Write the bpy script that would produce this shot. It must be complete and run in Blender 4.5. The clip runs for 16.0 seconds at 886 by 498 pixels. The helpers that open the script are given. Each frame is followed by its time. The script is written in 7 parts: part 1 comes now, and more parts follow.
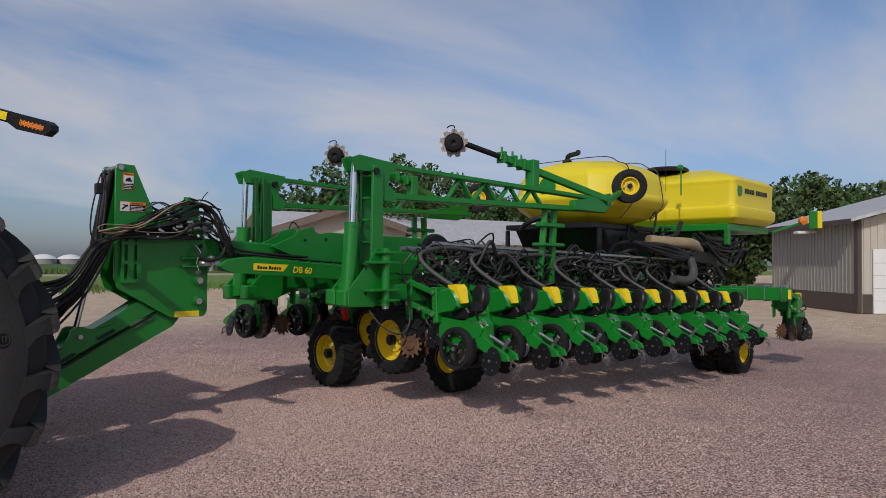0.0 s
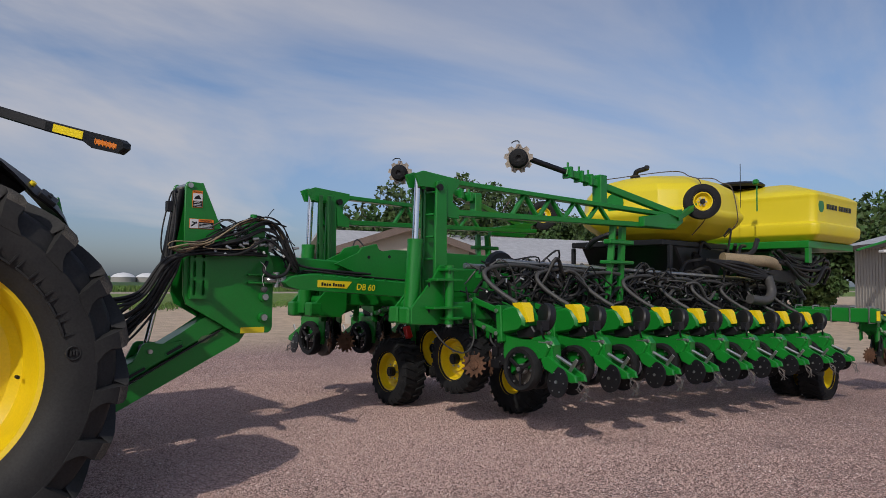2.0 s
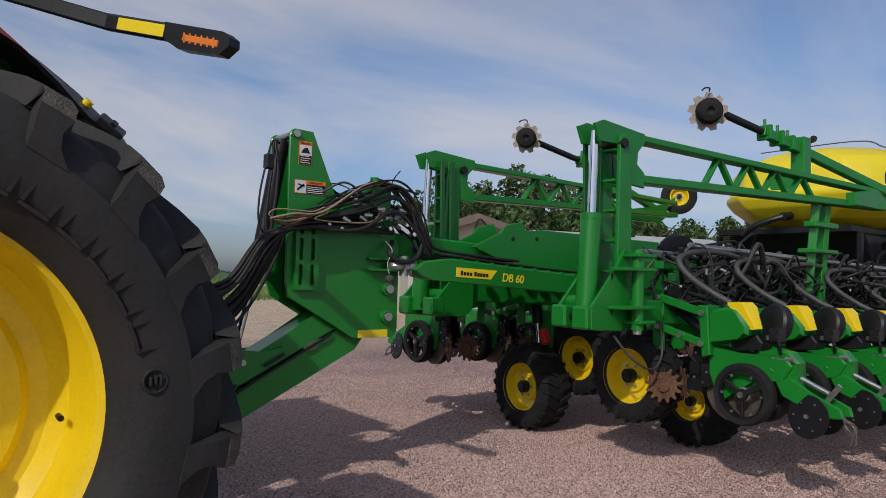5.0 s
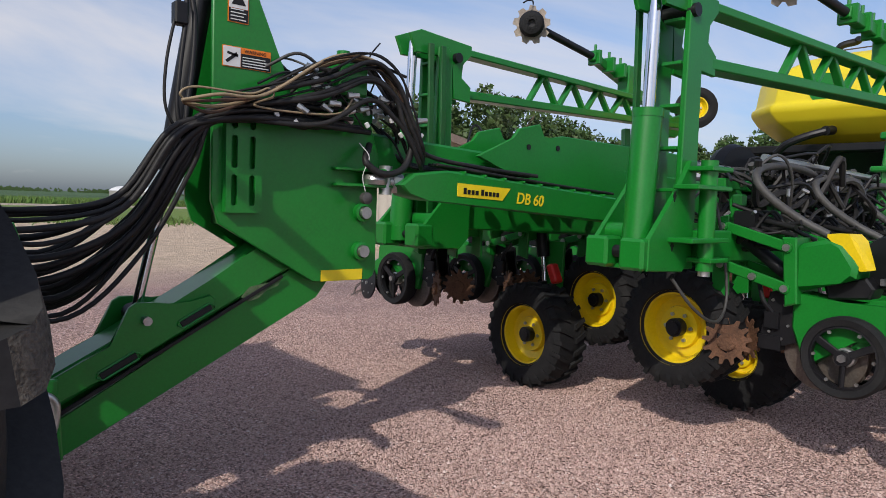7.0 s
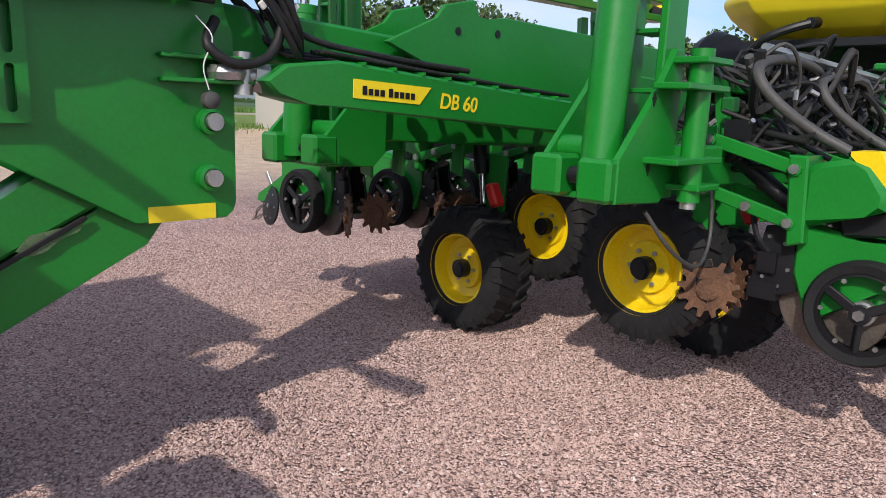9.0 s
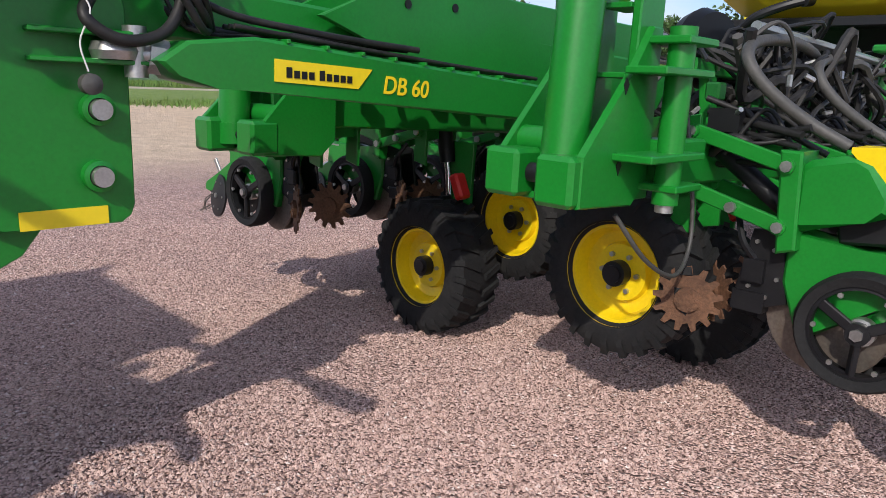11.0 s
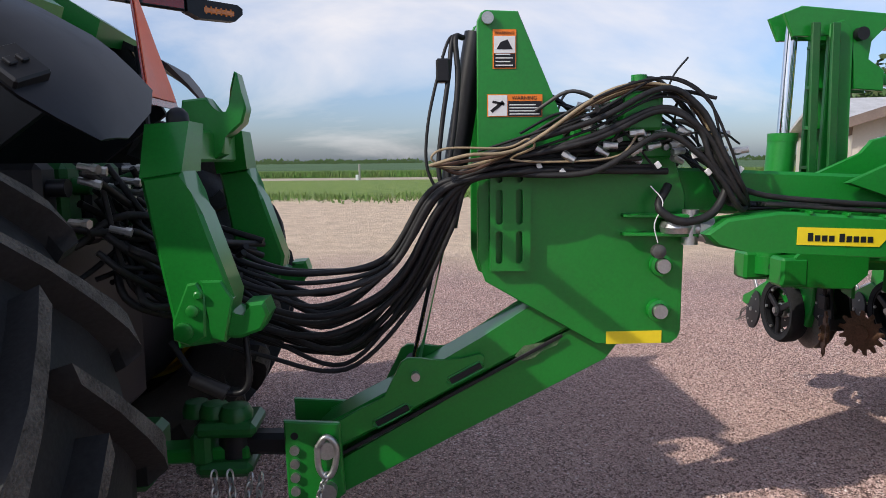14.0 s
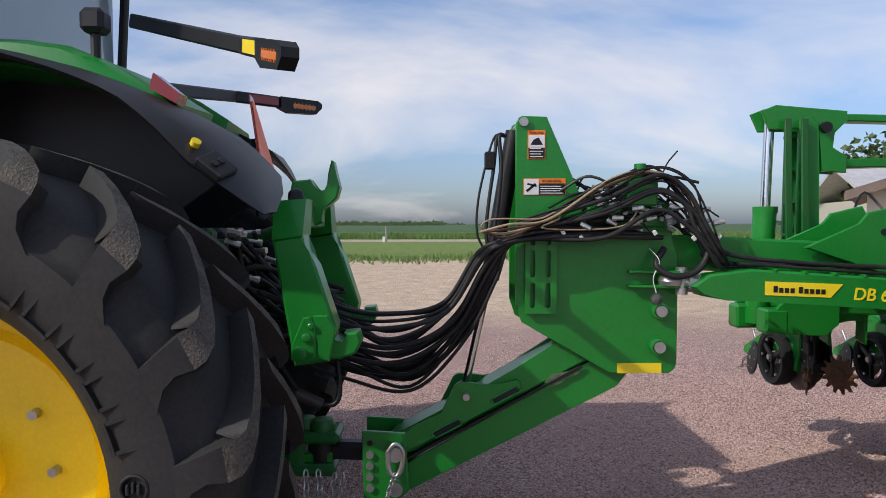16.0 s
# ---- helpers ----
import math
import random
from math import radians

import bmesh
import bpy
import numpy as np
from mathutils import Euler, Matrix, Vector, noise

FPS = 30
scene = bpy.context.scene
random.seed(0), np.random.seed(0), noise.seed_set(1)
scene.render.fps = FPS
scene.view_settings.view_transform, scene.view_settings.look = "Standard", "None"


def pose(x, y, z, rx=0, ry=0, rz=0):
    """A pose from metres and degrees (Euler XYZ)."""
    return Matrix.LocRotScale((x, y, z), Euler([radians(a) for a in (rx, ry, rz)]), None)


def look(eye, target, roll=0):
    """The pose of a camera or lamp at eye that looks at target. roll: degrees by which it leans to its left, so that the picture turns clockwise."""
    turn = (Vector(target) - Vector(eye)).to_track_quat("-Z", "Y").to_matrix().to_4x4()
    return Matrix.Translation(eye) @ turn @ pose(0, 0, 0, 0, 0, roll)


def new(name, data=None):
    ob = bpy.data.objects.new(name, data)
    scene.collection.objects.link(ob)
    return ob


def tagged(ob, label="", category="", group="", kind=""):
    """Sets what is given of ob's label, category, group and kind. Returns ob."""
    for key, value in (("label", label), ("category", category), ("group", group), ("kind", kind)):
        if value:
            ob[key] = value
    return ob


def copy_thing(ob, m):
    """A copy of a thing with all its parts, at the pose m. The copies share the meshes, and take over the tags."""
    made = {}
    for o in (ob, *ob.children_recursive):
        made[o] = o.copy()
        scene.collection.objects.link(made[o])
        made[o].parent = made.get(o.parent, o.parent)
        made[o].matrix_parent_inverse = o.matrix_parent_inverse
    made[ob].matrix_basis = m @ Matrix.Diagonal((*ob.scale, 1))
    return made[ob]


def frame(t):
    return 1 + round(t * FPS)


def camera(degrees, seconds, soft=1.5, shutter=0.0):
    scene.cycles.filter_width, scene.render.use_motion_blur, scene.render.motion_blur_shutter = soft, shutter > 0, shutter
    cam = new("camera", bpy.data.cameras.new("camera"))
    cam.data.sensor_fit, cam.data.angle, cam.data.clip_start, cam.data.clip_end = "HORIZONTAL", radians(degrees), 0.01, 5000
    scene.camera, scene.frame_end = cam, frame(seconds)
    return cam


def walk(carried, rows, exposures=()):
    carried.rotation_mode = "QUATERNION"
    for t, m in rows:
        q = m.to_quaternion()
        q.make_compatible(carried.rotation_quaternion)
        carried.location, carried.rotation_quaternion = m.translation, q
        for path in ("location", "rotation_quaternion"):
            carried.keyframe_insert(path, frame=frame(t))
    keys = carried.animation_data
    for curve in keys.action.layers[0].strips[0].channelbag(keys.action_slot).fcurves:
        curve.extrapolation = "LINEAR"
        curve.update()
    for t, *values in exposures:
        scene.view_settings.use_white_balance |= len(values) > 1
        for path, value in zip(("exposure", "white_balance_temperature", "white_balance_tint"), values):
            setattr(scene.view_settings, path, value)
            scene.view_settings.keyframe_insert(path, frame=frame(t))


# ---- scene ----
cam = camera(65.0, 16.0, soft=0.6)
PATH = [
    (0, (-2.836, -5.701, 1.379), (-1.398, -4.311, 1.42), 0.4),
    (0.5, (-2.775, -5.67, 1.396), (-1.37, -4.247, 1.452), 0.5),
    (1, (-2.752, -5.646, 1.377), (-1.385, -4.188, 1.452), 0.5),
    (1.5, (-2.762, -5.649, 1.374), (-1.432, -4.158, 1.459), 0.6),
    (2, (-2.762, -5.613, 1.361), (-1.458, -4.1, 1.456), 0.6),
    (2.5, (-2.755, -5.468, 1.327), (-1.472, -3.938, 1.432), 0.8),
    (3, (-2.672, -5.162, 1.316), (-1.41, -3.614, 1.425), 0.8),
    (3.5, (-2.645, -4.828, 1.328), (-1.4, -3.266, 1.431), 1.0),
    (4, (-2.618, -4.452, 1.338), (-1.396, -2.873, 1.44), 0.9),
    (4.2, (-2.589, -4.328, 1.322), (-1.376, -2.741, 1.418), 1.1),
    (6.3, (-2.067, -2.966, 1.279), (-0.805, -1.414, 1.291), 1.9),
    (6.5, (-1.992, -2.888, 1.269), (-0.719, -1.346, 1.248), 1.9),
    (7, (-1.779, -2.652, 1.269), (-0.471, -1.144, 1.138), 1.9),
    (7.5, (-1.576, -2.485, 1.26), (-0.235, -1.018, 1.038), 1.9),
    (8, (-1.384, -2.381, 1.24), (-0.017, -0.951, 0.946), 2.0),
    (8.5, (-1.219, -2.239, 1.232), (0.168, -0.844, 0.87), 2.0),
    (9, (-1.034, -2.093, 1.281), (0.361, -0.715, 0.885), 2.1),
    (9.2, (-0.957, -2.028, 1.291), (0.453, -0.667, 0.889), 2.2),
    (11.3, (-0.686, -1.956, 1.321), (0.722, -0.611, 0.864), 2.5),
    (11.5, (-0.73, -1.954, 1.348), (0.668, -0.6, 0.889), 2.3),
    (12, (-0.854, -1.94, 1.401), (0.439, -0.493, 0.917), 1.8),
    (12.5, (-0.938, -2.062, 1.46), (0.065, -0.406, 0.961), 0.6),
    (13, (-0.945, -2.241, 1.544), (-0.347, -0.396, 1.053), -0.4),
    (13.5, (-0.97, -2.373, 1.593), (-0.638, -0.441, 1.196), -0.6),
    (14, (-0.945, -2.593, 1.615), (-0.846, -0.612, 1.365), -0.5),
    (14.5, (-1.03, -2.823, 1.629), (-1.009, -0.83, 1.458), -0.0),
    (15, (-1.022, -3.056, 1.633), (-1.01, -1.059, 1.534), 0.0),
    (15.5, (-1.03, -3.238, 1.631), (-1.008, -1.24, 1.556), 0.0),
    (16, (-1.092, -3.361, 1.638), (-1.059, -1.362, 1.566), -0.1),
]
EXPOSE = [(0, -0.22), (3.5, -0.24), (6.5, 0.12), (9, 0.60), (11.5, 0.64), (13, 0.78), (14.2, 0.52), (16, 0.43)]
walk(cam, [(t, look(eye, target, roll)) for t, eye, target, roll in PATH], EXPOSE)

# ---- fitted numbers ----
CLOUD_TURN, CLOUD_SHIFT, CLOUD_LOW, CLOUD_HIGH = 40, (0.3, 1.1, 0), 0.40, 0.66
CLOUD_SCALE, CLOUD_BIAS = 0.95, (0.06, -0.05)
SKY_TINT, CLOUD_COLOR, SKY_STRENGTH, SUN_POWER = (0.95, 0.94, 1.02, 1), (5.8, 5.5, 5.5, 1), 0.118, 2.15
SHED, SHED_YAW, SHED_W, SHED_EAVE, SHED_RIDGE = (11.1, 12.2), -33.0, 4.0, 2.44, 3.09
BARN, BARN_YAW = (26.7, 20.3), -14.6
GSHED, GSHED_YAW, GSHED_H = (23.6, 0.55), 43.0, 2.93
TREES = [(22.4, 28.7, 6.4, 4.4), (27.6, 30.1, 7.7, 4.8), (32.8, 31.4, 8.2, 4.8), (38.1, 31.1, 7.8, 4.8), (43.4, 30.7, 7.1, 4.8), (49.7, 29.5, 7.0, 4.4), (55.2, 27.4, 6.7, 4.4), (40.5, 14.5, 6.3, 4.4), (37.4, 9.8, 5.7, 4.0), (44.7, 7.8, 6.4, 4.4), (50.4, 3.9, 6.8, 4.8), (56.0, 0.9, 6.4, 4.4), (61.6, -3.0, 6.7, 4.8)]
ROW0, ROW_DX, ROW_DY, ROW_DZ = (1.82, -0.84, 1.06), 0.705, -0.012, -0.024
FAR_ROW0 = (1.40, 0.765, 1.15)

# ---- daylight ----
SUN_DIR = Vector((-1.20, -0.62, 1.0)).normalized()
world = bpy.data.worlds.new("sky_world")
scene.world = world
world.use_nodes = True
wn, wl = world.node_tree.nodes, world.node_tree.links
wn.clear()
sky = wn.new("ShaderNodeTexSky")
sky.sky_type, sky.sun_disc = "NISHITA", False
sky.sun_elevation = math.asin(SUN_DIR.z)
sky.sun_rotation = math.atan2(SUN_DIR.x, SUN_DIR.y)
sky.air_density, sky.dust_density, sky.ozone_density = 1.0, 1.2, 2.0
coord = wn.new("ShaderNodeTexCoord")
# thin high cloud: streaked noise over the sky's directions, flattened towards the horizon
sep = wn.new("ShaderNodeSeparateXYZ")
wl.new(coord.outputs["Generated"], sep.inputs[0])
zadd = wn.new("ShaderNodeMath"); zadd.operation = "ADD"; zadd.inputs[1].default_value = 0.30
wl.new(sep.outputs["Z"], zadd.inputs[0])
zmax = wn.new("ShaderNodeMath"); zmax.operation = "MAXIMUM"; zmax.inputs[1].default_value = 0.05
wl.new(zadd.outputs[0], zmax.inputs[0])
divx = wn.new("ShaderNodeMath"); divx.operation = "DIVIDE"
divy = wn.new("ShaderNodeMath"); divy.operation = "DIVIDE"
wl.new(sep.outputs["X"], divx.inputs[0]); wl.new(zmax.outputs[0], divx.inputs[1])
wl.new(sep.outputs["Y"], divy.inputs[0]); wl.new(zmax.outputs[0], divy.inputs[1])
comb = wn.new("ShaderNodeCombineXYZ")
wl.new(divx.outputs[0], comb.inputs[0]); wl.new(divy.outputs[0], comb.inputs[1])
cmap = wn.new("ShaderNodeMapping")
cmap.inputs["Rotation"].default_value = (0, 0, radians(CLOUD_TURN))
cmap.inputs["Scale"].default_value = (0.62, 1.0, 1.0)
cmap.inputs["Location"].default_value = CLOUD_SHIFT
wl.new(comb.outputs[0], cmap.inputs[0])
cn = wn.new("ShaderNodeTexNoise")
cn.inputs["Scale"].default_value, cn.inputs["Detail"].default_value = CLOUD_SCALE, 9.0
cn.inputs["Roughness"].default_value, cn.inputs["Distortion"].default_value = 0.55, 0.6
wl.new(cmap.outputs[0], cn.inputs["Vector"])
cr = wn.new("ShaderNodeMapRange")
cr.inputs["From Min"].default_value, cr.inputs["From Max"].default_value = CLOUD_LOW, CLOUD_HIGH
# more cloud low over the horizon than overhead
zb = wn.new("ShaderNodeMapRange")
zb.inputs["From Min"].default_value, zb.inputs["From Max"].default_value = 0.10, 0.50
zb.inputs["To Min"].default_value, zb.inputs["To Max"].default_value = CLOUD_BIAS[0], CLOUD_BIAS[1]
wl.new(sep.outputs["Z"], zb.inputs["Value"])
cadd = wn.new("ShaderNodeMath"); cadd.operation = "ADD"
zc = wn.new("ShaderNodeMapRange")
zc.inputs["From Min"].default_value, zc.inputs["From Max"].default_value = 0.0, 0.20
zc.inputs["To Min"].default_value, zc.inputs["To Max"].default_value = -0.24, CLOUD_BIAS[0]
wl.new(sep.outputs["Z"], zc.inputs["Value"])
zm = wn.new("ShaderNodeMath"); zm.operation = "MINIMUM"
wl.new(zb.outputs[0], zm.inputs[0]); wl.new(zc.outputs[0], zm.inputs[1])
wl.new(cn.outputs[0], cadd.inputs[0]); wl.new(zm.outputs[0], cadd.inputs[1])
wl.new(cadd.outputs[0], cr.inputs["Value"])
cpow = wn.new("ShaderNodeMath"); cpow.operation = "MULTIPLY"; cpow.inputs[1].default_value = 0.86
wl.new(cr.outputs[0], cpow.inputs[0])
mix = wn.new("ShaderNodeMix"); mix.data_type = "RGBA"
wl.new(cpow.outputs[0], mix.inputs["Factor"])
tint = wn.new("ShaderNodeMix"); tint.data_type = "RGBA"; tint.blend_type = "MULTIPLY"; tint.inputs["Factor"].default_value = 1.0
tint.inputs["B"].default_value = SKY_TINT
# duller blue-grey towards the horizon
hz = wn.new("ShaderNodeMapRange")
hz.inputs["From Min"].default_value, hz.inputs["From Max"].default_value = 0.0, 0.28
wl.new(sep.outputs["Z"], hz.inputs["Value"])
hmix = wn.new("ShaderNodeMix"); hmix.data_type = "RGBA"
hmix.inputs["A"].default_value, hmix.inputs["B"].default_value = (0.54, 0.62, 0.78, 1), (1, 1, 1, 1)
wl.new(hz.outputs[0], hmix.inputs["Factor"])
low = wn.new("ShaderNodeMix"); low.data_type = "RGBA"; low.blend_type = "MULTIPLY"; low.inputs["Factor"].default_value = 1.0
wl.new(sky.outputs[0], low.inputs["A"]); wl.new(hmix.outputs["Result"], low.inputs["B"])
wl.new(low.outputs["Result"], tint.inputs["A"])
wl.new(tint.outputs["Result"], mix.inputs["A"])
mix.inputs["B"].default_value = CLOUD_COLOR
bg = wn.new("ShaderNodeBackground")
bg.inputs["Strength"].default_value = SKY_STRENGTH
wl.new(mix.outputs["Result"], bg.inputs["Color"])
wo = wn.new("ShaderNodeOutputWorld")
wl.new(bg.outputs[0], wo.inputs[0])

sun_data = bpy.data.lights.new("sun", "SUN")
sun_data.energy, sun_data.angle, sun_data.color = SUN_POWER, radians(0.6), (1.0, 0.94, 0.85)
sun = new("sun", sun_data)
sun.matrix_world = look((-6, -3, 12), tuple(Vector((-6, -3, 12)) - SUN_DIR))


# ---- materials ----
def material(name, color, rough=0.5, metal=0.0, vary=0.12, scale=6.0, fine=60.0, bump=0.0, dirt=None, dirt_amount=0.0, coat=0.0, rand=0.0, hue=0.0, spec=0.5):
    """Principled surface with variation at two scales, optional dirt patches and fine relief."""
    m = bpy.data.materials.new(name)
    m.use_nodes = True
    n, k = m.node_tree.nodes, m.node_tree.links
    p = n["Principled BSDF"]
    tc = n.new("ShaderNodeTexCoord")
    big = n.new("ShaderNodeTexNoise"); big.inputs["Scale"].default_value = scale; big.inputs["Detail"].default_value = 5
    small = n.new("ShaderNodeTexNoise"); small.inputs["Scale"].default_value = fine; small.inputs["Detail"].default_value = 3
    k.new(tc.outputs["Object"], big.inputs["Vector"]); k.new(tc.outputs["Object"], small.inputs["Vector"])
    add = n.new("ShaderNodeMath"); add.operation = "ADD"
    k.new(big.outputs[0], add.inputs[0]); k.new(small.outputs[0], add.inputs[1])
    ran = n.new("ShaderNodeMapRange")
    ran.inputs["From Min"].default_value, ran.inputs["From Max"].default_value = 0.7, 1.3
    ran.inputs["To Min"].default_value, ran.inputs["To Max"].default_value = 1 - vary, 1 + vary
    k.new(add.outputs[0], ran.inputs["Value"])
    val = ran.outputs[0]
    if rand:
        info = n.new("ShaderNodeObjectInfo")
        rr = n.new("ShaderNodeMapRange"); rr.inputs["To Min"].default_value, rr.inputs["To Max"].default_value = 1 - rand, 1 + rand
        k.new(info.outputs["Random"], rr.inputs["Value"])
        mm = n.new("ShaderNodeMath"); mm.operation = "MULTIPLY"
        k.new(val, mm.inputs[0]); k.new(rr.outputs[0], mm.inputs[1]); val = mm.outputs[0]
    hsv = n.new("ShaderNodeHueSaturation")
    hsv.inputs["Color"].default_value = (*color, 1)
    k.new(val, hsv.inputs["Value"])
    if hue:
        hr = n.new("ShaderNodeMapRange"); hr.inputs["From Min"].default_value, hr.inputs["From Max"].default_value = 0.3, 0.7
        hr.inputs["To Min"].default_value, hr.inputs["To Max"].default_value = 0.5 - hue, 0.5 + hue
        k.new(big.outputs[0], hr.inputs["Value"]); k.new(hr.outputs[0], hsv.inputs["Hue"])
    out = hsv.outputs[0]
    if dirt:
        dn = n.new("ShaderNodeTexNoise"); dn.inputs["Scale"].default_value = scale * 0.6; dn.inputs["Detail"].default_value = 8; dn.inputs["Roughness"].default_value = 0.7
        k.new(tc.outputs["Object"], dn.inputs["Vector"])
        dr = n.new("ShaderNodeMapRange"); dr.inputs["From Min"].default_value, dr.inputs["From Max"].default_value = 0.50, 0.72
        dr.inputs["To Max"].default_value = dirt_amount
        k.new(dn.outputs[0], dr.inputs["Value"])
        mx = n.new("ShaderNodeMix"); mx.data_type = "RGBA"; mx.inputs["B"].default_value = (*dirt, 1)
        k.new(dr.outputs[0], mx.inputs["Factor"]); k.new(out, mx.inputs["A"]); out = mx.outputs["Result"]
        rm = n.new("ShaderNodeMapRange"); rm.inputs["To Min"].default_value, rm.inputs["To Max"].default_value = rough, min(1, rough + 0.35)
        k.new(dr.outputs[0], rm.inputs["Value"]); k.new(rm.outputs[0], p.inputs["Roughness"])
    else:
        rm = n.new("ShaderNodeMapRange"); rm.inputs["From Min"].default_value, rm.inputs["From Max"].default_value = 0.35, 0.65
        rm.inputs["To Min"].default_value, rm.inputs["To Max"].default_value = max(0.02, rough - 0.07), min(1, rough + 0.07)
        k.new(big.outputs[0], rm.inputs["Value"]); k.new(rm.outputs[0], p.inputs["Roughness"])
    k.new(out, p.inputs["Base Color"])
    p.inputs["Metallic"].default_value = metal
    p.inputs["Specular IOR Level"].default_value = spec
    p.inputs["Coat Weight"].default_value = coat
    p.inputs["Coat Roughness"].default_value = 0.12
    if bump:
        b = n.new("ShaderNodeBump"); b.inputs["Strength"].default_value = bump; b.inputs["Distance"].default_value = 0.01
        k.new(small.outputs[0], b.inputs["Height"]); k.new(b.outputs[0], p.inputs["Normal"])
    return m


GREEN = material("green_paint", (0.007, 0.205, 0.021), 0.38, vary=0.12, scale=3, fine=90, coat=0.15, dirt=(0.055, 0.13, 0.045), dirt_amount=0.14)
# darker copy of GREEN: shade put into the colour of recessed and underside parts
SHADEGREEN = material("shaded_green_paint", (0.008, 0.11, 0.018), 0.42, vary=0.15, scale=4, fine=90, dirt=(0.12, 0.11, 0.08), dirt_amount=0.2)
YELLOW = material("yellow_paint", (0.86, 0.62, 0.008), 0.36, vary=0.06, scale=5, fine=80, coat=0.2, dirt=(0.35, 0.24, 0.08), dirt_amount=0.18)
TANK = material("yellow_tank_plastic", (0.80, 0.64, 0.020), 0.42, vary=0.05, scale=2, fine=120, bump=0.05)
RUBBER = material("tyre_rubber", (0.013, 0.013, 0.014), 0.78, vary=0.25, scale=6, fine=70, bump=0.25, dirt=(0.055, 0.052, 0.048), dirt_amount=0.4, spec=0.3)
BIGTYRE = material("dusty_tractor_rubber", (0.024, 0.0235, 0.023), 0.66, vary=0.28, scale=3, fine=80, bump=0.15, dirt=(0.070, 0.064, 0.057), dirt_amount=0.38, spec=0.3)
TREAD = material("worn_tread_rubber", (0.10, 0.09, 0.076), 0.9, vary=0.5, scale=14, fine=150, bump=0.9, dirt=(0.20, 0.175, 0.14), dirt_amount=0.75, spec=0.2)
HOSE = material("black_hose", (0.017, 0.0165, 0.017), 0.52, vary=0.35, scale=8, fine=60, dirt=(0.075, 0.068, 0.060), dirt_amount=0.45, spec=0.35)
GREYHOSE = material("grey_hose", (0.065, 0.063, 0.060), 0.55, vary=0.2, scale=9, fine=50, bump=0.2)
TANHOSE = material("tan_hose", (0.33, 0.25, 0.15), 0.6, vary=0.2, scale=9, fine=50, bump=0.2)
BLACK = material("black_plastic", (0.009, 0.009, 0.011), 0.45, vary=0.2, scale=7, fine=90, dirt=(0.05, 0.047, 0.045), dirt_amount=0.2, spec=0.4)
CHROME = material("chrome", (0.72, 0.74, 0.78), 0.12, 1.0, vary=0.04)
STEEL = material("zinc_steel", (0.50, 0.50, 0.49), 0.38, 0.9, vary=0.15, scale=20, fine=120)
RUST = material("rusty_steel", (0.15, 0.075, 0.042), 0.75, 0.35, vary=0.35, scale=14, fine=90, bump=0.4, dirt=(0.09, 0.05, 0.035), dirt_amount=0.8)
DISC = material("worn_disc_steel", (0.22, 0.19, 0.165), 0.45, 0.7, vary=0.25, scale=10, fine=90, dirt=(0.16, 0.10, 0.06), dirt_amount=0.6)
PATCH = material("rubbed_paint", (0.10, 0.15, 0.07), 0.7, vary=0.5, scale=22, fine=140, dirt=(0.012, 0.15, 0.02), dirt_amount=0.9)
WHITE = material("white_decal", (0.75, 0.75, 0.74), 0.5, vary=0.04)
ORANGE = material("orange_decal", (0.85, 0.22, 0.02), 0.45, vary=0.05)
SMV = material("orange_reflective", (1.0, 0.20, 0.09), 0.5, vary=0.05)
RED = material("red_lens", (0.26, 0.010, 0.010), 0.25, vary=0.1, coat=0.5)
REDPAINT = material("red_plastic", (0.60, 0.02, 0.015), 0.4, vary=0.1)
AMBER = material("amber_lens", (0.75, 0.20, 0.015), 0.2, vary=0.1, coat=0.5)
YELLOWMARK = material("yellow_reflector", (0.90, 0.68, 0.02), 0.4, vary=0.04)
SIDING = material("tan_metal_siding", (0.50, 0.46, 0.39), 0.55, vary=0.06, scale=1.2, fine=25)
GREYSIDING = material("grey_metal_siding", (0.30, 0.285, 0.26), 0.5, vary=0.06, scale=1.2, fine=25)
BROWN = material("dark_brown_metal", (0.075, 0.055, 0.045), 0.5, vary=0.08)
ROOF = material("grey_shingle", (0.46, 0.46, 0.47), 0.75, vary=0.2, scale=3, fine=30, bump=0.5)
ROOFBROWN = material("brown_shingle", (0.16, 0.12, 0.10), 0.8, vary=0.2, scale=3, fine=30, bump=0.5)
GLASSDARK = material("cab_glass", (0.30, 0.36, 0.40), 0.06, vary=0.02, coat=0.6)
BARK = material("bark", (0.16, 0.12, 0.09), 0.9, vary=0.3, scale=6, fine=40, bump=0.5)
LEAF = material("leaves", (0.060, 0.105, 0.026), 0.6, vary=0.45, scale=0.7, fine=4, hue=0.03)


# ---- mesh building ----
def part(name, bm, mat, parent=None, label="", smooth=35):
    """One mesh object from bm, in world coordinates, under a thing or part."""
    if name.endswith(("hose", "cable", "cord", "duct", "shackle")):
        smooth = 80
    me = bpy.data.meshes.new(name)
    root = parent
    while root is not None and root.parent is not None:
        root = root.parent
    if root is not None:
        bm.transform(Matrix.Translation(-root.location))
    bmesh.ops.recalc_face_normals(bm, faces=bm.faces)
    bm.to_mesh(me)
    bm.free()
    if smooth:
        me.shade_smooth()
        me.set_sharp_from_angle(angle=radians(smooth))
    me.materials.append(mat)
    ob = new(name, me)
    if parent is not None:
        ob.parent = parent
    if label:
        ob["label"] = label
    return ob


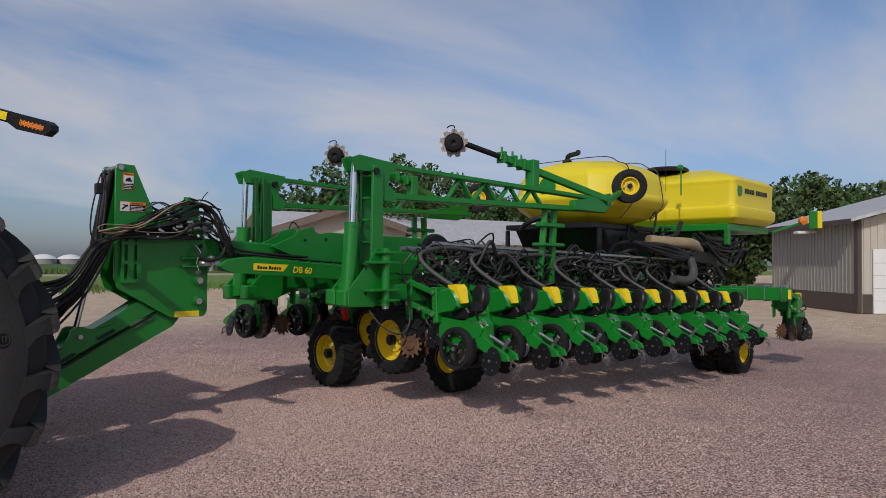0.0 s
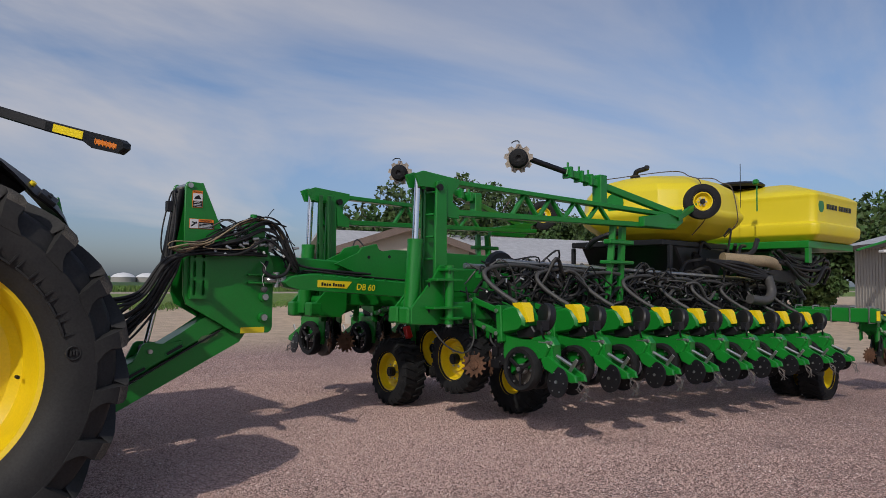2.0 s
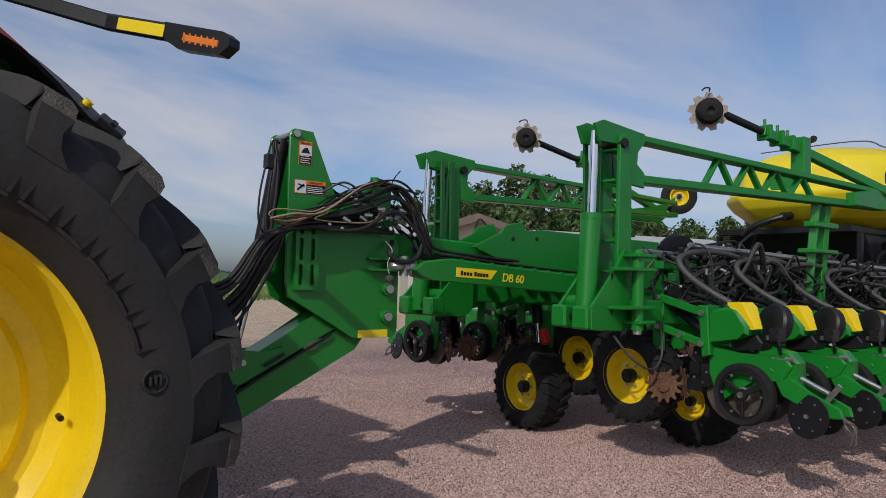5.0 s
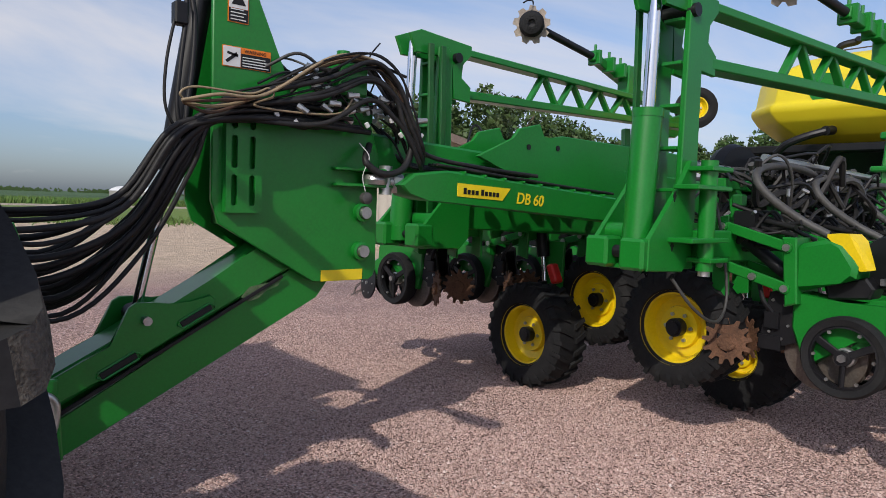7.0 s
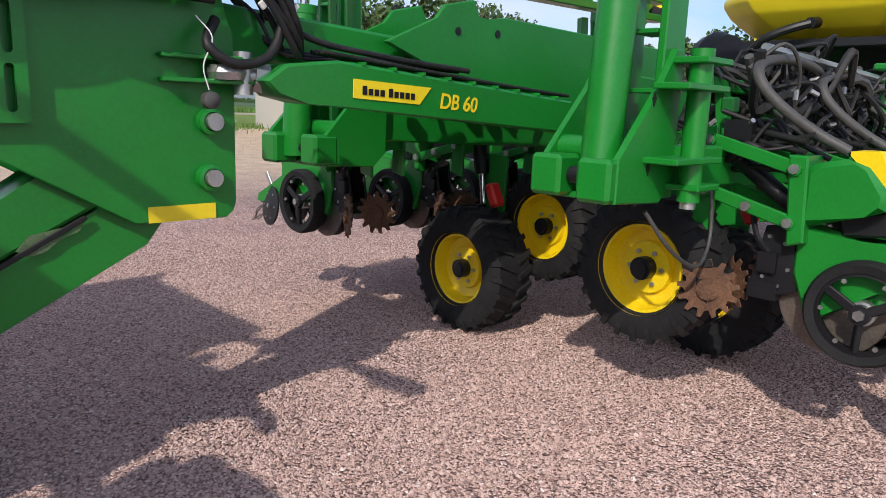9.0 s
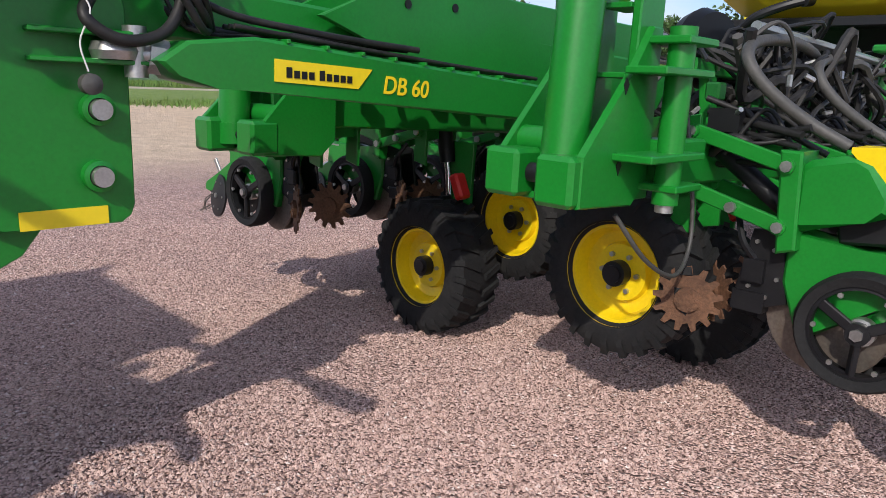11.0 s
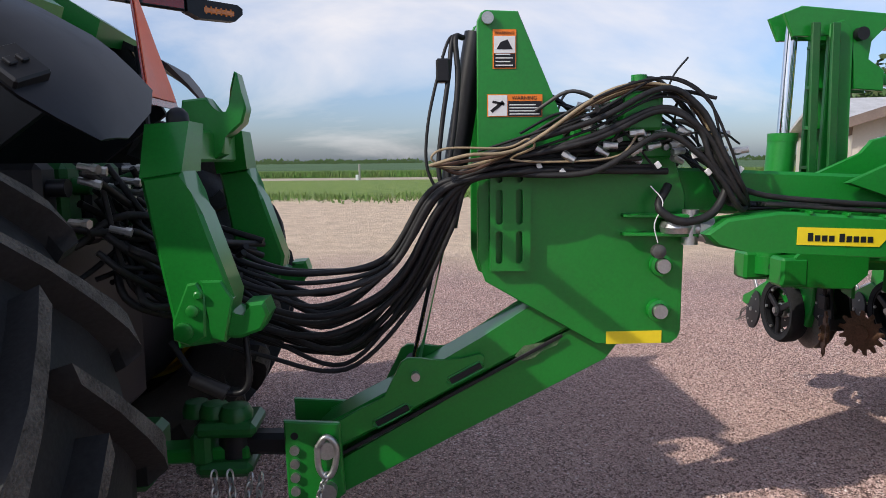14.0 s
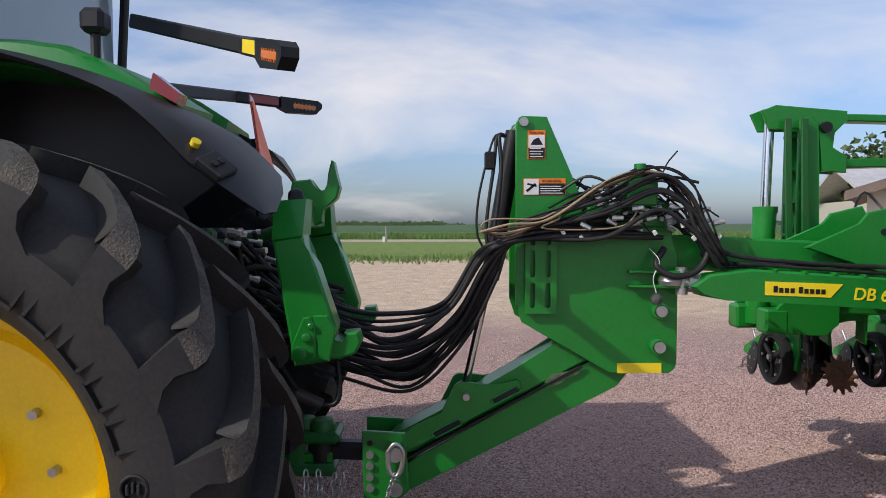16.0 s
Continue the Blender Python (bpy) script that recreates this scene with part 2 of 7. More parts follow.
def bolts(name, mat, parent, rows):
    """Bolt heads, one mesh each: rows of (centre, radius, depth, axis, sides)."""
    for c, r, depth, axis, sides in rows:
        bm = bmesh.new()
        a = Vector(c)
        cyl(bm, a, a + Vector(axis) * depth, r, sides)
        part(name, bm, mat, parent)


def thing(name, base, label, category, group="", kind=""):
    ob = new(name)
    ob.location = base
    ob.empty_display_size = 0.1
    return tagged(ob, label, category, group, kind)


def B():
    return bmesh.new()


def box(bm, lo, hi, bevel=0.006, turn=None):
    lo, hi = Vector(lo), Vector(hi)
    c, s = (lo + hi) / 2, hi - lo
    g = bmesh.ops.create_cube(bm, size=1.0)["verts"]
    if bevel:
        for v in g:
            v.co = Vector((v.co.x * s.x, v.co.y * s.y, v.co.z * s.z))
        edges = list({e for v in g for e in v.link_edges})
        r = bmesh.ops.bevel(bm, geom=edges, offset=min(bevel, min(s) * 0.45), segments=1, affect="EDGES", profile=0.5)
        g = list({v for f in r["faces"] for v in f.verts} | {v for v in g if v.is_valid})
        full = set()
        stack = list(g)
        while stack:
            v = stack.pop()
            if v in full:
                continue
            full.add(v)
            stack += [e.other_vert(v) for e in v.link_edges]
        g = full
    else:
        for v in g:
            v.co = Vector((v.co.x * s.x, v.co.y * s.y, v.co.z * s.z))
    m = Matrix.Translation(c) @ (turn.to_4x4() if turn is not None else Matrix.Identity(4))
    for v in g:
        v.co = m @ v.co
    return bm


def prism(bm, pts, y0, y1, bevel=0.005, axis="y"):
    """A plate: an outline in (x, z), from y0 to y1 (axis x: outline in (y, z))."""
    def at(a, b, d):
        return (a, d, b) if axis == "y" else (d, a, b) if axis == "x" else (a, b, d)
    lo = [bm.verts.new(at(a, b, y0)) for a, b in pts]
    hi = [bm.verts.new(at(a, b, y1)) for a, b in pts]
    n = len(pts)
    faces = [bm.faces.new(lo), bm.faces.new(hi[::-1])]
    for i in range(n):
        faces.append(bm.faces.new((lo[i], hi[i], hi[(i + 1) % n], lo[(i + 1) % n])))
    if bevel:
        edges = list({e for f in faces[:2] for e in f.edges})
        bmesh.ops.bevel(bm, geom=edges, offset=bevel, segments=1, affect="EDGES", profile=0.5)
    return bm


def cyl(bm, a, b, r, seg=14, r2=None):
    a, b = Vector(a), Vector(b)
    d = b - a
    q = d.to_track_quat("Z", "Y").to_matrix().to_4x4()
    g = bmesh.ops.create_cone(bm, cap_ends=True, segments=seg, radius1=r, radius2=r if r2 is None else r2, depth=d.length)["verts"]
    m = Matrix.Translation((a + b) / 2) @ q
    for v in g:
        v.co = m @ v.co
    return bm


def lathe(bm, profile, centre, axis=(0, 1, 0), seg=40, caps=False):
    """Turns (radius, along) pairs round an axis through centre; small end rings, or all with caps, are closed."""
    m = Matrix.Translation(centre) @ Vector(axis).to_track_quat("Z", "Y").to_matrix().to_4x4()
    rings = []
    for r, h in profile:
        rings.append([bm.verts.new(m @ Vector((r * math.cos(2 * math.pi * i / seg), r * math.sin(2 * math.pi * i / seg), h))) for i in range(seg)])
    for p, q in zip(rings, rings[1:]):
        for i in range(seg):
            bm.faces.new((p[i], p[(i + 1) % seg], q[(i + 1) % seg], q[i]))
    for ring, (r, h) in ((rings[0], profile[0]), (rings[-1], profile[-1])):
        if caps or r < 0.03:
            bm.faces.new(ring)
    return bm


def spline(pts, n=8):
    pts = [Vector(p) for p in pts]
    ext = [pts[0] * 2 - pts[1]] + pts + [pts[-1] * 2 - pts[-2]]
    out = []
    for i in range(len(pts) - 1):
        a, b, c, d = ext[i:i + 4]
        for k in range(n):
            t = k / n
            out.append(0.5 * ((2 * b) + (c - a) * t + (2 * a - 5 * b + 4 * c - d) * t * t + (3 * b - a - 3 * c + d) * t ** 3))
    out.append(pts[-1])
    return out


def tube(bm, pts, r, seg=7, n=8, smooth_path=True):
    path = spline(pts, n) if smooth_path else [Vector(p) for p in pts]
    up = Vector((0.13, 0.21, 0.97))
    rings = []
    for i, p in enumerate(path):
        d = (path[min(i + 1, len(path) - 1)] - path[max(i - 1, 0)]).normalized()
        u = (up - d * up.dot(d))
        u = u.normalized() if u.length > 1e-3 else d.orthogonal().normalized()
        up = u
        v = d.cross(u)
        rings.append([bm.verts.new(p + (u * math.cos(2 * math.pi * k / seg) + v * math.sin(2 * math.pi * k / seg)) * r) for k in range(seg)])
    for p, q in zip(rings, rings[1:]):
        for k in range(seg):
            bm.faces.new((p[k], p[(k + 1) % seg], q[(k + 1) % seg], q[k]))
    bm.faces.new(rings[0][::-1]); bm.faces.new(rings[-1])
    return bm


def beam(bm, a, b, w, h, bevel=0.006):
    """A rectangular bar from a to b, w wide and h high."""
    a, b = Vector(a), Vector(b)
    d = (b - a).normalized()
    side = d.cross(Vector((0, 0, 1)))
    side = side.normalized() if side.length > 1e-3 else Vector((1, 0, 0))
    up = side.cross(d)
    m = Matrix((side, d, up)).transposed()
    half = (b - a).length / 2
    return box(bm, (a + b) / 2 - Vector((w / 2, half, h / 2)), (a + b) / 2 + Vector((w / 2, half, h / 2)), bevel, m)


def hull(bm, pts):
    vs = [bm.verts.new(p) for p in pts]
    bmesh.ops.convex_hull(bm, input=vs)
    return bm


def ground_z(x, y):
    """The yard falls a little towards the rear of the planter."""
    t = min(max((x - 1.0) / 8.0, 0.0), 1.0)
    return -0.22 * t * t * (3 - 2 * t) * min(max((9 - y) / 6, 0), 1)


# ---- ground and distance ----
def ground_material():
    m = bpy.data.materials.new("yard_and_fields")
    m.use_nodes = True
    n, k = m.node_tree.nodes, m.node_tree.links
    p = n["Principled BSDF"]
    p.inputs["Roughness"].default_value = 0.92
    tc = n.new("ShaderNodeTexCoord")
    xyz = n.new("ShaderNodeSeparateXYZ"); k.new(tc.outputs["Object"], xyz.inputs[0])

    def noise_at(scale, detail=6, rough=0.6):
        t = n.new("ShaderNodeTexNoise"); t.inputs["Scale"].default_value = scale; t.inputs["Detail"].default_value = detail; t.inputs["Roughness"].default_value = rough
        k.new(tc.outputs["Object"], t.inputs["Vector"]); return t.outputs[0]

    def ramp(value, stops):
        r = n.new("ShaderNodeValToRGB"); k.new(value, r.inputs[0])
        e = r.color_ramp.elements
        while len(e) < len(stops):
            e.new(0.5)
        for el, (pos, col) in zip(e, stops):
            el.position, el.color = pos, (*col, 1)
        return r.outputs[0]

    def step(source, at, width, wobble=0.0):
        a = source
        if wobble:
            wn_ = n.new("ShaderNodeMath"); wn_.operation = "MULTIPLY_ADD"; wn_.inputs[1].default_value = wobble; wn_.inputs[2].default_value = -wobble / 2
            k.new(noise_at(0.35, 5), wn_.inputs[0])
            s = n.new("ShaderNodeMath"); s.operation = "ADD"; k.new(source, s.inputs[0]); k.new(wn_.outputs[0], s.inputs[1]); a = s.outputs[0]
        r = n.new("ShaderNodeMapRange"); r.inputs["From Min"].default_value, r.inputs["From Max"].default_value = at - width, at + width
        k.new(a, r.inputs["Value"]); return r.outputs[0]

    def mixed(f, a, b):
        x = n.new("ShaderNodeMix"); x.data_type = "RGBA"
        k.new(f, x.inputs["Factor"]); k.new(a, x.inputs["A"]); k.new(b, x.inputs["B"]); return x.outputs["Result"]

    vor = n.new("ShaderNodeTexVoronoi"); vor.inputs["Scale"].default_value = 66; k.new(tc.outputs["Object"], vor.inputs["Vector"])
    vsep = n.new("ShaderNodeSeparateColor"); k.new(vor.outputs["Color"], vsep.inputs[0])
    pebble = ramp(vsep.outputs[0], [(0.0, (0.26, 0.165, 0.145)), (0.35, (0.54, 0.355, 0.31)), (0.7, (0.74, 0.51, 0.45)), (0.93, (0.84, 0.62, 0.56)), (1.0, (0.88, 0.78, 0.73))])
    patch = ramp(noise_at(0.6, 6), [(0.3, (0.80, 0.78, 0.78)), (0.7, (1.12, 1.08, 1.05))])
    mul = n.new("ShaderNodeMix"); mul.data_type = "RGBA"; mul.blend_type = "MULTIPLY"; mul.inputs["Factor"].default_value = 1
    k.new(pebble, mul.inputs["A"]); k.new(patch, mul.inputs["B"])
    # shade between pebbles painted in: colour darkens towards the cell borders
    gap_shade = ramp(vor.outputs["Distance"], [(0.0, (1.25, 1.25, 1.25)), (0.38, (1.08, 1.08, 1.08)), (0.62, (0.50, 0.47, 0.46))])
    mul2 = n.new("ShaderNodeMix"); mul2.data_type = "RGBA"; mul2.blend_type = "MULTIPLY"; mul2.inputs["Factor"].default_value = 1
    k.new(mul.outputs["Result"], mul2.inputs["A"]); k.new(gap_shade, mul2.inputs["B"])
    gravel = mul2.outputs["Result"]
    sand = ramp(noise_at(2.2, 10, 0.7), [(0.3, (0.50, 0.37, 0.25)), (0.55, (0.71, 0.54, 0.385)), (0.75, (0.82, 0.67, 0.50))])
    grass = ramp(noise_at(1.3, 10, 0.75), [(0.3, (0.10, 0.18, 0.025)), (0.55, (0.19, 0.27, 0.05)), (0.75, (0.36, 0.36, 0.12))])
    road = ramp(noise_at(0.8, 8), [(0.3, (0.40, 0.32, 0.24)), (0.7, (0.55, 0.46, 0.36))])
    tall = ramp(noise_at(0.5, 10, 0.8), [(0.3, (0.07, 0.13, 0.022)), (0.55, (0.13, 0.20, 0.04)), (0.75, (0.22, 0.26, 0.07))])
    crop = ramp(noise_at(0.03, 6), [(0.3, (0.035, 0.085, 0.025)), (0.7, (0.075, 0.14, 0.045))])
    y = xyz.outputs["Y"]
    col = mixed(step(y, 8.3, 1.8, 4.0), gravel, sand)
    col = mixed(step(xyz.outputs["X"], 13.5, 1.5, 4.0), col, sand)
    col = mixed(step(y, 29.0, 1.5, 5.0), col, grass)
    col = mixed(step(y, 61.0, 1.0, 2.0), col, road)
    col = mixed(step(y, 70.0, 1.0, 2.0), col, tall)
    col = mixed(step(y, 135.0, 4.0, 6.0), col, crop)
    k.new(col, p.inputs["Base Color"])
    b = n.new("ShaderNodeBump"); b.inputs["Strength"].default_value = 1.0; b.inputs["Distance"].default_value = 0.02; b.invert = True
    k.new(vor.outputs["Distance"], b.inputs["Height"])
    b2 = n.new("ShaderNodeBump"); b2.inputs["Strength"].default_value = 0.5; b2.inputs["Distance"].default_value = 0.08
    k.new(noise_at(3.0, 8), b2.inputs["Height"]); k.new(b.outputs[0], b2.inputs["Normal"]); k.new(b2.outputs[0], p.inputs["Normal"])
    return m


def build_ground():
    steps = [-2500, -300, -80, -30, -12] + [-8 + 0.8 * i for i in range(33)] + [22, 30, 50, 120, 400, 2500]
    bm = B()
    rows = [[bm.verts.new((x, y, ground_z(x, y) + (0.012 * noise.noise((x * 0.8, y * 0.8, 3)) if abs(x) < 20 and abs(y) < 20 else 0))) for x in steps] for y in steps]
    for r, s in zip(rows, rows[1:]):
        for i in range(len(steps) - 1):
            bm.faces.new((r[i], r[i + 1], s[i + 1], s[i]))
    g = part("ground", bm, ground_material())
    tagged(g, "pink gravel yard running out to grass and crop fields", "ground", kind="structure")


def build_gravel():
    """Loose stones over the nearest gravel, as one sheet of small solids."""
    rng = np.random.default_rng(5)
    shape_v = np.array([(1, 0.2, -0.6), (-0.9, -0.1, -0.6), (0.1, 1, -0.6), (-0.2, -1, -0.6), (0.25, 0.1, 0.75)], float)
    shape_f = np.array([(0, 2, 4), (2, 1, 4), (1, 3, 4), (3, 0, 4)])
    n = 400000
    u = rng.random((n, 2))
    rad, ang = 3.3 * np.sqrt(-np.log(1 - 0.985 * u[:, 0])), 2 * np.pi * u[:, 1]
    x, y = 0.4 + 1.15 * rad * np.cos(ang), 0.1 + rad * np.sin(ang)
    size = rng.uniform(0.0040, 0.0080, n) * rng.choice([1, 1, 1, 1.45], n)
    z = np.array([ground_z(a, b) + 0.012 * noise.noise((a * 0.8, b * 0.8, 3)) for a, b in zip(x, y)]) + size * rng.uniform(0.1, 0.75, n)
    v = shape_v[None] * (size[:, None] * rng.uniform(0.6, 1.3, (n, 3)) * (1, 1, 0.62))[:, None]
    a = rng.random(n) * 6.283
    ca, sa = np.cos(a)[:, None], np.sin(a)[:, None]
    vx, vy = v[..., 0] * ca - v[..., 1] * sa, v[..., 0] * sa + v[..., 1] * ca
    tilt = rng.uniform(-0.5, 0.5, n)[:, None]
    vz = v[..., 2] + vx * tilt
    verts = np.stack([vx + x[:, None], vy + y[:, None], vz + z[:, None]], -1).reshape(-1, 3)
    faces = (shape_f[None] + 5 * np.arange(n)[:, None, None]).reshape(-1, 3)
    me = bpy.data.meshes.new("gravel_stones")
    me.from_pydata(verts.tolist(), [], faces.tolist())
    m = bpy.data.materials.new("gravel_stone")
    m.use_nodes = True
    nn, k = m.node_tree.nodes, m.node_tree.links
    geo = nn.new("ShaderNodeNewGeometry")
    r = nn.new("ShaderNodeValToRGB"); k.new(geo.outputs["Random Per Island"], r.inputs[0])
    e = r.color_ramp.elements
    for _ in range(3):
        e.new(0.5)
    for el, (pos, col) in zip(e, [(0, (0.20, 0.13, 0.115)), (0.22, (0.44, 0.295, 0.255)), (0.65, (0.59, 0.41, 0.355)), (0.97, (0.66, 0.475, 0.42)), (1, (0.80, 0.70, 0.66))]):
        el.position, el.color = pos, (*col, 1)
    k.new(r.outputs[0], nn["Principled BSDF"].inputs["Base Color"])
    nn["Principled BSDF"].inputs["Roughness"].default_value = 0.85
    me.materials.append(m)
    tagged(new("gravel_stones", me), "loose pink and grey crushed gravel stones", "gravel", kind="stuff")


def build_sheds():
    # gable shed behind the planter
    bx, by = SHED
    yaw = radians(SHED_YAW)
    rot = Matrix.Rotation(yaw, 4, "Z")
    def tr(bm):
        bm.transform(Matrix.Translation((bx, by, 0)) @ rot)
        return bm
    s = thing("shed", (bx, by, 0), "tan metal-sided shed with a low brown gable roof", "building")
    W, D, Hh, R = SHED_W, 11.0, SHED_EAVE, SHED_RIDGE
    bm = B()
    prism(bm, [(-W / 2, -0.3), (W / 2, -0.3), (W / 2, Hh), (0, R), (-W / 2, Hh)], 0, 0.12, 0)
    part("wall", tr(bm), SIDING, s)
    bm = B()
    box(bm, (-W / 2, 0.12, -0.3), (-W / 2 + 0.12, D, Hh), 0); box(bm, (W / 2 - 0.12, 0.12, -0.3), (W / 2, D, Hh), 0)
    prism(bm, [(-W / 2, -0.3), (W / 2, -0.3), (W / 2, Hh), (0, R), (-W / 2, Hh)], D, D + 0.1, 0)
    part("wall", tr(bm), SIDING, s)
    bm = B()
    n = int(W / 0.23)
    for i in range(n):
        x = -W / 2 + 0.12 + i * 0.23
        box(bm, (x, -0.025, -0.25), (x + 0.03, -0.001, Hh + (R - Hh) * (1 - abs(x) / (W / 2)) - 0.05), 0)
    part("siding_ribs", tr(bm), SIDING, s)
    for sgn in (-1, 1):
        bm = B()
        prism(bm, [(0, R + 0.02), (sgn * (W / 2 + 0.45), Hh - 0.45 * (R - Hh) / (W / 2) + 0.02), (sgn * (W / 2 + 0.45), Hh - 0.45 * (R - Hh) / (W / 2) + 0.12), (0, R + 0.13)], -0.45, D + 0.4, 0)
        part("roof", tr(bm), ROOFBROWN, s)
        bm = B()
        prism(bm, [(0, R - 0.1), (sgn * (W / 2 + 0.46), Hh - 0.45 * (R - Hh) / (W / 2) - 0.12), (sgn * (W / 2 + 0.46), Hh - 0.45 * (R - Hh) / (W / 2) + 0.06), (0, R + 0.06)], -0.5, -0.455, 0)
        part("fascia", tr(bm), ROOFBROWN, s)
    for xa, xb in ((-1.51, -0.90), (-0.65, -0.08)):
        bm = B()
        for lo, hi in (((xa, -0.05, 1.45), (xa + 0.05, -0.002, 2.08)), ((xb - 0.05, -0.05, 1.45), (xb, -0.002, 2.08)), ((xa + 0.05, -0.05, 2.03), (xb - 0.05, -0.002, 2.08)), ((xa + 0.05, -0.05, 1.45), (xb - 0.05, -0.002, 1.50)), ((xa + 0.05, -0.045, 1.75), (xb - 0.05, -0.002, 1.78))):
            box(bm, lo, hi, 0)
        wf = part("window", tr(bm), WHITE, s, "white-framed window")
        bm = B(); box(bm, (xa + 0.05, -0.03, 1.50), (xb - 0.05, -0.004, 2.03), 0); part("pane", tr(bm), GLASSDARK, wf)
    # long low building with a grey roof beyond it
    s2 = thing("long_barn", (BARN[0], BARN[1], 0), "long low barn with a pale grey shingle roof", "building")
    def tr2(bm):
        bm.transform(Matrix.Translation((BARN[0], BARN[1], 0)) @ Matrix.Rotation(radians(BARN_YAW), 4, "Z"))
        return bm
    bm = B(); box(bm, (-11, 0, -0.3), (11, 8, 2.6), 0); part("wall", tr2(bm), SIDING, s2)
    bm = B(); prism(bm, [(-0.6, 2.45), (4, 4.0), (8.6, 2.45), (8.6, 2.6), (4, 4.15), (-0.6, 2.6)], -11.5, 11.5, 0, "x"); part("roof", tr2(bm), ROOF, s2)
    # grey shed beside the yard
    gx, gy = GSHED
    s3 = thing("grey_shed", (gx, gy, -0.2), "grey ribbed metal shed with dark base and white overhead door", "building")
    def tr3(bm):
        bm.transform(Matrix.Translation((gx, gy, -0.20)) @ Matrix.Rotation(radians(GSHED_YAW), 4, "Z"))
        return bm
    L1, L2, HH = 6.2, 12.0, GSHED_H + 0.20
    # same cladding all round: the shaded wall is coloured darker, the sunlit gable paler
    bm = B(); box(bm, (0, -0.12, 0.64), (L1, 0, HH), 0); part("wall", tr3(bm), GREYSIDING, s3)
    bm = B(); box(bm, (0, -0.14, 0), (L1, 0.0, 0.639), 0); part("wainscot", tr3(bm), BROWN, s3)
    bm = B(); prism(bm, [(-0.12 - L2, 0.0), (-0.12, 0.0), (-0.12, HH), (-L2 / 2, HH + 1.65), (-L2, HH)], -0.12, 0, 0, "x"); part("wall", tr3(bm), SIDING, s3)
    bm = B(); box(bm, (-0.15, -0.44, 0), (-0.121, -0.13, 0.64), 0); part("wainscot", tr3(bm), BROWN, s3)
    bm = B()
    for i in range(26):
        box(bm, (0.1 + i * 0.235, 0.0, 0.65), (0.13 + i * 0.235, 0.025, HH - 0.02), 0)
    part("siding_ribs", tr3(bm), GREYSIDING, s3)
    bm = B()
    for i in range(48):
        box(bm, (-0.145, -0.2 - i * 0.235, 0.65), (-0.121, -0.17 - i * 0.235, HH + 0.0), 0)
    # gable ribs share the paler sunlit tone
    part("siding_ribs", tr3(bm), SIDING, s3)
    bm = B(); box(bm, (-0.17, -0.06, 0), (0.03, 0.05, HH), 0.005); part("corner_trim", tr3(bm), BROWN, s3)
    bm = B(); box(bm, (-0.21, -4.3, 0), (-0.15, -0.45, 2.15), 0.01); part("overhead_door", tr3(bm), WHITE, s3, "white sectional overhead door")
    bm = B()
    for i in range(4):
        box(bm, (-0.215, -4.28, 0.42 + i * 0.42), (-0.209, -0.47, 0.432 + i * 0.42), 0)
    part("door_joints", tr3(bm), GREYSIDING, s3)
    bm = B(); prism(bm, [(0.5, HH - 0.09), (-L2 / 2, HH + 1.68), (-L2 - 0.5, HH - 0.09), (-L2 - 0.5, HH + 0.02), (-L2 / 2, HH + 1.78), (0.5, HH + 0.02)], -0.6, L1 + 0.3, 0, "x"); part("roof", tr3(bm), ROOF, s3)
    bm = B(); box(bm, (-0.62, 0.505, HH - 0.16), (L1 + 0.32, 0.53, HH + 0.01), 0.004); part("fascia", tr3(bm), BROWN, s3)
    bm = B(); cyl(bm, (2.6, 0.0, 2.85), (2.6, 0.4, 2.85), 0.03); box(bm, (2.4, 0.35, 2.76), (2.8, 0.75, 2.86), 0.02); part("wall_light", tr3(bm), WHITE, s3, "white outdoor wall light")


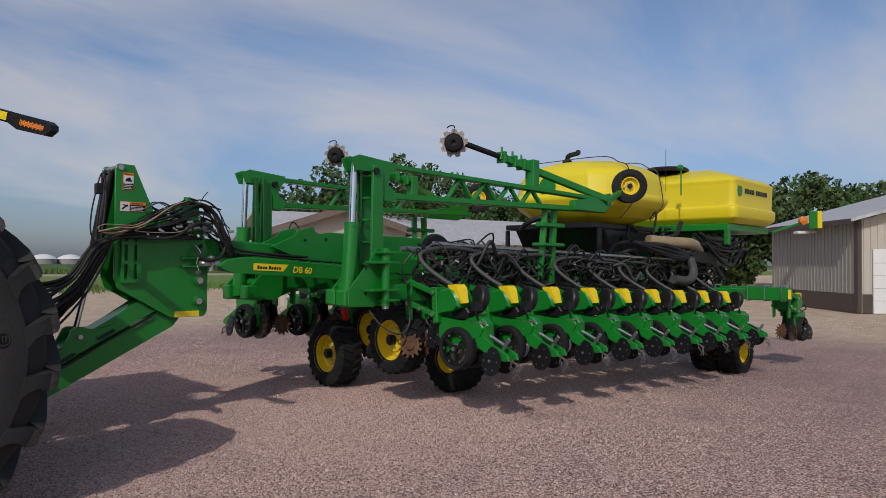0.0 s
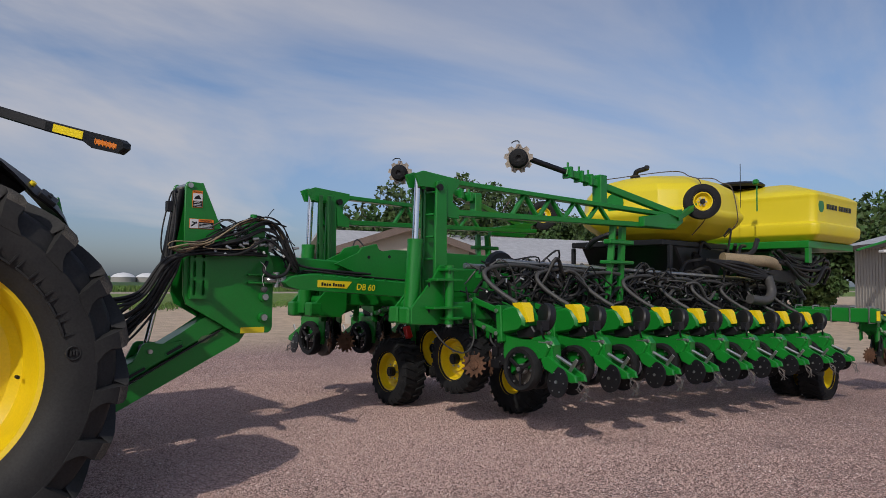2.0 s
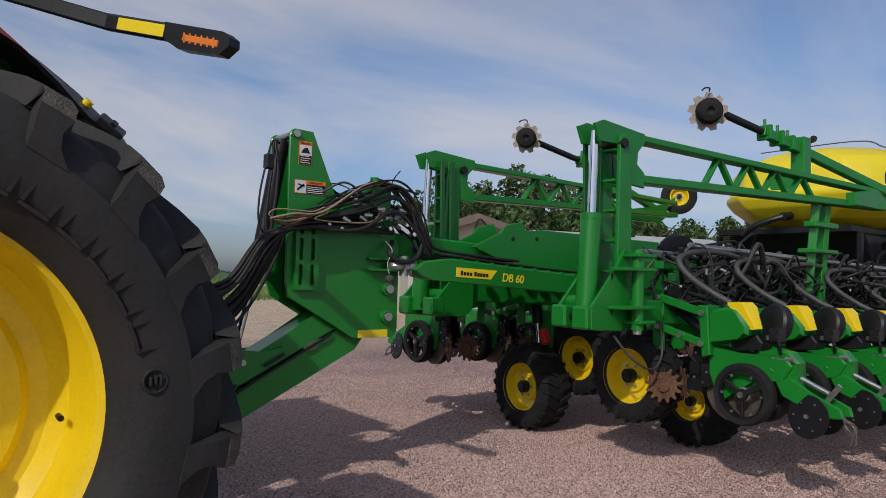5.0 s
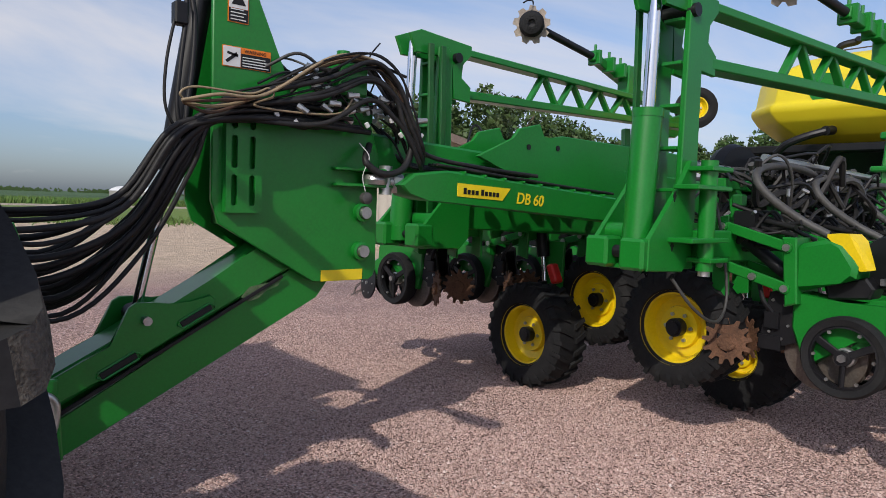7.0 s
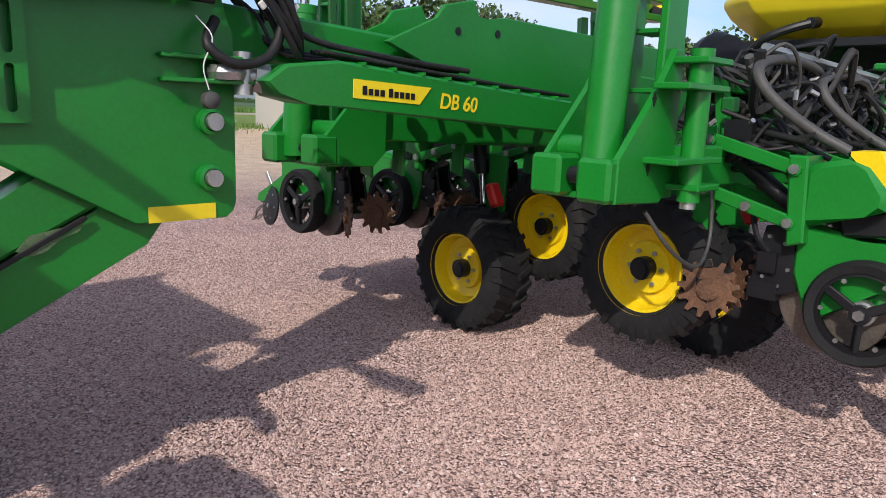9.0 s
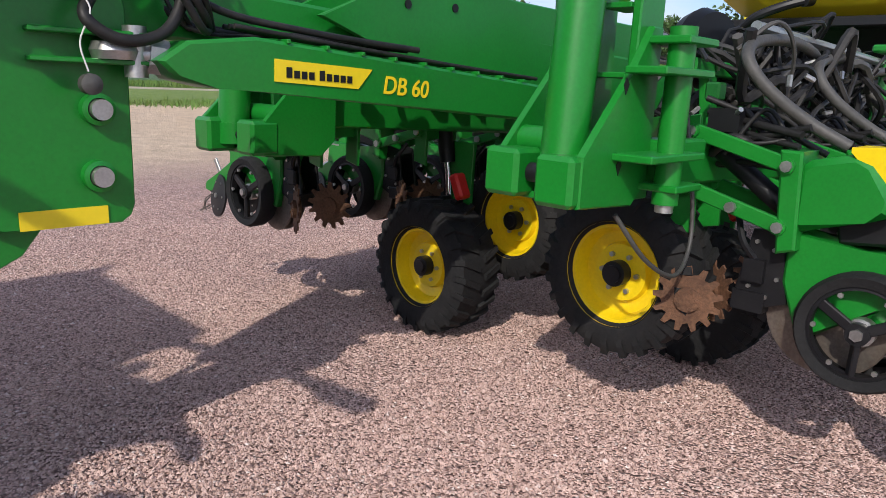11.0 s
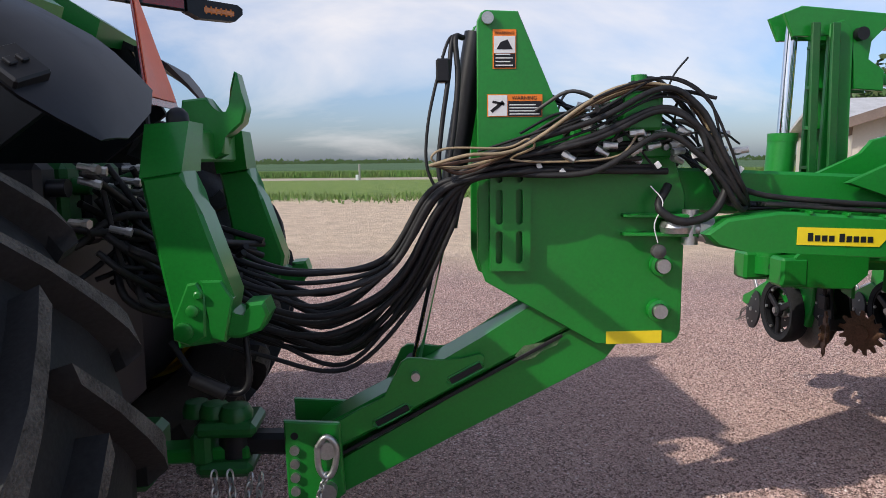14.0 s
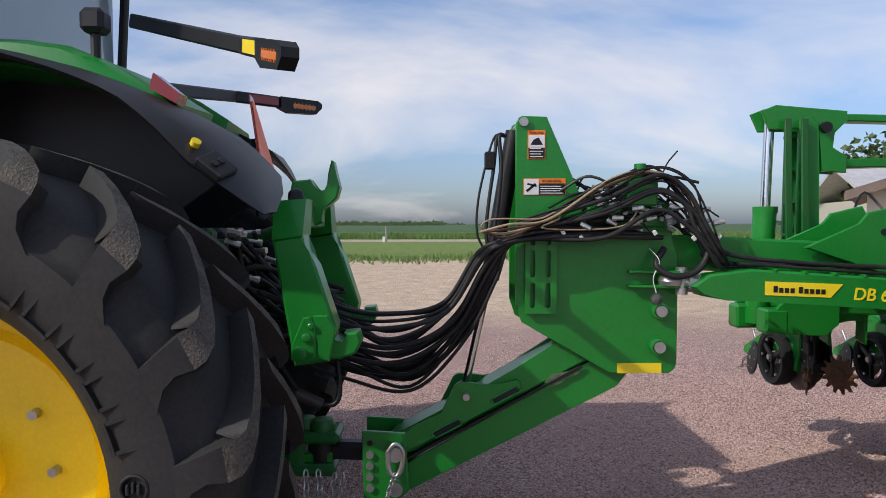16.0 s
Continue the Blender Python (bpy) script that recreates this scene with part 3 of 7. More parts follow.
def tree(x, y, h, spread, seed, sparse=1.0):
    rng = random.Random(seed)
    t = thing("tree", (x, y, 0), "broad leafy green tree behind the buildings", "tree", "trees behind the yard")
    bm = B()
    tube(bm, [(x, y, -0.2), (x + 0.1, y, h * 0.2), (x - 0.1, y + 0.1, h * 0.45)], h * 0.028, 8, 4)
    for i in range(9):
        a = rng.uniform(0, 6.28)
        z0 = h * rng.uniform(0.18, 0.42)
        end = Vector((x + math.cos(a) * spread * rng.uniform(0.4, 0.85), y + math.sin(a) * spread * rng.uniform(0.4, 0.85), h * rng.uniform(0.5, 0.92)))
        mid = Vector((x, y, z0)).lerp(end, 0.5) + Vector((0, 0, h * 0.06))
        tube(bm, [(x, y, z0), mid, end], h * 0.009, 6, 4)
    part("trunk", bm, BARK, t)
    g = np.random.default_rng(seed)
    n = 75
    # clumps all through a tall uneven crown that reaches low
    d = g.normal(size=(n, 3)); d /= np.linalg.norm(d, axis=1)[:, None]
    cc = d * (g.random(n) ** 0.4)[:, None] * np.array([spread, spread, h * 0.46]) + np.array([x, y, h * 0.52])
    cc += g.normal(size=(n, 3)) * 0.35
    rad = g.uniform(0.5, 1.2, n) * spread * 0.22
    m_ = int(170 * sparse)
    q = g.normal(size=(n, m_, 3)); q /= np.linalg.norm(q, axis=2)[..., None]
    p = (cc[:, None] + q * (rad[:, None] * g.random((n, m_)) ** 0.4)[..., None]).reshape(-1, 3)
    p = p[p[:, 2] > 0.2]
    k = len(p)
    sz = g.uniform(0.10, 0.24, k)[:, None]
    u = g.normal(size=(k, 3)); u /= np.linalg.norm(u, axis=1)[:, None]
    w = np.cross(u, g.normal(size=(k, 3))); w /= np.linalg.norm(w, axis=1)[:, None]
    verts = np.stack([p - u * sz, p + w * sz * 0.6, p + u * sz, p - w * sz * 0.6 + np.array([0, 0, 0.04])], 1).reshape(-1, 3).tolist()
    idx = 4 * np.arange(k)[:, None]
    faces = np.concatenate([idx + np.array([0, 1, 2]), idx + np.array([0, 2, 3])], 0).tolist()
    me = bpy.data.meshes.new("crown")
    me.from_pydata(verts, [], faces)
    me.materials.append(LEAF)
    ob = new("crown", me)
    ob.parent, ob.matrix_parent_inverse = t, Matrix.Translation((-x, -y, 0))


def build_distance():
    for i, (x, y, h, sp) in enumerate(TREES):
        tree(x, y, h, sp, 40 + i)
    tree(49.9, -1.0, 9.3, 3.2, 77, 0.06)
    # line of far woods on the horizon
    rng = random.Random(9)
    verts, faces = [], []
    for i in range(420):
        a = rng.uniform(-60, 75)
        d = rng.uniform(700, 1200)
        x, y = d * math.sin(radians(a)), d * math.cos(radians(a))
        if noise.noise((a * 0.11, 0, 2)) < -0.05:
            continue
        h, w = rng.uniform(1, 5), rng.uniform(10, 26)
        for _ in range(30):
            px, py, pz = x + rng.gauss(0, w), y + rng.gauss(0, w * 0.3), rng.uniform(0, h)
            s = rng.uniform(1.0, 2.4)
            k = len(verts)
            verts += [(px - s, py, pz - s * 0.6), (px + s, py, pz - s * 0.6), (px, py + s, pz + s * 0.2), (px, py, pz + s * 0.8)]
            faces += [(k, k + 1, k + 3), (k + 1, k + 2, k + 3), (k + 2, k, k + 3)]
    me = bpy.data.meshes.new("far_woods"); me.from_pydata(verts, [], faces); me.materials.append(LEAF)
    tagged(new("far_woods", me), "hazy dark line of far woods on the horizon", "woods", kind="stuff")
    for x, y, r in ((82.6, 290.0, 4.6), (92.0, 290.0, 4.6)):
        b = thing("storage_dome", (x, y, 0), "low white domed storage tank across the fields", "tank", "white storage domes")
        bm = B(); lathe(bm, [(r, 0), (r, 2.0)], (x, y, 0), (0, 0, 1), 32, True); part("wall", bm, GREYSIDING, b)
        bm = B(); lathe(bm, [(r * 1.03, 2.0), (r * 0.8, 2.9), (r * 0.45, 3.6), (0.05, 3.9)], (x, y, 0), (0, 0, 1), 32); part("roof", bm, WHITE, b)
    p = thing("field_post", (-5.2, 60.0, 0), "grey weathered post beside the field road", "post")
    bm = B(); cyl(bm, (-5.2, 60, -0.1), (-5.2, 60, 1.45), 0.09, 10); part("post", bm, GREYSIDING, p)
    bm = B(); box(bm, (-5.55, 59.9, 0.0), (-5.3, 60.1, 0.5), 0.02); part("marker", bm, WHITE, p)
    # uncut weeds along the gravel's edge
    verts, faces = [], []
    for _ in range(9000):
        x = rng.uniform(-25, 40)
        y = 29 + rng.gauss(0, 1.4) + 2.5 * noise.noise((x * 0.2, 0, 0))
        h = rng.uniform(0.08, 0.32)
        a = rng.uniform(0, 6.28)
        k = len(verts)
        verts += [(x - 0.03 * math.cos(a), y - 0.03 * math.sin(a), 0), (x + 0.03 * math.cos(a), y + 0.03 * math.sin(a), 0), (x + rng.gauss(0, 0.08), y + rng.gauss(0, 0.08), h)]
        faces.append((k, k + 1, k + 2))
    for _ in range(42000):
        x = rng.uniform(-60, 90)
        y = rng.uniform(71, 88)
        h = rng.uniform(0.3, 0.75)
        k = len(verts)
        a = rng.uniform(0, 6.28)
        verts += [(x - 0.06 * math.cos(a), y - 0.06 * math.sin(a), 0), (x + 0.06 * math.cos(a), y + 0.06 * math.sin(a), 0), (x + rng.gauss(0, 0.15), y, h)]
        faces.append((k, k + 1, k + 2))
    me = bpy.data.meshes.new("tall_grass"); me.from_pydata(verts, [], faces)
    me.materials.append(material("grass_blades", (0.11, 0.19, 0.035), 0.7, vary=0.4, scale=0.4, fine=3, hue=0.03))
    tagged(new("tall_grass", me), "rough uncut grass and weeds at the field edge", "grass", kind="stuff")


# ---- wheels ----
def small_wheel(parent, c, R, width, rim_r, axis=(0, -1, 0), lugs=26, rim_mat=None, dish=0.05):
    """Ag tyre with chevron bars on a dished yellow rim; its outer face looks along axis."""
    rim_mat = rim_mat or YELLOW
    w = width / 2
    bm = B()
    lathe(bm, [(rim_r, -w * 0.8), (rim_r + 0.02, -w), (R - 0.07, -w * 1.04), (R - 0.022, -w * 0.86), (R - 0.016, 0), (R - 0.022, w * 0.86), (R - 0.07, w * 1.04), (rim_r + 0.02, w), (rim_r, w * 0.8)], c, axis, 48)
    m = Matrix.Translation(c) @ Vector(axis).to_track_quat("Z", "Y").to_matrix().to_4x4()
    t = part("tyre", bm, RUBBER, parent)
    for i in range(lugs):
        for sgn in (-1, 1):
            bm = B()
            a0 = 2 * math.pi * (i + (0.5 if sgn > 0 else 0)) / lugs
            pts = []
            for da, h, r in ((0.0, 0.02 * sgn, R), (0.13, 0.9 * w * sgn, R - 0.004), (0.15, 1.06 * w * sgn, R - 0.05)):
                for d2 in (-0.045, 0.045):
                    for rr in (r, r - 0.03):
                        a = a0 + da + d2 * (0.34 / R) * (1.0 if rr == r else 1.25)
                        pts.append(m @ Vector((rr * math.cos(a), rr * math.sin(a), h)))
            vs = [bm.verts.new(p) for p in pts]
            for k in (0, 4):
                q = vs[k:k + 8]
                for f in ((0, 2, 6, 4), (0, 4, 5, 1), (2, 3, 7, 6)):
                    bm.faces.new([q[j] for j in f])
            bm.faces.new((vs[8], vs[9], vs[11], vs[10])); bm.faces.new((vs[0], vs[1], vs[3], vs[2]))
            part("lug", bm, RUBBER, t, smooth=0)
    bm = B()
    lathe(bm, [(rim_r + 0.012, w * 0.96), (rim_r + 0.014, w * 0.80), (rim_r - 0.012, w * 0.78), (rim_r - 0.03, w * 0.3), (rim_r - 0.05, w * 0.1 - dish * 0.3), (rim_r * 0.62, w * 0.05 - dish * 0.3), (rim_r * 0.58, w * 0.25 - dish * 0.3), (rim_r * 0.2, w * 0.25 - dish * 0.3), (0.01, w * 0.25 - dish * 0.3)], c, axis, 40)
    r = part("rim", bm, rim_mat, parent)
    bm = B()
    ax = Vector(axis)
    face = Vector(c) + ax * (w * 0.25 - dish * 0.3)
    cyl(bm, face, face + ax * 0.05, rim_r * 0.26, 18)
    cyl(bm, face + ax * 0.05, face + ax * 0.062, rim_r * 0.18, 18)
    part("hub", bm, BLACK, r, "black hub cap")
    ring = [m @ Vector((rim_r * 0.40 * math.cos(a), rim_r * 0.40 * math.sin(a), w * 0.25 - dish * 0.3)) for a in [2 * math.pi * i / 6 for i in range(6)]]
    bolts("wheel_nut", STEEL, r, [(q, 0.011, 0.014, ax, 6) for q in ring])
    return t


def bolt(bm, c, r, depth, axis=(0, -1, 0), seg=6):
    c = Vector(c)
    return cyl(bm, c, c + Vector(axis) * depth, r, seg)


# ---- row unit ----
def row_unit(x, y, z, side=-1, label=""):
    """One planting unit; side -1 trails towards -y. Built about the toolbar mount at (x, y, z)."""
    s = side
    u = thing("row_unit", (x, y, z), label or "green planter row unit with black gauge wheels and yellow tag", "row unit", "row units on the planter wing")
    def P(a, b, c):
        return (x + a, y + s * b, z + c)
    def yz(pts):
        return [(y + s * b, z + c) for b, c in pts]
    # mount bracket and four parallel links
    bm = B()
    for dx in (-0.12, 0.10):
        prism(bm, yz([(-0.03, 0.18), (0.05, 0.20), (0.07, -0.22), (-0.02, -0.24)]), x + dx, x + dx + 0.02, 0.003, "x")
    box(bm, P(-0.12, 0.0, -0.1), P(0.12, 0.03 * 1, 0.1), 0.004)
    part("mount_bracket", bm, GREEN, u)
    for dx in (-0.125, 0.10):
        for z0, z1 in ((0.14, 0.05), (-0.06, -0.15)):
            bm = B()
            a, b = Vector(P(dx + 0.012, 0.03, z0)), Vector(P(dx + 0.012, 0.36, z1))
            beam(bm, a, b, 0.024, 0.052, 0.004)
            for q in (a, b):
                bolt(bm, q - Vector((0.028, 0, 0)), 0.026, 0.056, (1, 0, 0), 10)
            part("parallel_link", bm, GREEN, u)
    bolts("link_bolt", STEEL, u, [(P(dx, b, c), 0.019, 0.018, (1, 0, 0), 8) for dx in (-0.15, 0.135) for b, c in ((0.03, 0.14), (0.36, 0.05), (0.03, -0.06), (0.36, -0.15), (0.20, -0.106))])
    # head and hopper cover
    bm = B()
    prism(bm, yz([(0.33, 0.10), (0.40, 0.10), (0.42, -0.22), (0.36, -0.24)]), x - 0.13, x + 0.13, 0.008, "x")
    part("head", bm, GREEN, u)
    bm = B()
    prof = yz([(0.39, 0.05), (0.42, 0.075), (0.55, 0.105), (0.60, 0.08), (0.665, -0.02), (0.66, -0.075), (0.60, -0.10), (0.39, -0.165)])
    prism(bm, prof, x - 0.115, x + 0.115, 0.022, "x")
    part("hopper_cover", bm, GREEN, u)
    bm = B()
    prism(bm, yz([(0.50, -0.12), (0.68, -0.07), (0.72, -0.12), (0.70, -0.17), (0.52, -0.19)]), x - 0.035, x + 0.12, 0.01, "x")
    part("meter_housing", bm, BLACK, u)
    bm = B()
    vs = [P(-0.11, 0.53, 0.125), P(-0.02, 0.55, 0.13), P(-0.11, 0.53, 0.11), P(-0.02, 0.55, 0.11), P(-0.105, 0.62, 0.13), P(-0.005, 0.64, 0.13), P(-0.095, 0.655, 0.09), P(-0.085, 0.70, -0.035), P(-0.035, 0.72, -0.03), P(-0.085, 0.67, -0.04), P(-0.035, 0.69, -0.04), P(-0.005, 0.67, 0.10)]
    hull(bm, vs)
    part("tag", bm, YELLOW, u, "yellow plastic tag", smooth=0)
    bm = B()
    lathe(bm, [(0.02, -0.075), (0.06, -0.075), (0.065, -0.05), (0.113, -0.045), (0.126, -0.03), (0.126, 0.02), (0.113, 0.035), (0.05, 0.04), (0.02, 0.04)], P(0.10, 0.725, 0.00), (-0.90, -0.36 * s, 0.22), 28)
    part("seed_meter", bm, BLACK, u, "black round seed meter housing")
    bm = B()
    box(bm, P(-0.02, 0.735, -0.10), P(0.02, 0.765, -0.07), 0.005)
    part("meter_latch", bm, STEEL, u, "plated meter latch")
    bm = B()
    box(bm, P(-0.075, 0.78, -0.10), P(0.02, 0.84, -0.02), 0.006)
    tube(bm, [P(-0.06, 0.82, -0.05), P(-0.1, 0.86, -0.12), P(-0.04, 0.84, -0.18)], 0.009, 6, 4)
    part("wiring", bm, BLACK, u)
    # shank body
    bm = B()
    prism(bm, yz([(0.38, -0.16), (0.60, -0.20), (0.88, -0.18), (0.92, -0.24), (0.86, -0.34), (0.66, -0.36), (0.50, -0.50), (0.44, -0.50), (0.38, -0.34)]), x - 0.075, x + 0.06, 0.01, "x")
    part("shank", bm, GREEN, u)
    # opener discs and gauge wheels
    for sg in (-1, 1):
        bm = B()
        lathe(bm, [(0.20, 0.0), (0.196, 0.004), (0.10, 0.010), (0.01, 0.012)], P(0.02 * sg, 0.52, -0.44), (sg, 0.08, 0), 32)
        part("opener_disc", bm, DISC, u)
        c = P(0.095 * sg, 0.64, -0.44)
        ax = (float(sg), 0.0, 0.0)
        bm = B()
        lathe(bm, [(0.150, -0.045), (0.178, -0.055), (0.190, -0.030), (0.192, 0.030), (0.180, 0.052), (0.150, 0.045), (0.146, 0.0)], c, ax, 40)
        gw = part("gauge_wheel", bm, RUBBER, u)
        bm = B()
        lathe(bm, [(0.150, 0.038), (0.138, 0.040), (0.136, 0.012), (0.150, 0.010)], c, ax, 36)
        mw = Matrix.Translation(c) @ Vector(ax).to_track_quat("Z", "Y").to_matrix().to_4x4()
        for i in range(3):
            a = 2 * math.pi * i / 3 + 0.5
            p0, p1 = mw @ Vector((0.03 * math.cos(a), 0.03 * math.sin(a), 0.03)), mw @ Vector((0.142 * math.cos(a), 0.142 * math.sin(a), 0.026))
            beam(bm, p0, p1, 0.02, 0.034, 0.004)
        cyl(bm, mw @ Vector((0, 0, 0.0)), mw @ Vector((0, 0, 0.05)), 0.036, 16)
        part("spoke_rim", bm, BLACK, gw)
        ring = [(mw @ Vector((0.128 * math.cos(a), 0.128 * math.sin(a), 0.034)), 0.009, 0.010, ax, 6) for a in [2 * math.pi * i / 6 for i in range(6)]]
        bolts("wheel_bolt", STEEL, gw, ring + [(mw @ Vector((0, 0, 0.05)), 0.020, 0.012, ax, 6)])
        bm = B(); lathe(bm, [(0.03, -0.02), (0.045, -0.02), (0.045, 0.02), (0.02, 0.025)], c, ax, 16); part("bearing", bm, STEEL, gw)
        bm = B()
        beam(bm, mw @ Vector((0, 0, -0.06)), Vector(P(0.06 * sg, 0.80, -0.26)), 0.035, 0.05, 0.006)
        part("gauge_arm", bm, GREEN, u)
    # tail: closing frame and discs
    bm = B()
    prism(bm, yz([(0.66, -0.20), (0.72, -0.17), (0.81, -0.14), (0.90, -0.16), (0.95, -0.22), (0.93, -0.30), (0.96, -0.38), (0.86, -0.42), (0.80, -0.36), (0.78, -0.26), (0.68, -0.27)]), x - 0.05, x + 0.05, 0.014, "x")
    part("tail_bracket", bm, GREEN, u)
    bm = B()
    for dx in (-0.075, 0.045):
        prism(bm, yz([(0.82, -0.34), (0.91, -0.31), (1.05, -0.39), (1.19, -0.45), (1.205, -0.50), (1.15, -0.51), (0.99, -0.47), (0.86, -0.42)]), x + dx, x + dx + 0.03, 0.006, "x")
    box(bm, P(-0.07, 1.12, -0.50), P(0.07, 1.16, -0.465), 0.004)
    part("closing_frame", bm, GREEN, u)
    bm = B()
    cyl(bm, P(0.0, 0.94, -0.31), P(0.0, 1.10, -0.38), 0.016, 12)
    beam(bm, P(-0.02, 1.09, -0.43), P(-0.02, 1.17, -0.32), 0.012, 0.03, 0.002)
    cyl(bm, P(-0.06, 0.80, -0.20), P(-0.06, 0.93, -0.20), 0.016, 10)
    part("spring_lever", bm, STEEL, u)
    for sg in (-1, 1):
        bm = B()
        c = P(0.085 * sg, 1.02, -0.515)
        ax = Vector((sg, 0.18, 0.12)).normalized()
        lathe(bm, [(0.125, -0.006), (0.125, 0.006), (0.05, 0.012), (0.01, 0.014)], c, ax, 32)
        mw = Matrix.Translation(c) @ ax.to_track_quat("Z", "Y").to_matrix().to_4x4()
        cd = part("closing_disc", bm, BLACK, u)
        ring = [(mw @ Vector((0.085 * math.cos(a), 0.085 * math.sin(a), 0.008)), 0.006, 0.006, ax, 6) for a in [2 * math.pi * i / 6 for i in range(6)]]
        bolts("disc_bolt", STEEL, cd, ring + [(mw @ Vector((0, 0, 0.012)), 0.014, 0.012, ax, 6)])
    bm = B()
    rng = random.Random(int(x * 100))
    for i in range(5):
        a = P(rng.uniform(-0.07, 0.07), 1.17, -0.50)
        tube(bm, [a, P(rng.uniform(-0.08, 0.08), 1.22, -0.56), P(rng.uniform(-0.1, 0.1), 1.23 + rng.uniform(0, 0.05), -0.64)], 0.004, 5, 3)
    part("drag_chain", bm, DISC, u)
    # row cleaner ahead of the opener
    bm = B()
    for dx in (-0.06, 0.045):
        prism(bm, yz([(0.26, -0.18), (0.36, -0.16), (0.40, -0.42), (0.30, -0.46), (0.22, -0.42)]), x + dx, x + dx + 0.016, 0.003, "x")
    box(bm, P(-0.07, 0.22, -0.47), P(0.06, 0.33, -0.40), 0.006)
    part("cleaner_bracket", bm, BLACK, u)
    bolts("bracket_bolt", STEEL, u, [(P(-0.06, b, c), 0.008, 0.009, (-1, 0, 0), 6) for b, c in ((0.28, -0.22), (0.34, -0.24), (0.30, -0.31), (0.36, -0.34), (0.27, -0.38), (0.33, -0.41))])
    bm = B(); box(bm, P(-0.085, 0.25, -0.36), P(-0.06, 0.32, -0.28), 0.006); tube(bm, [P(-0.07, 0.28, -0.28), P(-0.09, 0.24, -0.22), P(-0.05, 0.20, -0.14)], 0.012, 6, 4); part("cleaner_adjuster", bm, BLACK, u)
    for sg in (-1, 1):
        ax = Vector((sg, 0.50 * s, 0.05)).normalized()
        c = Vector(P(0.10 * sg - 0.07, 0.105, -0.45))
        mw = Matrix.Translation(c) @ ax.to_track_quat("Z", "Y").to_matrix().to_4x4()
        bm = B()
        out = []
        for i in range(13):
            for da, r in ((0.0, 0.088), (0.10, 0.122), (0.24, 0.118), (0.30, 0.094)):
                a = 2 * math.pi * i / 13 + da
                out.append((r * math.cos(a), r * math.sin(a)))
        lo = [bm.verts.new(mw @ Vector((a, b, -0.004))) for a, b in out]
        hi = [bm.verts.new(mw @ Vector((a, b, 0.004))) for a, b in out]
        n = len(out)
        cl, ch = bm.verts.new(mw @ Vector((0, 0, -0.004))), bm.verts.new(mw @ Vector((0, 0, 0.004)))
        for i in range(n):
            j = (i + 1) % n
            bm.faces.new((lo[i], lo[j], hi[j], hi[i])); bm.faces.new((lo[j], lo[i], cl)); bm.faces.new((hi[i], hi[j], ch))
        cw = part("cleaner_wheel", bm, RUST, u, "rusty toothed row-cleaner wheel", smooth=20)
        bm = B()
        cyl(bm, mw @ Vector((0, 0, -0.02)), mw @ Vector((0, 0, 0.02)), 0.045, 16)
        for i in range(5):
            a = 2 * math.pi * i / 5
            bolt(bm, mw @ Vector((0.033 * math.cos(a), 0.033 * math.sin(a), 0.02)), 0.007, 0.006, ax)
        part("wheel_hub", bm, RUST, cw)
    # down-force hardware behind the links
    bm = B()
    cyl(bm, P(0.0, 0.05, 0.10), P(0.0, 0.33, -0.10), 0.035, 12)
    cyl(bm, P(0.05, 0.02, 0.16), P(0.05, 0.22, 0.06), 0.022, 10)
    box(bm, P(-0.06, 0.05, 0.14), P(0.03, 0.16, 0.22), 0.01)
    part("down_force_cylinder", bm, BLACK, u)
    for i in range(12):
        bm = B()
        a = Vector(P(rng.uniform(-0.1, 0.1), rng.uniform(-0.02, 0.15), rng.uniform(0.0, 0.28)))
        b = Vector(P(rng.uniform(-0.1, 0.1), rng.uniform(0.25, 0.5), rng.uniform(0.0, 0.2)))
        tube(bm, [a, a.lerp(b, 0.5) + Vector((rng.uniform(-0.05, 0.05), 0, rng.uniform(-0.02, 0.14))), b], rng.choice((0.008, 0.011, 0.014, 0.018)), 6, 5)
        part("hose", bm, HOSE, u)
    bm = B()
    tube(bm, [P(-0.02, 0.50, 0.12), P(-0.06, 0.38, 0.19), P(-0.12, 0.26, 0.29), P(-0.13, 0.19, 0.38), P(-0.02, 0.16, 0.44), P(0.25, 0.16, 0.47), P(0.55, 0.15, 0.46), P(0.80, 0.12, 0.42), P(0.90, 0.08, 0.34)], 0.021, 10, 8)
    part("seed_hose", bm, GREYHOSE, u, "ribbed grey seed delivery hose")
    return u


# ---- hitch: tongue plate, drop arm, hoses ----
ARM_DROP = Matrix.Translation((0.03, 0.0, -0.07))  # how far the drop arm hangs down


def low(bm):
    bm.transform(ARM_DROP)
    return bm


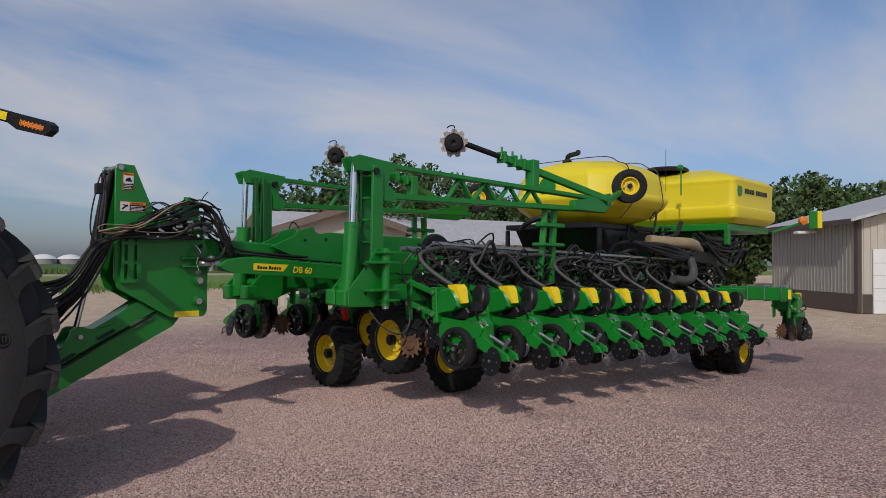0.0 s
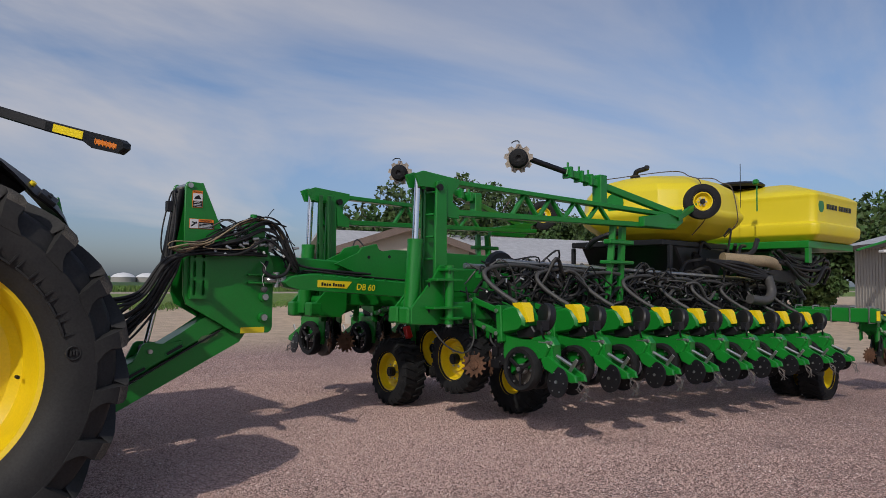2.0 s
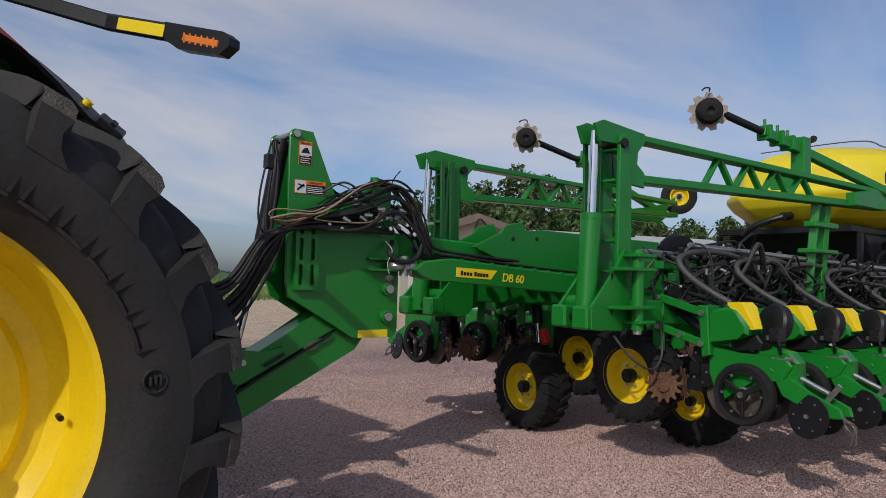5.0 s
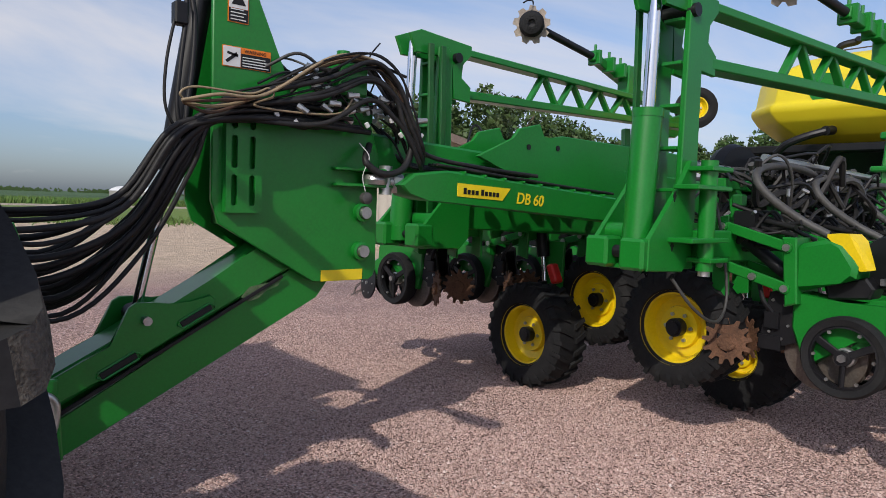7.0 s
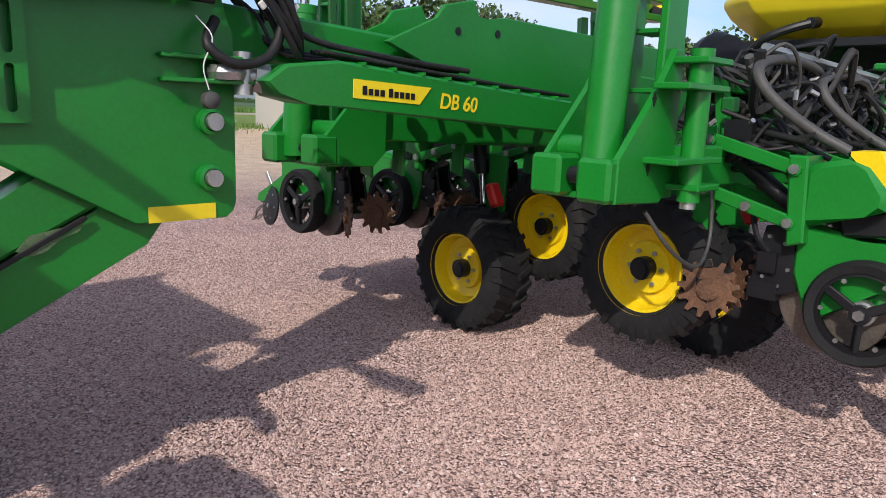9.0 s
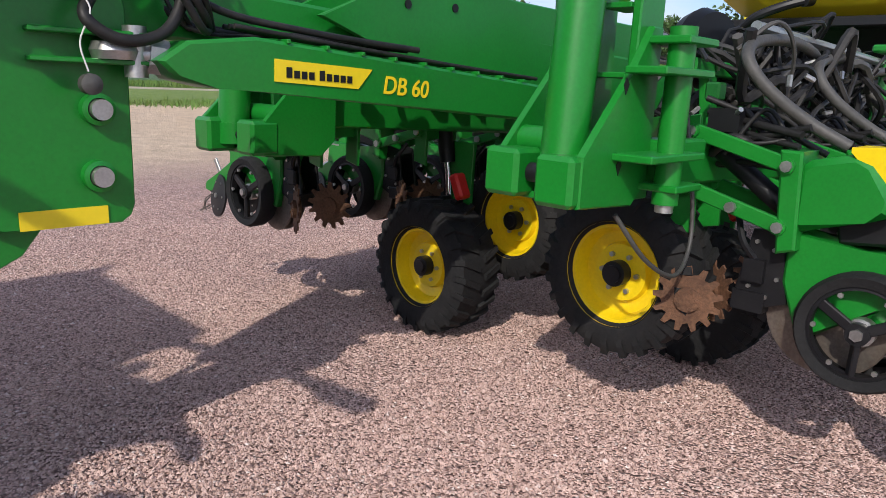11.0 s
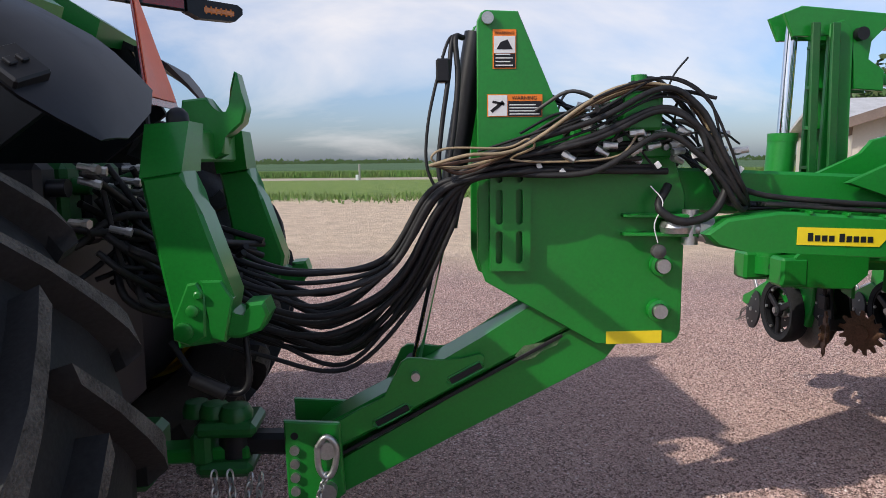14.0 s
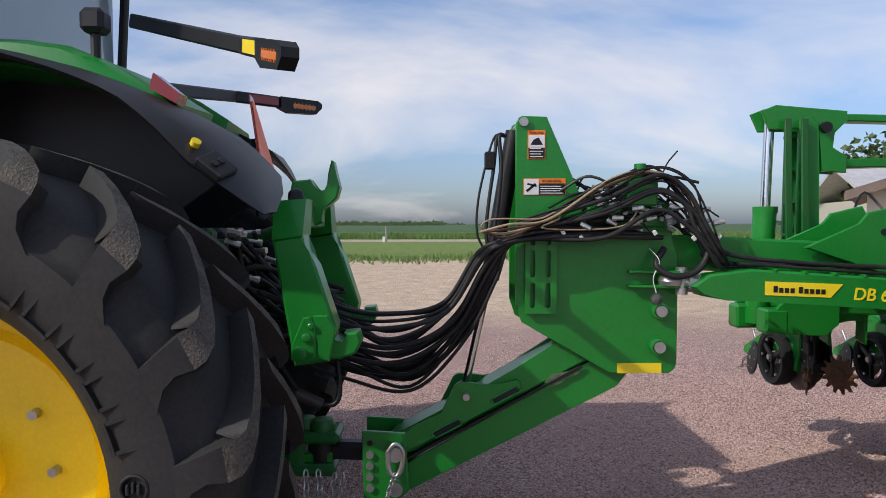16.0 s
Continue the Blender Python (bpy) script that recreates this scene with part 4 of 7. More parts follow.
def build_tongue():
    t = thing("planter_tongue", (0, 0.15, 0.35), "green steel planter tongue with tower and drop hitch arm", "hitch")
    outline = [(-0.672, 2.148), (-0.655, 2.158), (-0.535, 2.154), (-0.39, 1.82), (-0.33, 1.66), (0.06, 1.62), (0.108, 1.48), (0.106, 0.955), (0.095, 0.925), (0.068, 0.905), (-0.225, 0.908), (-0.655, 1.160), (-0.685, 1.25), (-0.685, 2.12)]
    for y0, name in ((0.0, "side_plate"), (0.27, "side_plate")):
        bm = B()
        prism(bm, outline, y0, y0 + 0.022, 0.004)
        part(name, bm, GREEN, t)
    bm = B()
    box(bm, (-0.575, 0.022, 1.15), (-0.553, 0.27, 1.62), 0.004)
    box(bm, (-0.575, 0.022, 1.62), (-0.553, 0.27, 2.10), 0.004)
    part("front_plate", bm, SHADEGREEN, t)
    bm = B()
    box(bm, (0.02, 0.03, 1.2), (0.10, 0.26, 1.46), 0.006)
    part("cross_plate", bm, GREEN, t)
    # slotted bracket on the near plate
    bm = B()
    x0, x1, z0, z1 = -0.642, -0.490, 1.205, 1.63
    cols = [x0, x0 + 0.022, x0 + 0.047, x1 - 0.055, x1 - 0.030, x1]
    rows = [z0, z0 + 0.028, z0 + 0.150, z0 + 0.175, z0 + 0.305, z0 + 0.330, z0 + 0.395, z1]
    for i in range(5):
        for j in range(7):
            if i in (1, 3) and j in (1, 3, 5):
                # rounded slot corners
                for cx in (cols[i], cols[i + 1]):
                    for cz in (rows[j], rows[j + 1]):
                        ex, ez = (0.010 if cx == cols[i] else -0.010), (0.010 if cz == rows[j] else -0.010)
                        prism(bm, [(cx, cz), (cx + ex, cz), (cx + ex * 0.3, cz + ez * 0.3), (cx, cz + ez)], -0.036, -0.024, 0)
                continue
            box(bm, (cols[i], -0.036, rows[j]), (cols[i + 1], -0.024, rows[j + 1]), 0)
    bmesh.ops.remove_doubles(bm, verts=bm.verts, dist=0.0005)
    for xx in (x0, x1 - 0.012):
        box(bm, (xx, -0.024, z0), (xx + 0.012, 0.0, z1), 0.002)
    part("slotted_bracket", bm, GREEN, t)
    # rubbed paint on the arm
    bm = B(); prism(bm, [(-0.565, 0.925), (-0.53, 0.965), (-0.47, 0.975), (-0.415, 0.985), (-0.375, 1.005), (-0.40, 0.965), (-0.455, 0.945), (-0.49, 0.915), (-0.535, 0.905)], 0.0425, 0.0455, 0); part("rubbed_patch", low(bm), PATCH, t, "rubbed patch of dull dirty paint", smooth=0)
    # pivot pins with collars
    for px, z in ((0.015, 1.215), (0.008, 1.040)):
        bm = B()
        lathe(bm, [(0.042, 0), (0.042, 0.03), (0.030, 0.034), (0.03, 0.0)], (px, 0.0, z), (0, -1, 0), 24, True)
        pin = part("pin_collar", bm, GREEN, t)
        bm = B()
        cyl(bm, (px, 0.0, z), (px, -0.052, z), 0.027, 20)
        part("pin", bm, STEEL, pin, "bare steel pin end")
    bm = B(); box(bm, (-0.187, -0.004, 0.908), (0.030, -0.001, 0.957), 0); part("stripe", bm, YELLOWMARK, t, "yellow reflective stripe", smooth=0)
    # tower pin
    bm = B(); cyl(bm, (-0.648, -0.02, 2.127), (-0.648, 0.31, 2.127), 0.022, 16); part("tower_pin", bm, STEEL, t)
    # warning decals
    def decal(x0, z0, x1, z1, portrait):
        bm = B(); box(bm, (x0, -0.003, z0), (x1, -0.001, z1), 0); d = part("decal", bm, ORANGE, t, "orange and black warning decal", smooth=0)
        bm = B()
        if portrait:
            w = x1 - x0
            box(bm, (x0 + 0.004, -0.0055, z0 + (z1 - z0) * 0.40), (x1 - 0.004, -0.0045, z0 + (z1 - z0) * 0.83), 0)
        else:
            box(bm, (x0 + 0.003, -0.0055, z0 + 0.003), (x0 + (x1 - x0) * 0.36, -0.0045, z1 - 0.003), 0)
        part("picture_panel", bm, WHITE, d, smooth=0)
        bm = B()
        if portrait:
            box(bm, (x0 + 0.004, -0.0055, z0 + 0.004), (x1 - 0.004, -0.0045, z0 + (z1 - z0) * 0.385), 0)
        else:
            box(bm, (x0 + (x1 - x0) * 0.375, -0.0055, z0 + 0.003), (x1 - 0.003, -0.0045, z0 + (z1 - z0) * 0.70), 0)
        part("text_panel", bm, BLACK, d, smooth=0)
        bm = B()
        if portrait:
            for i in range(4):
                box(bm, (x0 + 0.01, -0.0070, z0 + 0.010 + i * 0.013), (x1 - 0.012 - 0.01 * (i % 2), -0.0062, z0 + 0.014 + i * 0.013), 0)
        else:
            for i in range(4):
                box(bm, (x0 + (x1 - x0) * 0.40, -0.0070, z0 + 0.008 + i * 0.011), (x1 - 0.01 - 0.015 * (i % 2), -0.0062, z0 + 0.012 + i * 0.011), 0)
        part("text_block", bm, WHITE, d, smooth=0)
        bm = B()
        cx, cz = (x0 + x1) / 2 if portrait else x0 + (x1 - x0) * 0.19, z0 + (z1 - z0) * (0.6 if portrait else 0.5)
        if portrait:
            hull(bm, [(cx - 0.03, -0.0058, cz - 0.015), (cx + 0.03, -0.0058, cz - 0.015), (cx + 0.01, -0.0058, cz + 0.02), (cx - 0.015, -0.0058, cz + 0.01), (cx - 0.03, -0.0068, cz - 0.015), (cx + 0.03, -0.0068, cz - 0.015), (cx + 0.01, -0.0068, cz + 0.02), (cx - 0.015, -0.0068, cz + 0.01)])
        else:
            beam(bm, (cx - 0.024, -0.0062, cz - 0.022), (cx + 0.02, -0.0062, cz + 0.014), 0.0012, 0.012, 0)
            beam(bm, (cx - 0.02, -0.0062, cz + 0.014), (cx + 0.024, -0.0062, cz + 0.004), 0.0012, 0.009, 0)
        part("pictogram", bm, BLACK, d, smooth=0)
        cu = bpy.data.curves.new("warning_word", "FONT")
        cu.body, cu.size, cu.align_x = "WARNING", (z1 - z0) * (0.105 if portrait else 0.24), "CENTER"
        cu.extrude = 0.0003
        w = new("warning_word", cu)
        w.data.materials.append(BLACK)
        w.parent = d
        w.matrix_local = Matrix.Translation(Vector(((x0 + x1) / 2 + (0.0 if portrait else 0.035), -0.0045, z0 + (z1 - z0) * (0.87 if portrait else 0.76))) - t.location) @ Matrix.Rotation(radians(90), 4, "X")
    decal(-0.628, 1.949, -0.542, 2.089, True)
    decal(-0.648, 1.776, -0.444, 1.857, False)
    # drop arm down to the drawbar clevis
    bm = B()
    prism(bm, [(-0.10, 1.03), (-0.20, 0.90), (-1.26, 0.37), (-1.34, 0.42), (-1.34, 0.47), (-0.34, 1.02), (-0.30, 1.10)], 0.06, 0.09, 0.004)
    prism(bm, [(-0.10, 1.03), (-0.20, 0.90), (-1.26, 0.37), (-1.34, 0.42), (-1.34, 0.47), (-0.34, 1.02), (-0.30, 1.10)], 0.20, 0.23, 0.004)
    part("lower_arm_plate", low(bm), GREEN, t)
    bm = B()
    prism(bm, [(-0.22, 0.925), (-1.26, 0.40), (-1.30, 0.43), (-0.28, 0.99)], 0.09, 0.20, 0.003)
    part("lower_arm_core", low(bm), GREEN, t)
    bm = B()
    prism(bm, [(-0.34, 1.035), (-0.40, 1.20), (-0.52, 1.10), (-0.70, 1.00), (-0.98, 0.84), (-1.30, 0.67), (-1.345, 0.63), (-1.345, 0.52)], 0.045, 0.225, 0.012)
    part("upper_arm", low(bm), GREEN, t)
    # black strip laid on the arm for the shade in its groove
    bm = B()
    beam(bm, (-1.27, 0.042, 0.535), (-0.38, 0.042, 1.005), 0.010, 0.015, 0.002)
    part("groove_shade", low(bm), BLACK, t)
    for y0 in (0.022, 0.232):
        bm = B()
        prism(bm, [(-1.30, 0.575), (-1.31, 0.660), (-1.16, 0.738), (-1.075, 0.775), (-1.035, 0.865), (-1.012, 0.915), (-0.985, 0.932), (-0.93, 0.930), (-0.856, 0.915), (-0.77, 0.922), (-0.705, 0.945), (-0.685, 0.930), (-0.690, 0.890), (-0.73, 0.853), (-0.90, 0.768), (-1.12, 0.655)], y0, y0 + 0.02, 0.004)
        part("cylinder_lug", low(bm), GREEN, t)
    bm = B(); cyl(bm, (-0.955, -0.012, 0.865), (-0.955, 0.285, 0.865), 0.017, 14); part("lug_pin", low(bm), STEEL, t)
    bm = B(); box(bm, (-1.20, 0.07, 0.735), (-1.10, 0.15, 0.739), 0, Matrix.Rotation(radians(-27.5), 3, "Y")); part("label_plate", low(bm), WHITE, t, "small white label", smooth=0)
    for x0, x1, z0 in ((-1.11, -0.985, 0.672), (-0.82, -0.70, 0.836)):
        a_, b_ = Vector((x0, 0.0205, z0)), Vector((x1, 0.0205, z0 + (x1 - x0) * 0.52))
        bm = B()
        tube(bm, [a_ + Vector((-0.010, 0, 0.014)), b_ + Vector((-0.010, 0, 0.014)), b_ + Vector((0.014, 0, 0.002)), b_ + Vector((0.010, 0, -0.014)), a_ + Vector((0.010, 0, -0.014)), a_ + Vector((-0.014, 0, -0.002)), a_ + Vector((-0.010, 0, 0.014))], 0.0045, 6, 1, False)
        sl = part("slot_rim", low(bm), GREEN, t)
        # no opening is cut: a black bar stands for the slot's dark inside
        bm = B()
        beam(bm, a_, b_, 0.006, 0.022, 0.002)
        part("slot_shade", low(bm), BLACK, sl, "black bar for the shaded inside of the lifting slot")
    # clevis
    for y0 in (0.0, 0.255):
        bm = B()
        prism(bm, [(-1.465, 0.70), (-1.25, 0.685), (-1.235, 0.40), (-1.30, 0.345), (-1.455, 0.345)], y0, y0 + 0.03, 0.006)
        part("clevis_plate", low(bm), GREEN, t)
    bolts("clevis_bolt", STEEL, t, [((-1.395, 0.0, z), 0.019, 0.014, (0, -1, 0), 12) for z in (0.515, 0.46, 0.405, 0.35)] + [((-1.27, 0.0, z), 0.036, 0.035, (0, -1, 0), 18) for z in (0.52, 0.35)])
    # black disc on the uncut clevis plate for a hole's shaded inside
    for z in (0.64,):
        bm = B(); cyl(bm, (-1.425, -0.002, z), (-1.425, 0.003, z), 0.015, 12); part("bolt_hole_shade", low(bm), BLACK, t)
    bm = B()
    tube(bm, [(-1.335, -0.028, 0.605), (-1.30, -0.030, 0.645), (-1.262, -0.028, 0.605), (-1.272, -0.03, 0.52), (-1.30, -0.032, 0.485), (-1.33, -0.03, 0.52), (-1.335, -0.028, 0.605)], 0.013, 8, 6)
    part("shackle", low(bm), STEEL, t)
    bm = B()
    chain(bm, [(-1.30, -0.03, 0.50), (-1.33, -0.04, 0.42), (-1.36, -0.03, 0.30), (-1.45, 0.0, 0.22), (-1.6, 0.05, 0.24), (-1.70, 0.08, 0.36)], 0.02)
    part("safety_chain", low(bm), STEEL, t)
    bm = B()
    beam(bm, (-1.66, 0.14, 0.57), (-1.40, 0.14, 0.56), 0.09, 0.09, 0.02)
    lathe(bm, [(0.03, -0.05), (0.07, -0.05), (0.07, 0.05), (0.03, 0.05)], (-1.68, 0.14, 0.57), (0, 0, 1), 20)
    part("hitch_eye", low(bm), BLACK, t)
    # lift rod from tower to the arm
    bm = B(); cyl(bm, (-0.930, 0.14, 0.78), (-0.797, 0.14, 1.38), 0.020, 14); part("lift_rod", bm, CHROME, t)
    bm = B(); cyl(bm, (-0.797, 0.14, 1.36), (-0.672, 0.14, 2.10), 0.047, 16); part("lift_cylinder", bm, BLACK, t)
    bm = B(); cyl(bm, (-0.93, 0.10, 0.79), (-0.93, 0.18, 0.81), 0.035, 12); part("rod_eye", bm, BLACK, t)
    # ledge plates and link on the plate's rear edge
    for z in (1.40, 1.33):
        bm = B(); prism(bm, [(-0.14, -0.04), (0.10, -0.10), (0.17, -0.09), (0.17, 0.0), (-0.14, 0.0)], z, z + 0.014, 0.003, "z"); part("link_ear", bm, GREEN, t)
    bm = B()
    cyl(bm, (0.10, -0.07, 1.30), (0.10, -0.07, 1.43), 0.03, 14)
    part("link_pin", bm, STEEL, t)
    return t


def chain(bm, pts, size):
    path = spline(pts, 5)
    for i in range(len(path) - 1):
        a, b = path[i], path[i + 1]
        d = (b - a).normalized()
        side = d.orthogonal().normalized()
        if i % 2:
            side = d.cross(side)
        c = (a + b) / 2
        L = (b - a).length * 0.75
        loop = [c + d * L * math.cos(q) + side * size * 0.6 * math.sin(q) for q in [2 * math.pi * k / 10 for k in range(11)]]
        tube(bm, loop, size * 0.22, 5, 1, False)


def build_hoses():
    rng = random.Random(3)
    h = thing("hydraulic_hoses", (-0.9, 0.0, 0.9), "bundle of black hydraulic hoses looping to the tractor", "hoses")
    for i in range(22):
        k = i / 21
        oy, oz = rng.uniform(-0.12, 0.30), rng.uniform(-0.035, 0.035)
        low = 0.825 + 0.37 * k ** 1.4 + rng.uniform(-0.025, 0.025)
        start = (-1.78 + rng.uniform(-0.1, 0.05), 0.10 + oy, 0.96 + 0.40 * k + rng.uniform(-0.03, 0.03))
        end_x = rng.uniform(-0.35, 0.05)
        pts = [start, (-1.52, 0.08 + oy * 0.9, (start[2] + low) / 2 - 0.02 + oz), (-1.19 - 0.11 * k, 0.02 + oy * 0.7, low + 0.01), (-0.935 - 0.10 * k, -0.01 + oy * 0.4, 1.07 + 0.21 * k + oz), (-0.785 - 0.08 * k, -0.06 + oy * 0.2, 1.37 + 0.15 * k + oz * 0.6),
               (-0.70, -0.09 + oy * 0.2, 1.58 + oz * 0.8), (-0.45, -0.10 + oy * 0.25, 1.62 + oz * 1.3), (end_x, -0.05 + oy * 0.3, 1.63 + oz * 1.8)]
        bm = B(); tube(bm, pts, rng.choice((0.009, 0.010, 0.012, 0.013)), 8, 7); part("hose", bm, HOSE, h)
    for i in range(18):
        oy, oz = rng.uniform(-0.10, 0.24), rng.uniform(-0.14, 0.09)
        end = [(0.29, -0.10 + oy * 0.6, 1.48 + oz * 0.5), (0.62, -0.12 + oy * 0.4, 1.45 + oz * 0.1), (1.05, -0.14 + oy * 0.3, 1.43)] if i < 4 else [(0.26, -0.04 + oy, 1.50 + oz * 0.5), (0.33, 0.05 + oy, 1.44)]
        pts = [(-0.66 + rng.uniform(-0.05, 0.1), -0.06 + oy * 0.4, 1.62 + oz * 0.4), (-0.30, -0.08 + oy, 1.73 + oz + rng.uniform(-0.03, 0.03)), (-0.05, -0.06 + oy, 1.83 + oz), (0.08 + rng.uniform(-0.05, 0.04), -0.06 + oy, 1.76 + oz), (0.18 + rng.uniform(-0.04, 0.03), -0.08 + oy * 0.8, 1.62 + oz * 0.6)] + end
        bm = B(); tube(bm, pts, rng.choice((0.005, 0.006, 0.008, 0.011)), 8, 7); part("hose", bm, HOSE, h)
    for i in range(26):
        c = Vector((rng.uniform(-0.42, 0.18), rng.uniform(-0.13, 0.14), rng.uniform(1.66, 1.80)))
        d = Vector((rng.gauss(0, 1), rng.gauss(0, 0.3), rng.gauss(0, 0.18))).normalized() * rng.uniform(0.10, 0.22)
        up = Vector((rng.gauss(0, 0.03), rng.gauss(0, 0.04), rng.uniform(0.0, 0.09)))
        bm = B(); tube(bm, [c - d - Vector((0, 0, 0.03)), c - d * 0.5 + up, c + d * 0.3 + up * 0.8, c + d - Vector((0, 0, 0.03))], rng.choice((0.004, 0.005, 0.007, 0.010)), 7, 6); part("hose", bm, HOSE if i % 5 else GREYHOSE, h)
    for i in range(4):
        y = -0.12 - 0.02 * i
        pts = [(-0.84 - 0.01 * i, y, 1.60), (-0.74, y - 0.02, 1.575 + 0.02 * i), (-0.55, y, 1.66), (-0.25, y + 0.02, 1.82 + 0.01 * i), (-0.04, y + 0.04, 1.875), (0.10, y + 0.04, 1.79), (0.22, y + 0.04, 1.58)]
        bm = B(); tube(bm, pts, 0.0065, 6, 7); part("cable", bm, TANHOSE if i % 2 else material("rust_brown_hose", (0.10, 0.055, 0.035), 0.6), h, "sun-faded brown cable")
    bm = B()
    loop = [(-0.83, -0.13, 1.60), (-0.86, -0.14, 1.63), (-0.80, -0.14, 1.66), (-0.60, -0.14, 1.66), (-0.52, -0.14, 1.69), (-0.50, -0.14, 1.66), (-0.58, -0.14, 1.62), (-0.40, -0.15, 1.61), (-0.20, -0.15, 1.63), (-0.12, -0.14, 1.72)]
    tube(bm, loop, 0.0045, 6, 7); part("cord", bm, TANHOSE, h, "loose tan cord")
    for off, r in ((-0.01, 0.009), (0.03, 0.006), (-0.045, 0.011)):
        pts = [(-0.73, 0.06, 2.07), (-0.775 - off * 0.3, 0.03, 2.06), (-0.80 - off, 0.0, 1.92), (-0.83 - off * 1.3, -0.02, 1.74), (-0.84 - off, -0.03, 1.58), (-0.80, -0.04, 1.46)]
        bm = B(); tube(bm, pts, r, 7, 6); part("hose", bm, HOSE, h)
    bm = B(); box(bm, (-0.835, -0.02, 1.90), (-0.785, 0.03, 1.985), 0.006); part("connector_box", bm, BLACK, h)
    for i in range(26):
        c = Vector((rng.uniform(-0.40, 0.25), rng.uniform(-0.15, -0.04), rng.uniform(1.62, 1.84)))
        d = Vector((rng.uniform(0.6, 1), rng.uniform(-0.3, 0.3), rng.uniform(-0.5, 0.5))).normalized()
        bm = B(); cyl(bm, c, c + d * 0.022, 0.014, 6); cyl(bm, c + d * 0.022, c + d * 0.05, 0.0115, 10); part("coupler", bm, STEEL, h, "plated hose coupler")
    for i in range(7):
        c = Vector((rng.uniform(-0.55, 0.28), -0.13, rng.uniform(1.56, 1.64)))
        bm = B(); box(bm, c - Vector((0.009, 0.006, 0.012)), c + Vector((0.009, 0.006, 0.012)), 0.002, Matrix.Rotation(rng.uniform(-0.8, 0.8), 3, "Y")); part("hose_tag", bm, WHITE, h, "white plastic tag")
    bm = B(); tube(bm, [(0.02, 0.0, 1.86), (0.05, 0.0, 1.93), (0.10, 0.0, 1.99)], 0.004, 5, 4); part("whip_wire", bm, BLACK, h)
    # valve block under the hoses
    v = thing("valve_block", (-0.1, 0.1, 1.64), "green hydraulic valve block on the tongue", "valve")
    bm = B(); box(bm, (-0.22, -0.02, 1.62), (0.06, 0.18, 1.74), 0.008); box(bm, (-0.17, -0.09, 1.72), (-0.02, 0.10, 1.86), 0.01); box(bm, (-0.34, -0.02, 1.66), (-0.24, 0.12, 1.78), 0.01); cyl(bm, (-0.07, 0.04, 1.88), (-0.07, 0.04, 1.93), 0.03, 12); part("body", bm, GREEN, v)
    bolts("fitting", STEEL, v, [((-0.2 + 0.035 * i, -0.02, 1.66 + 0.03 * (i % 3)), 0.012, 0.03, (0, -1, 0), 8) for i in range(8)])
    # tether and hanging plug
    p = thing("hanging_plug", (-0.03, -0.08, 1.28), "grey electrical plug hanging on a white wire", "plug")
    bm = B(); tube(bm, [(-0.06, -0.09, 1.52), (-0.02, -0.11, 1.46), (-0.045, -0.10, 1.38), (-0.03, -0.10, 1.31)], 0.0022, 6, 6); part("wire", bm, WHITE, p)
    bm = B(); lathe(bm, [(0.01, 0), (0.026, 0.004), (0.026, 0.03), (0.01, 0.04)], (-0.03, -0.09, 1.28), (0, -1, 0), 16); part("plug", bm, GREYHOSE, p)
    bm = B(); tube(bm, [(0.02, -0.05, 1.52), (-0.03, -0.1, 1.44), (0.05, -0.12, 1.39), (0.16, -0.12, 1.42), (0.22, -0.1, 1.52), (0.2, -0.08, 1.6)], 0.016, 8, 7); part("looped_hose", bm, HOSE, h)


# ---- planter frame ----
AXIS = 0.04


def mirror(y):
    return 2 * AXIS - y


def fore(bm):
    bm.transform(Matrix.Translation((0.0, 0.067, 0.0)))
    return bm


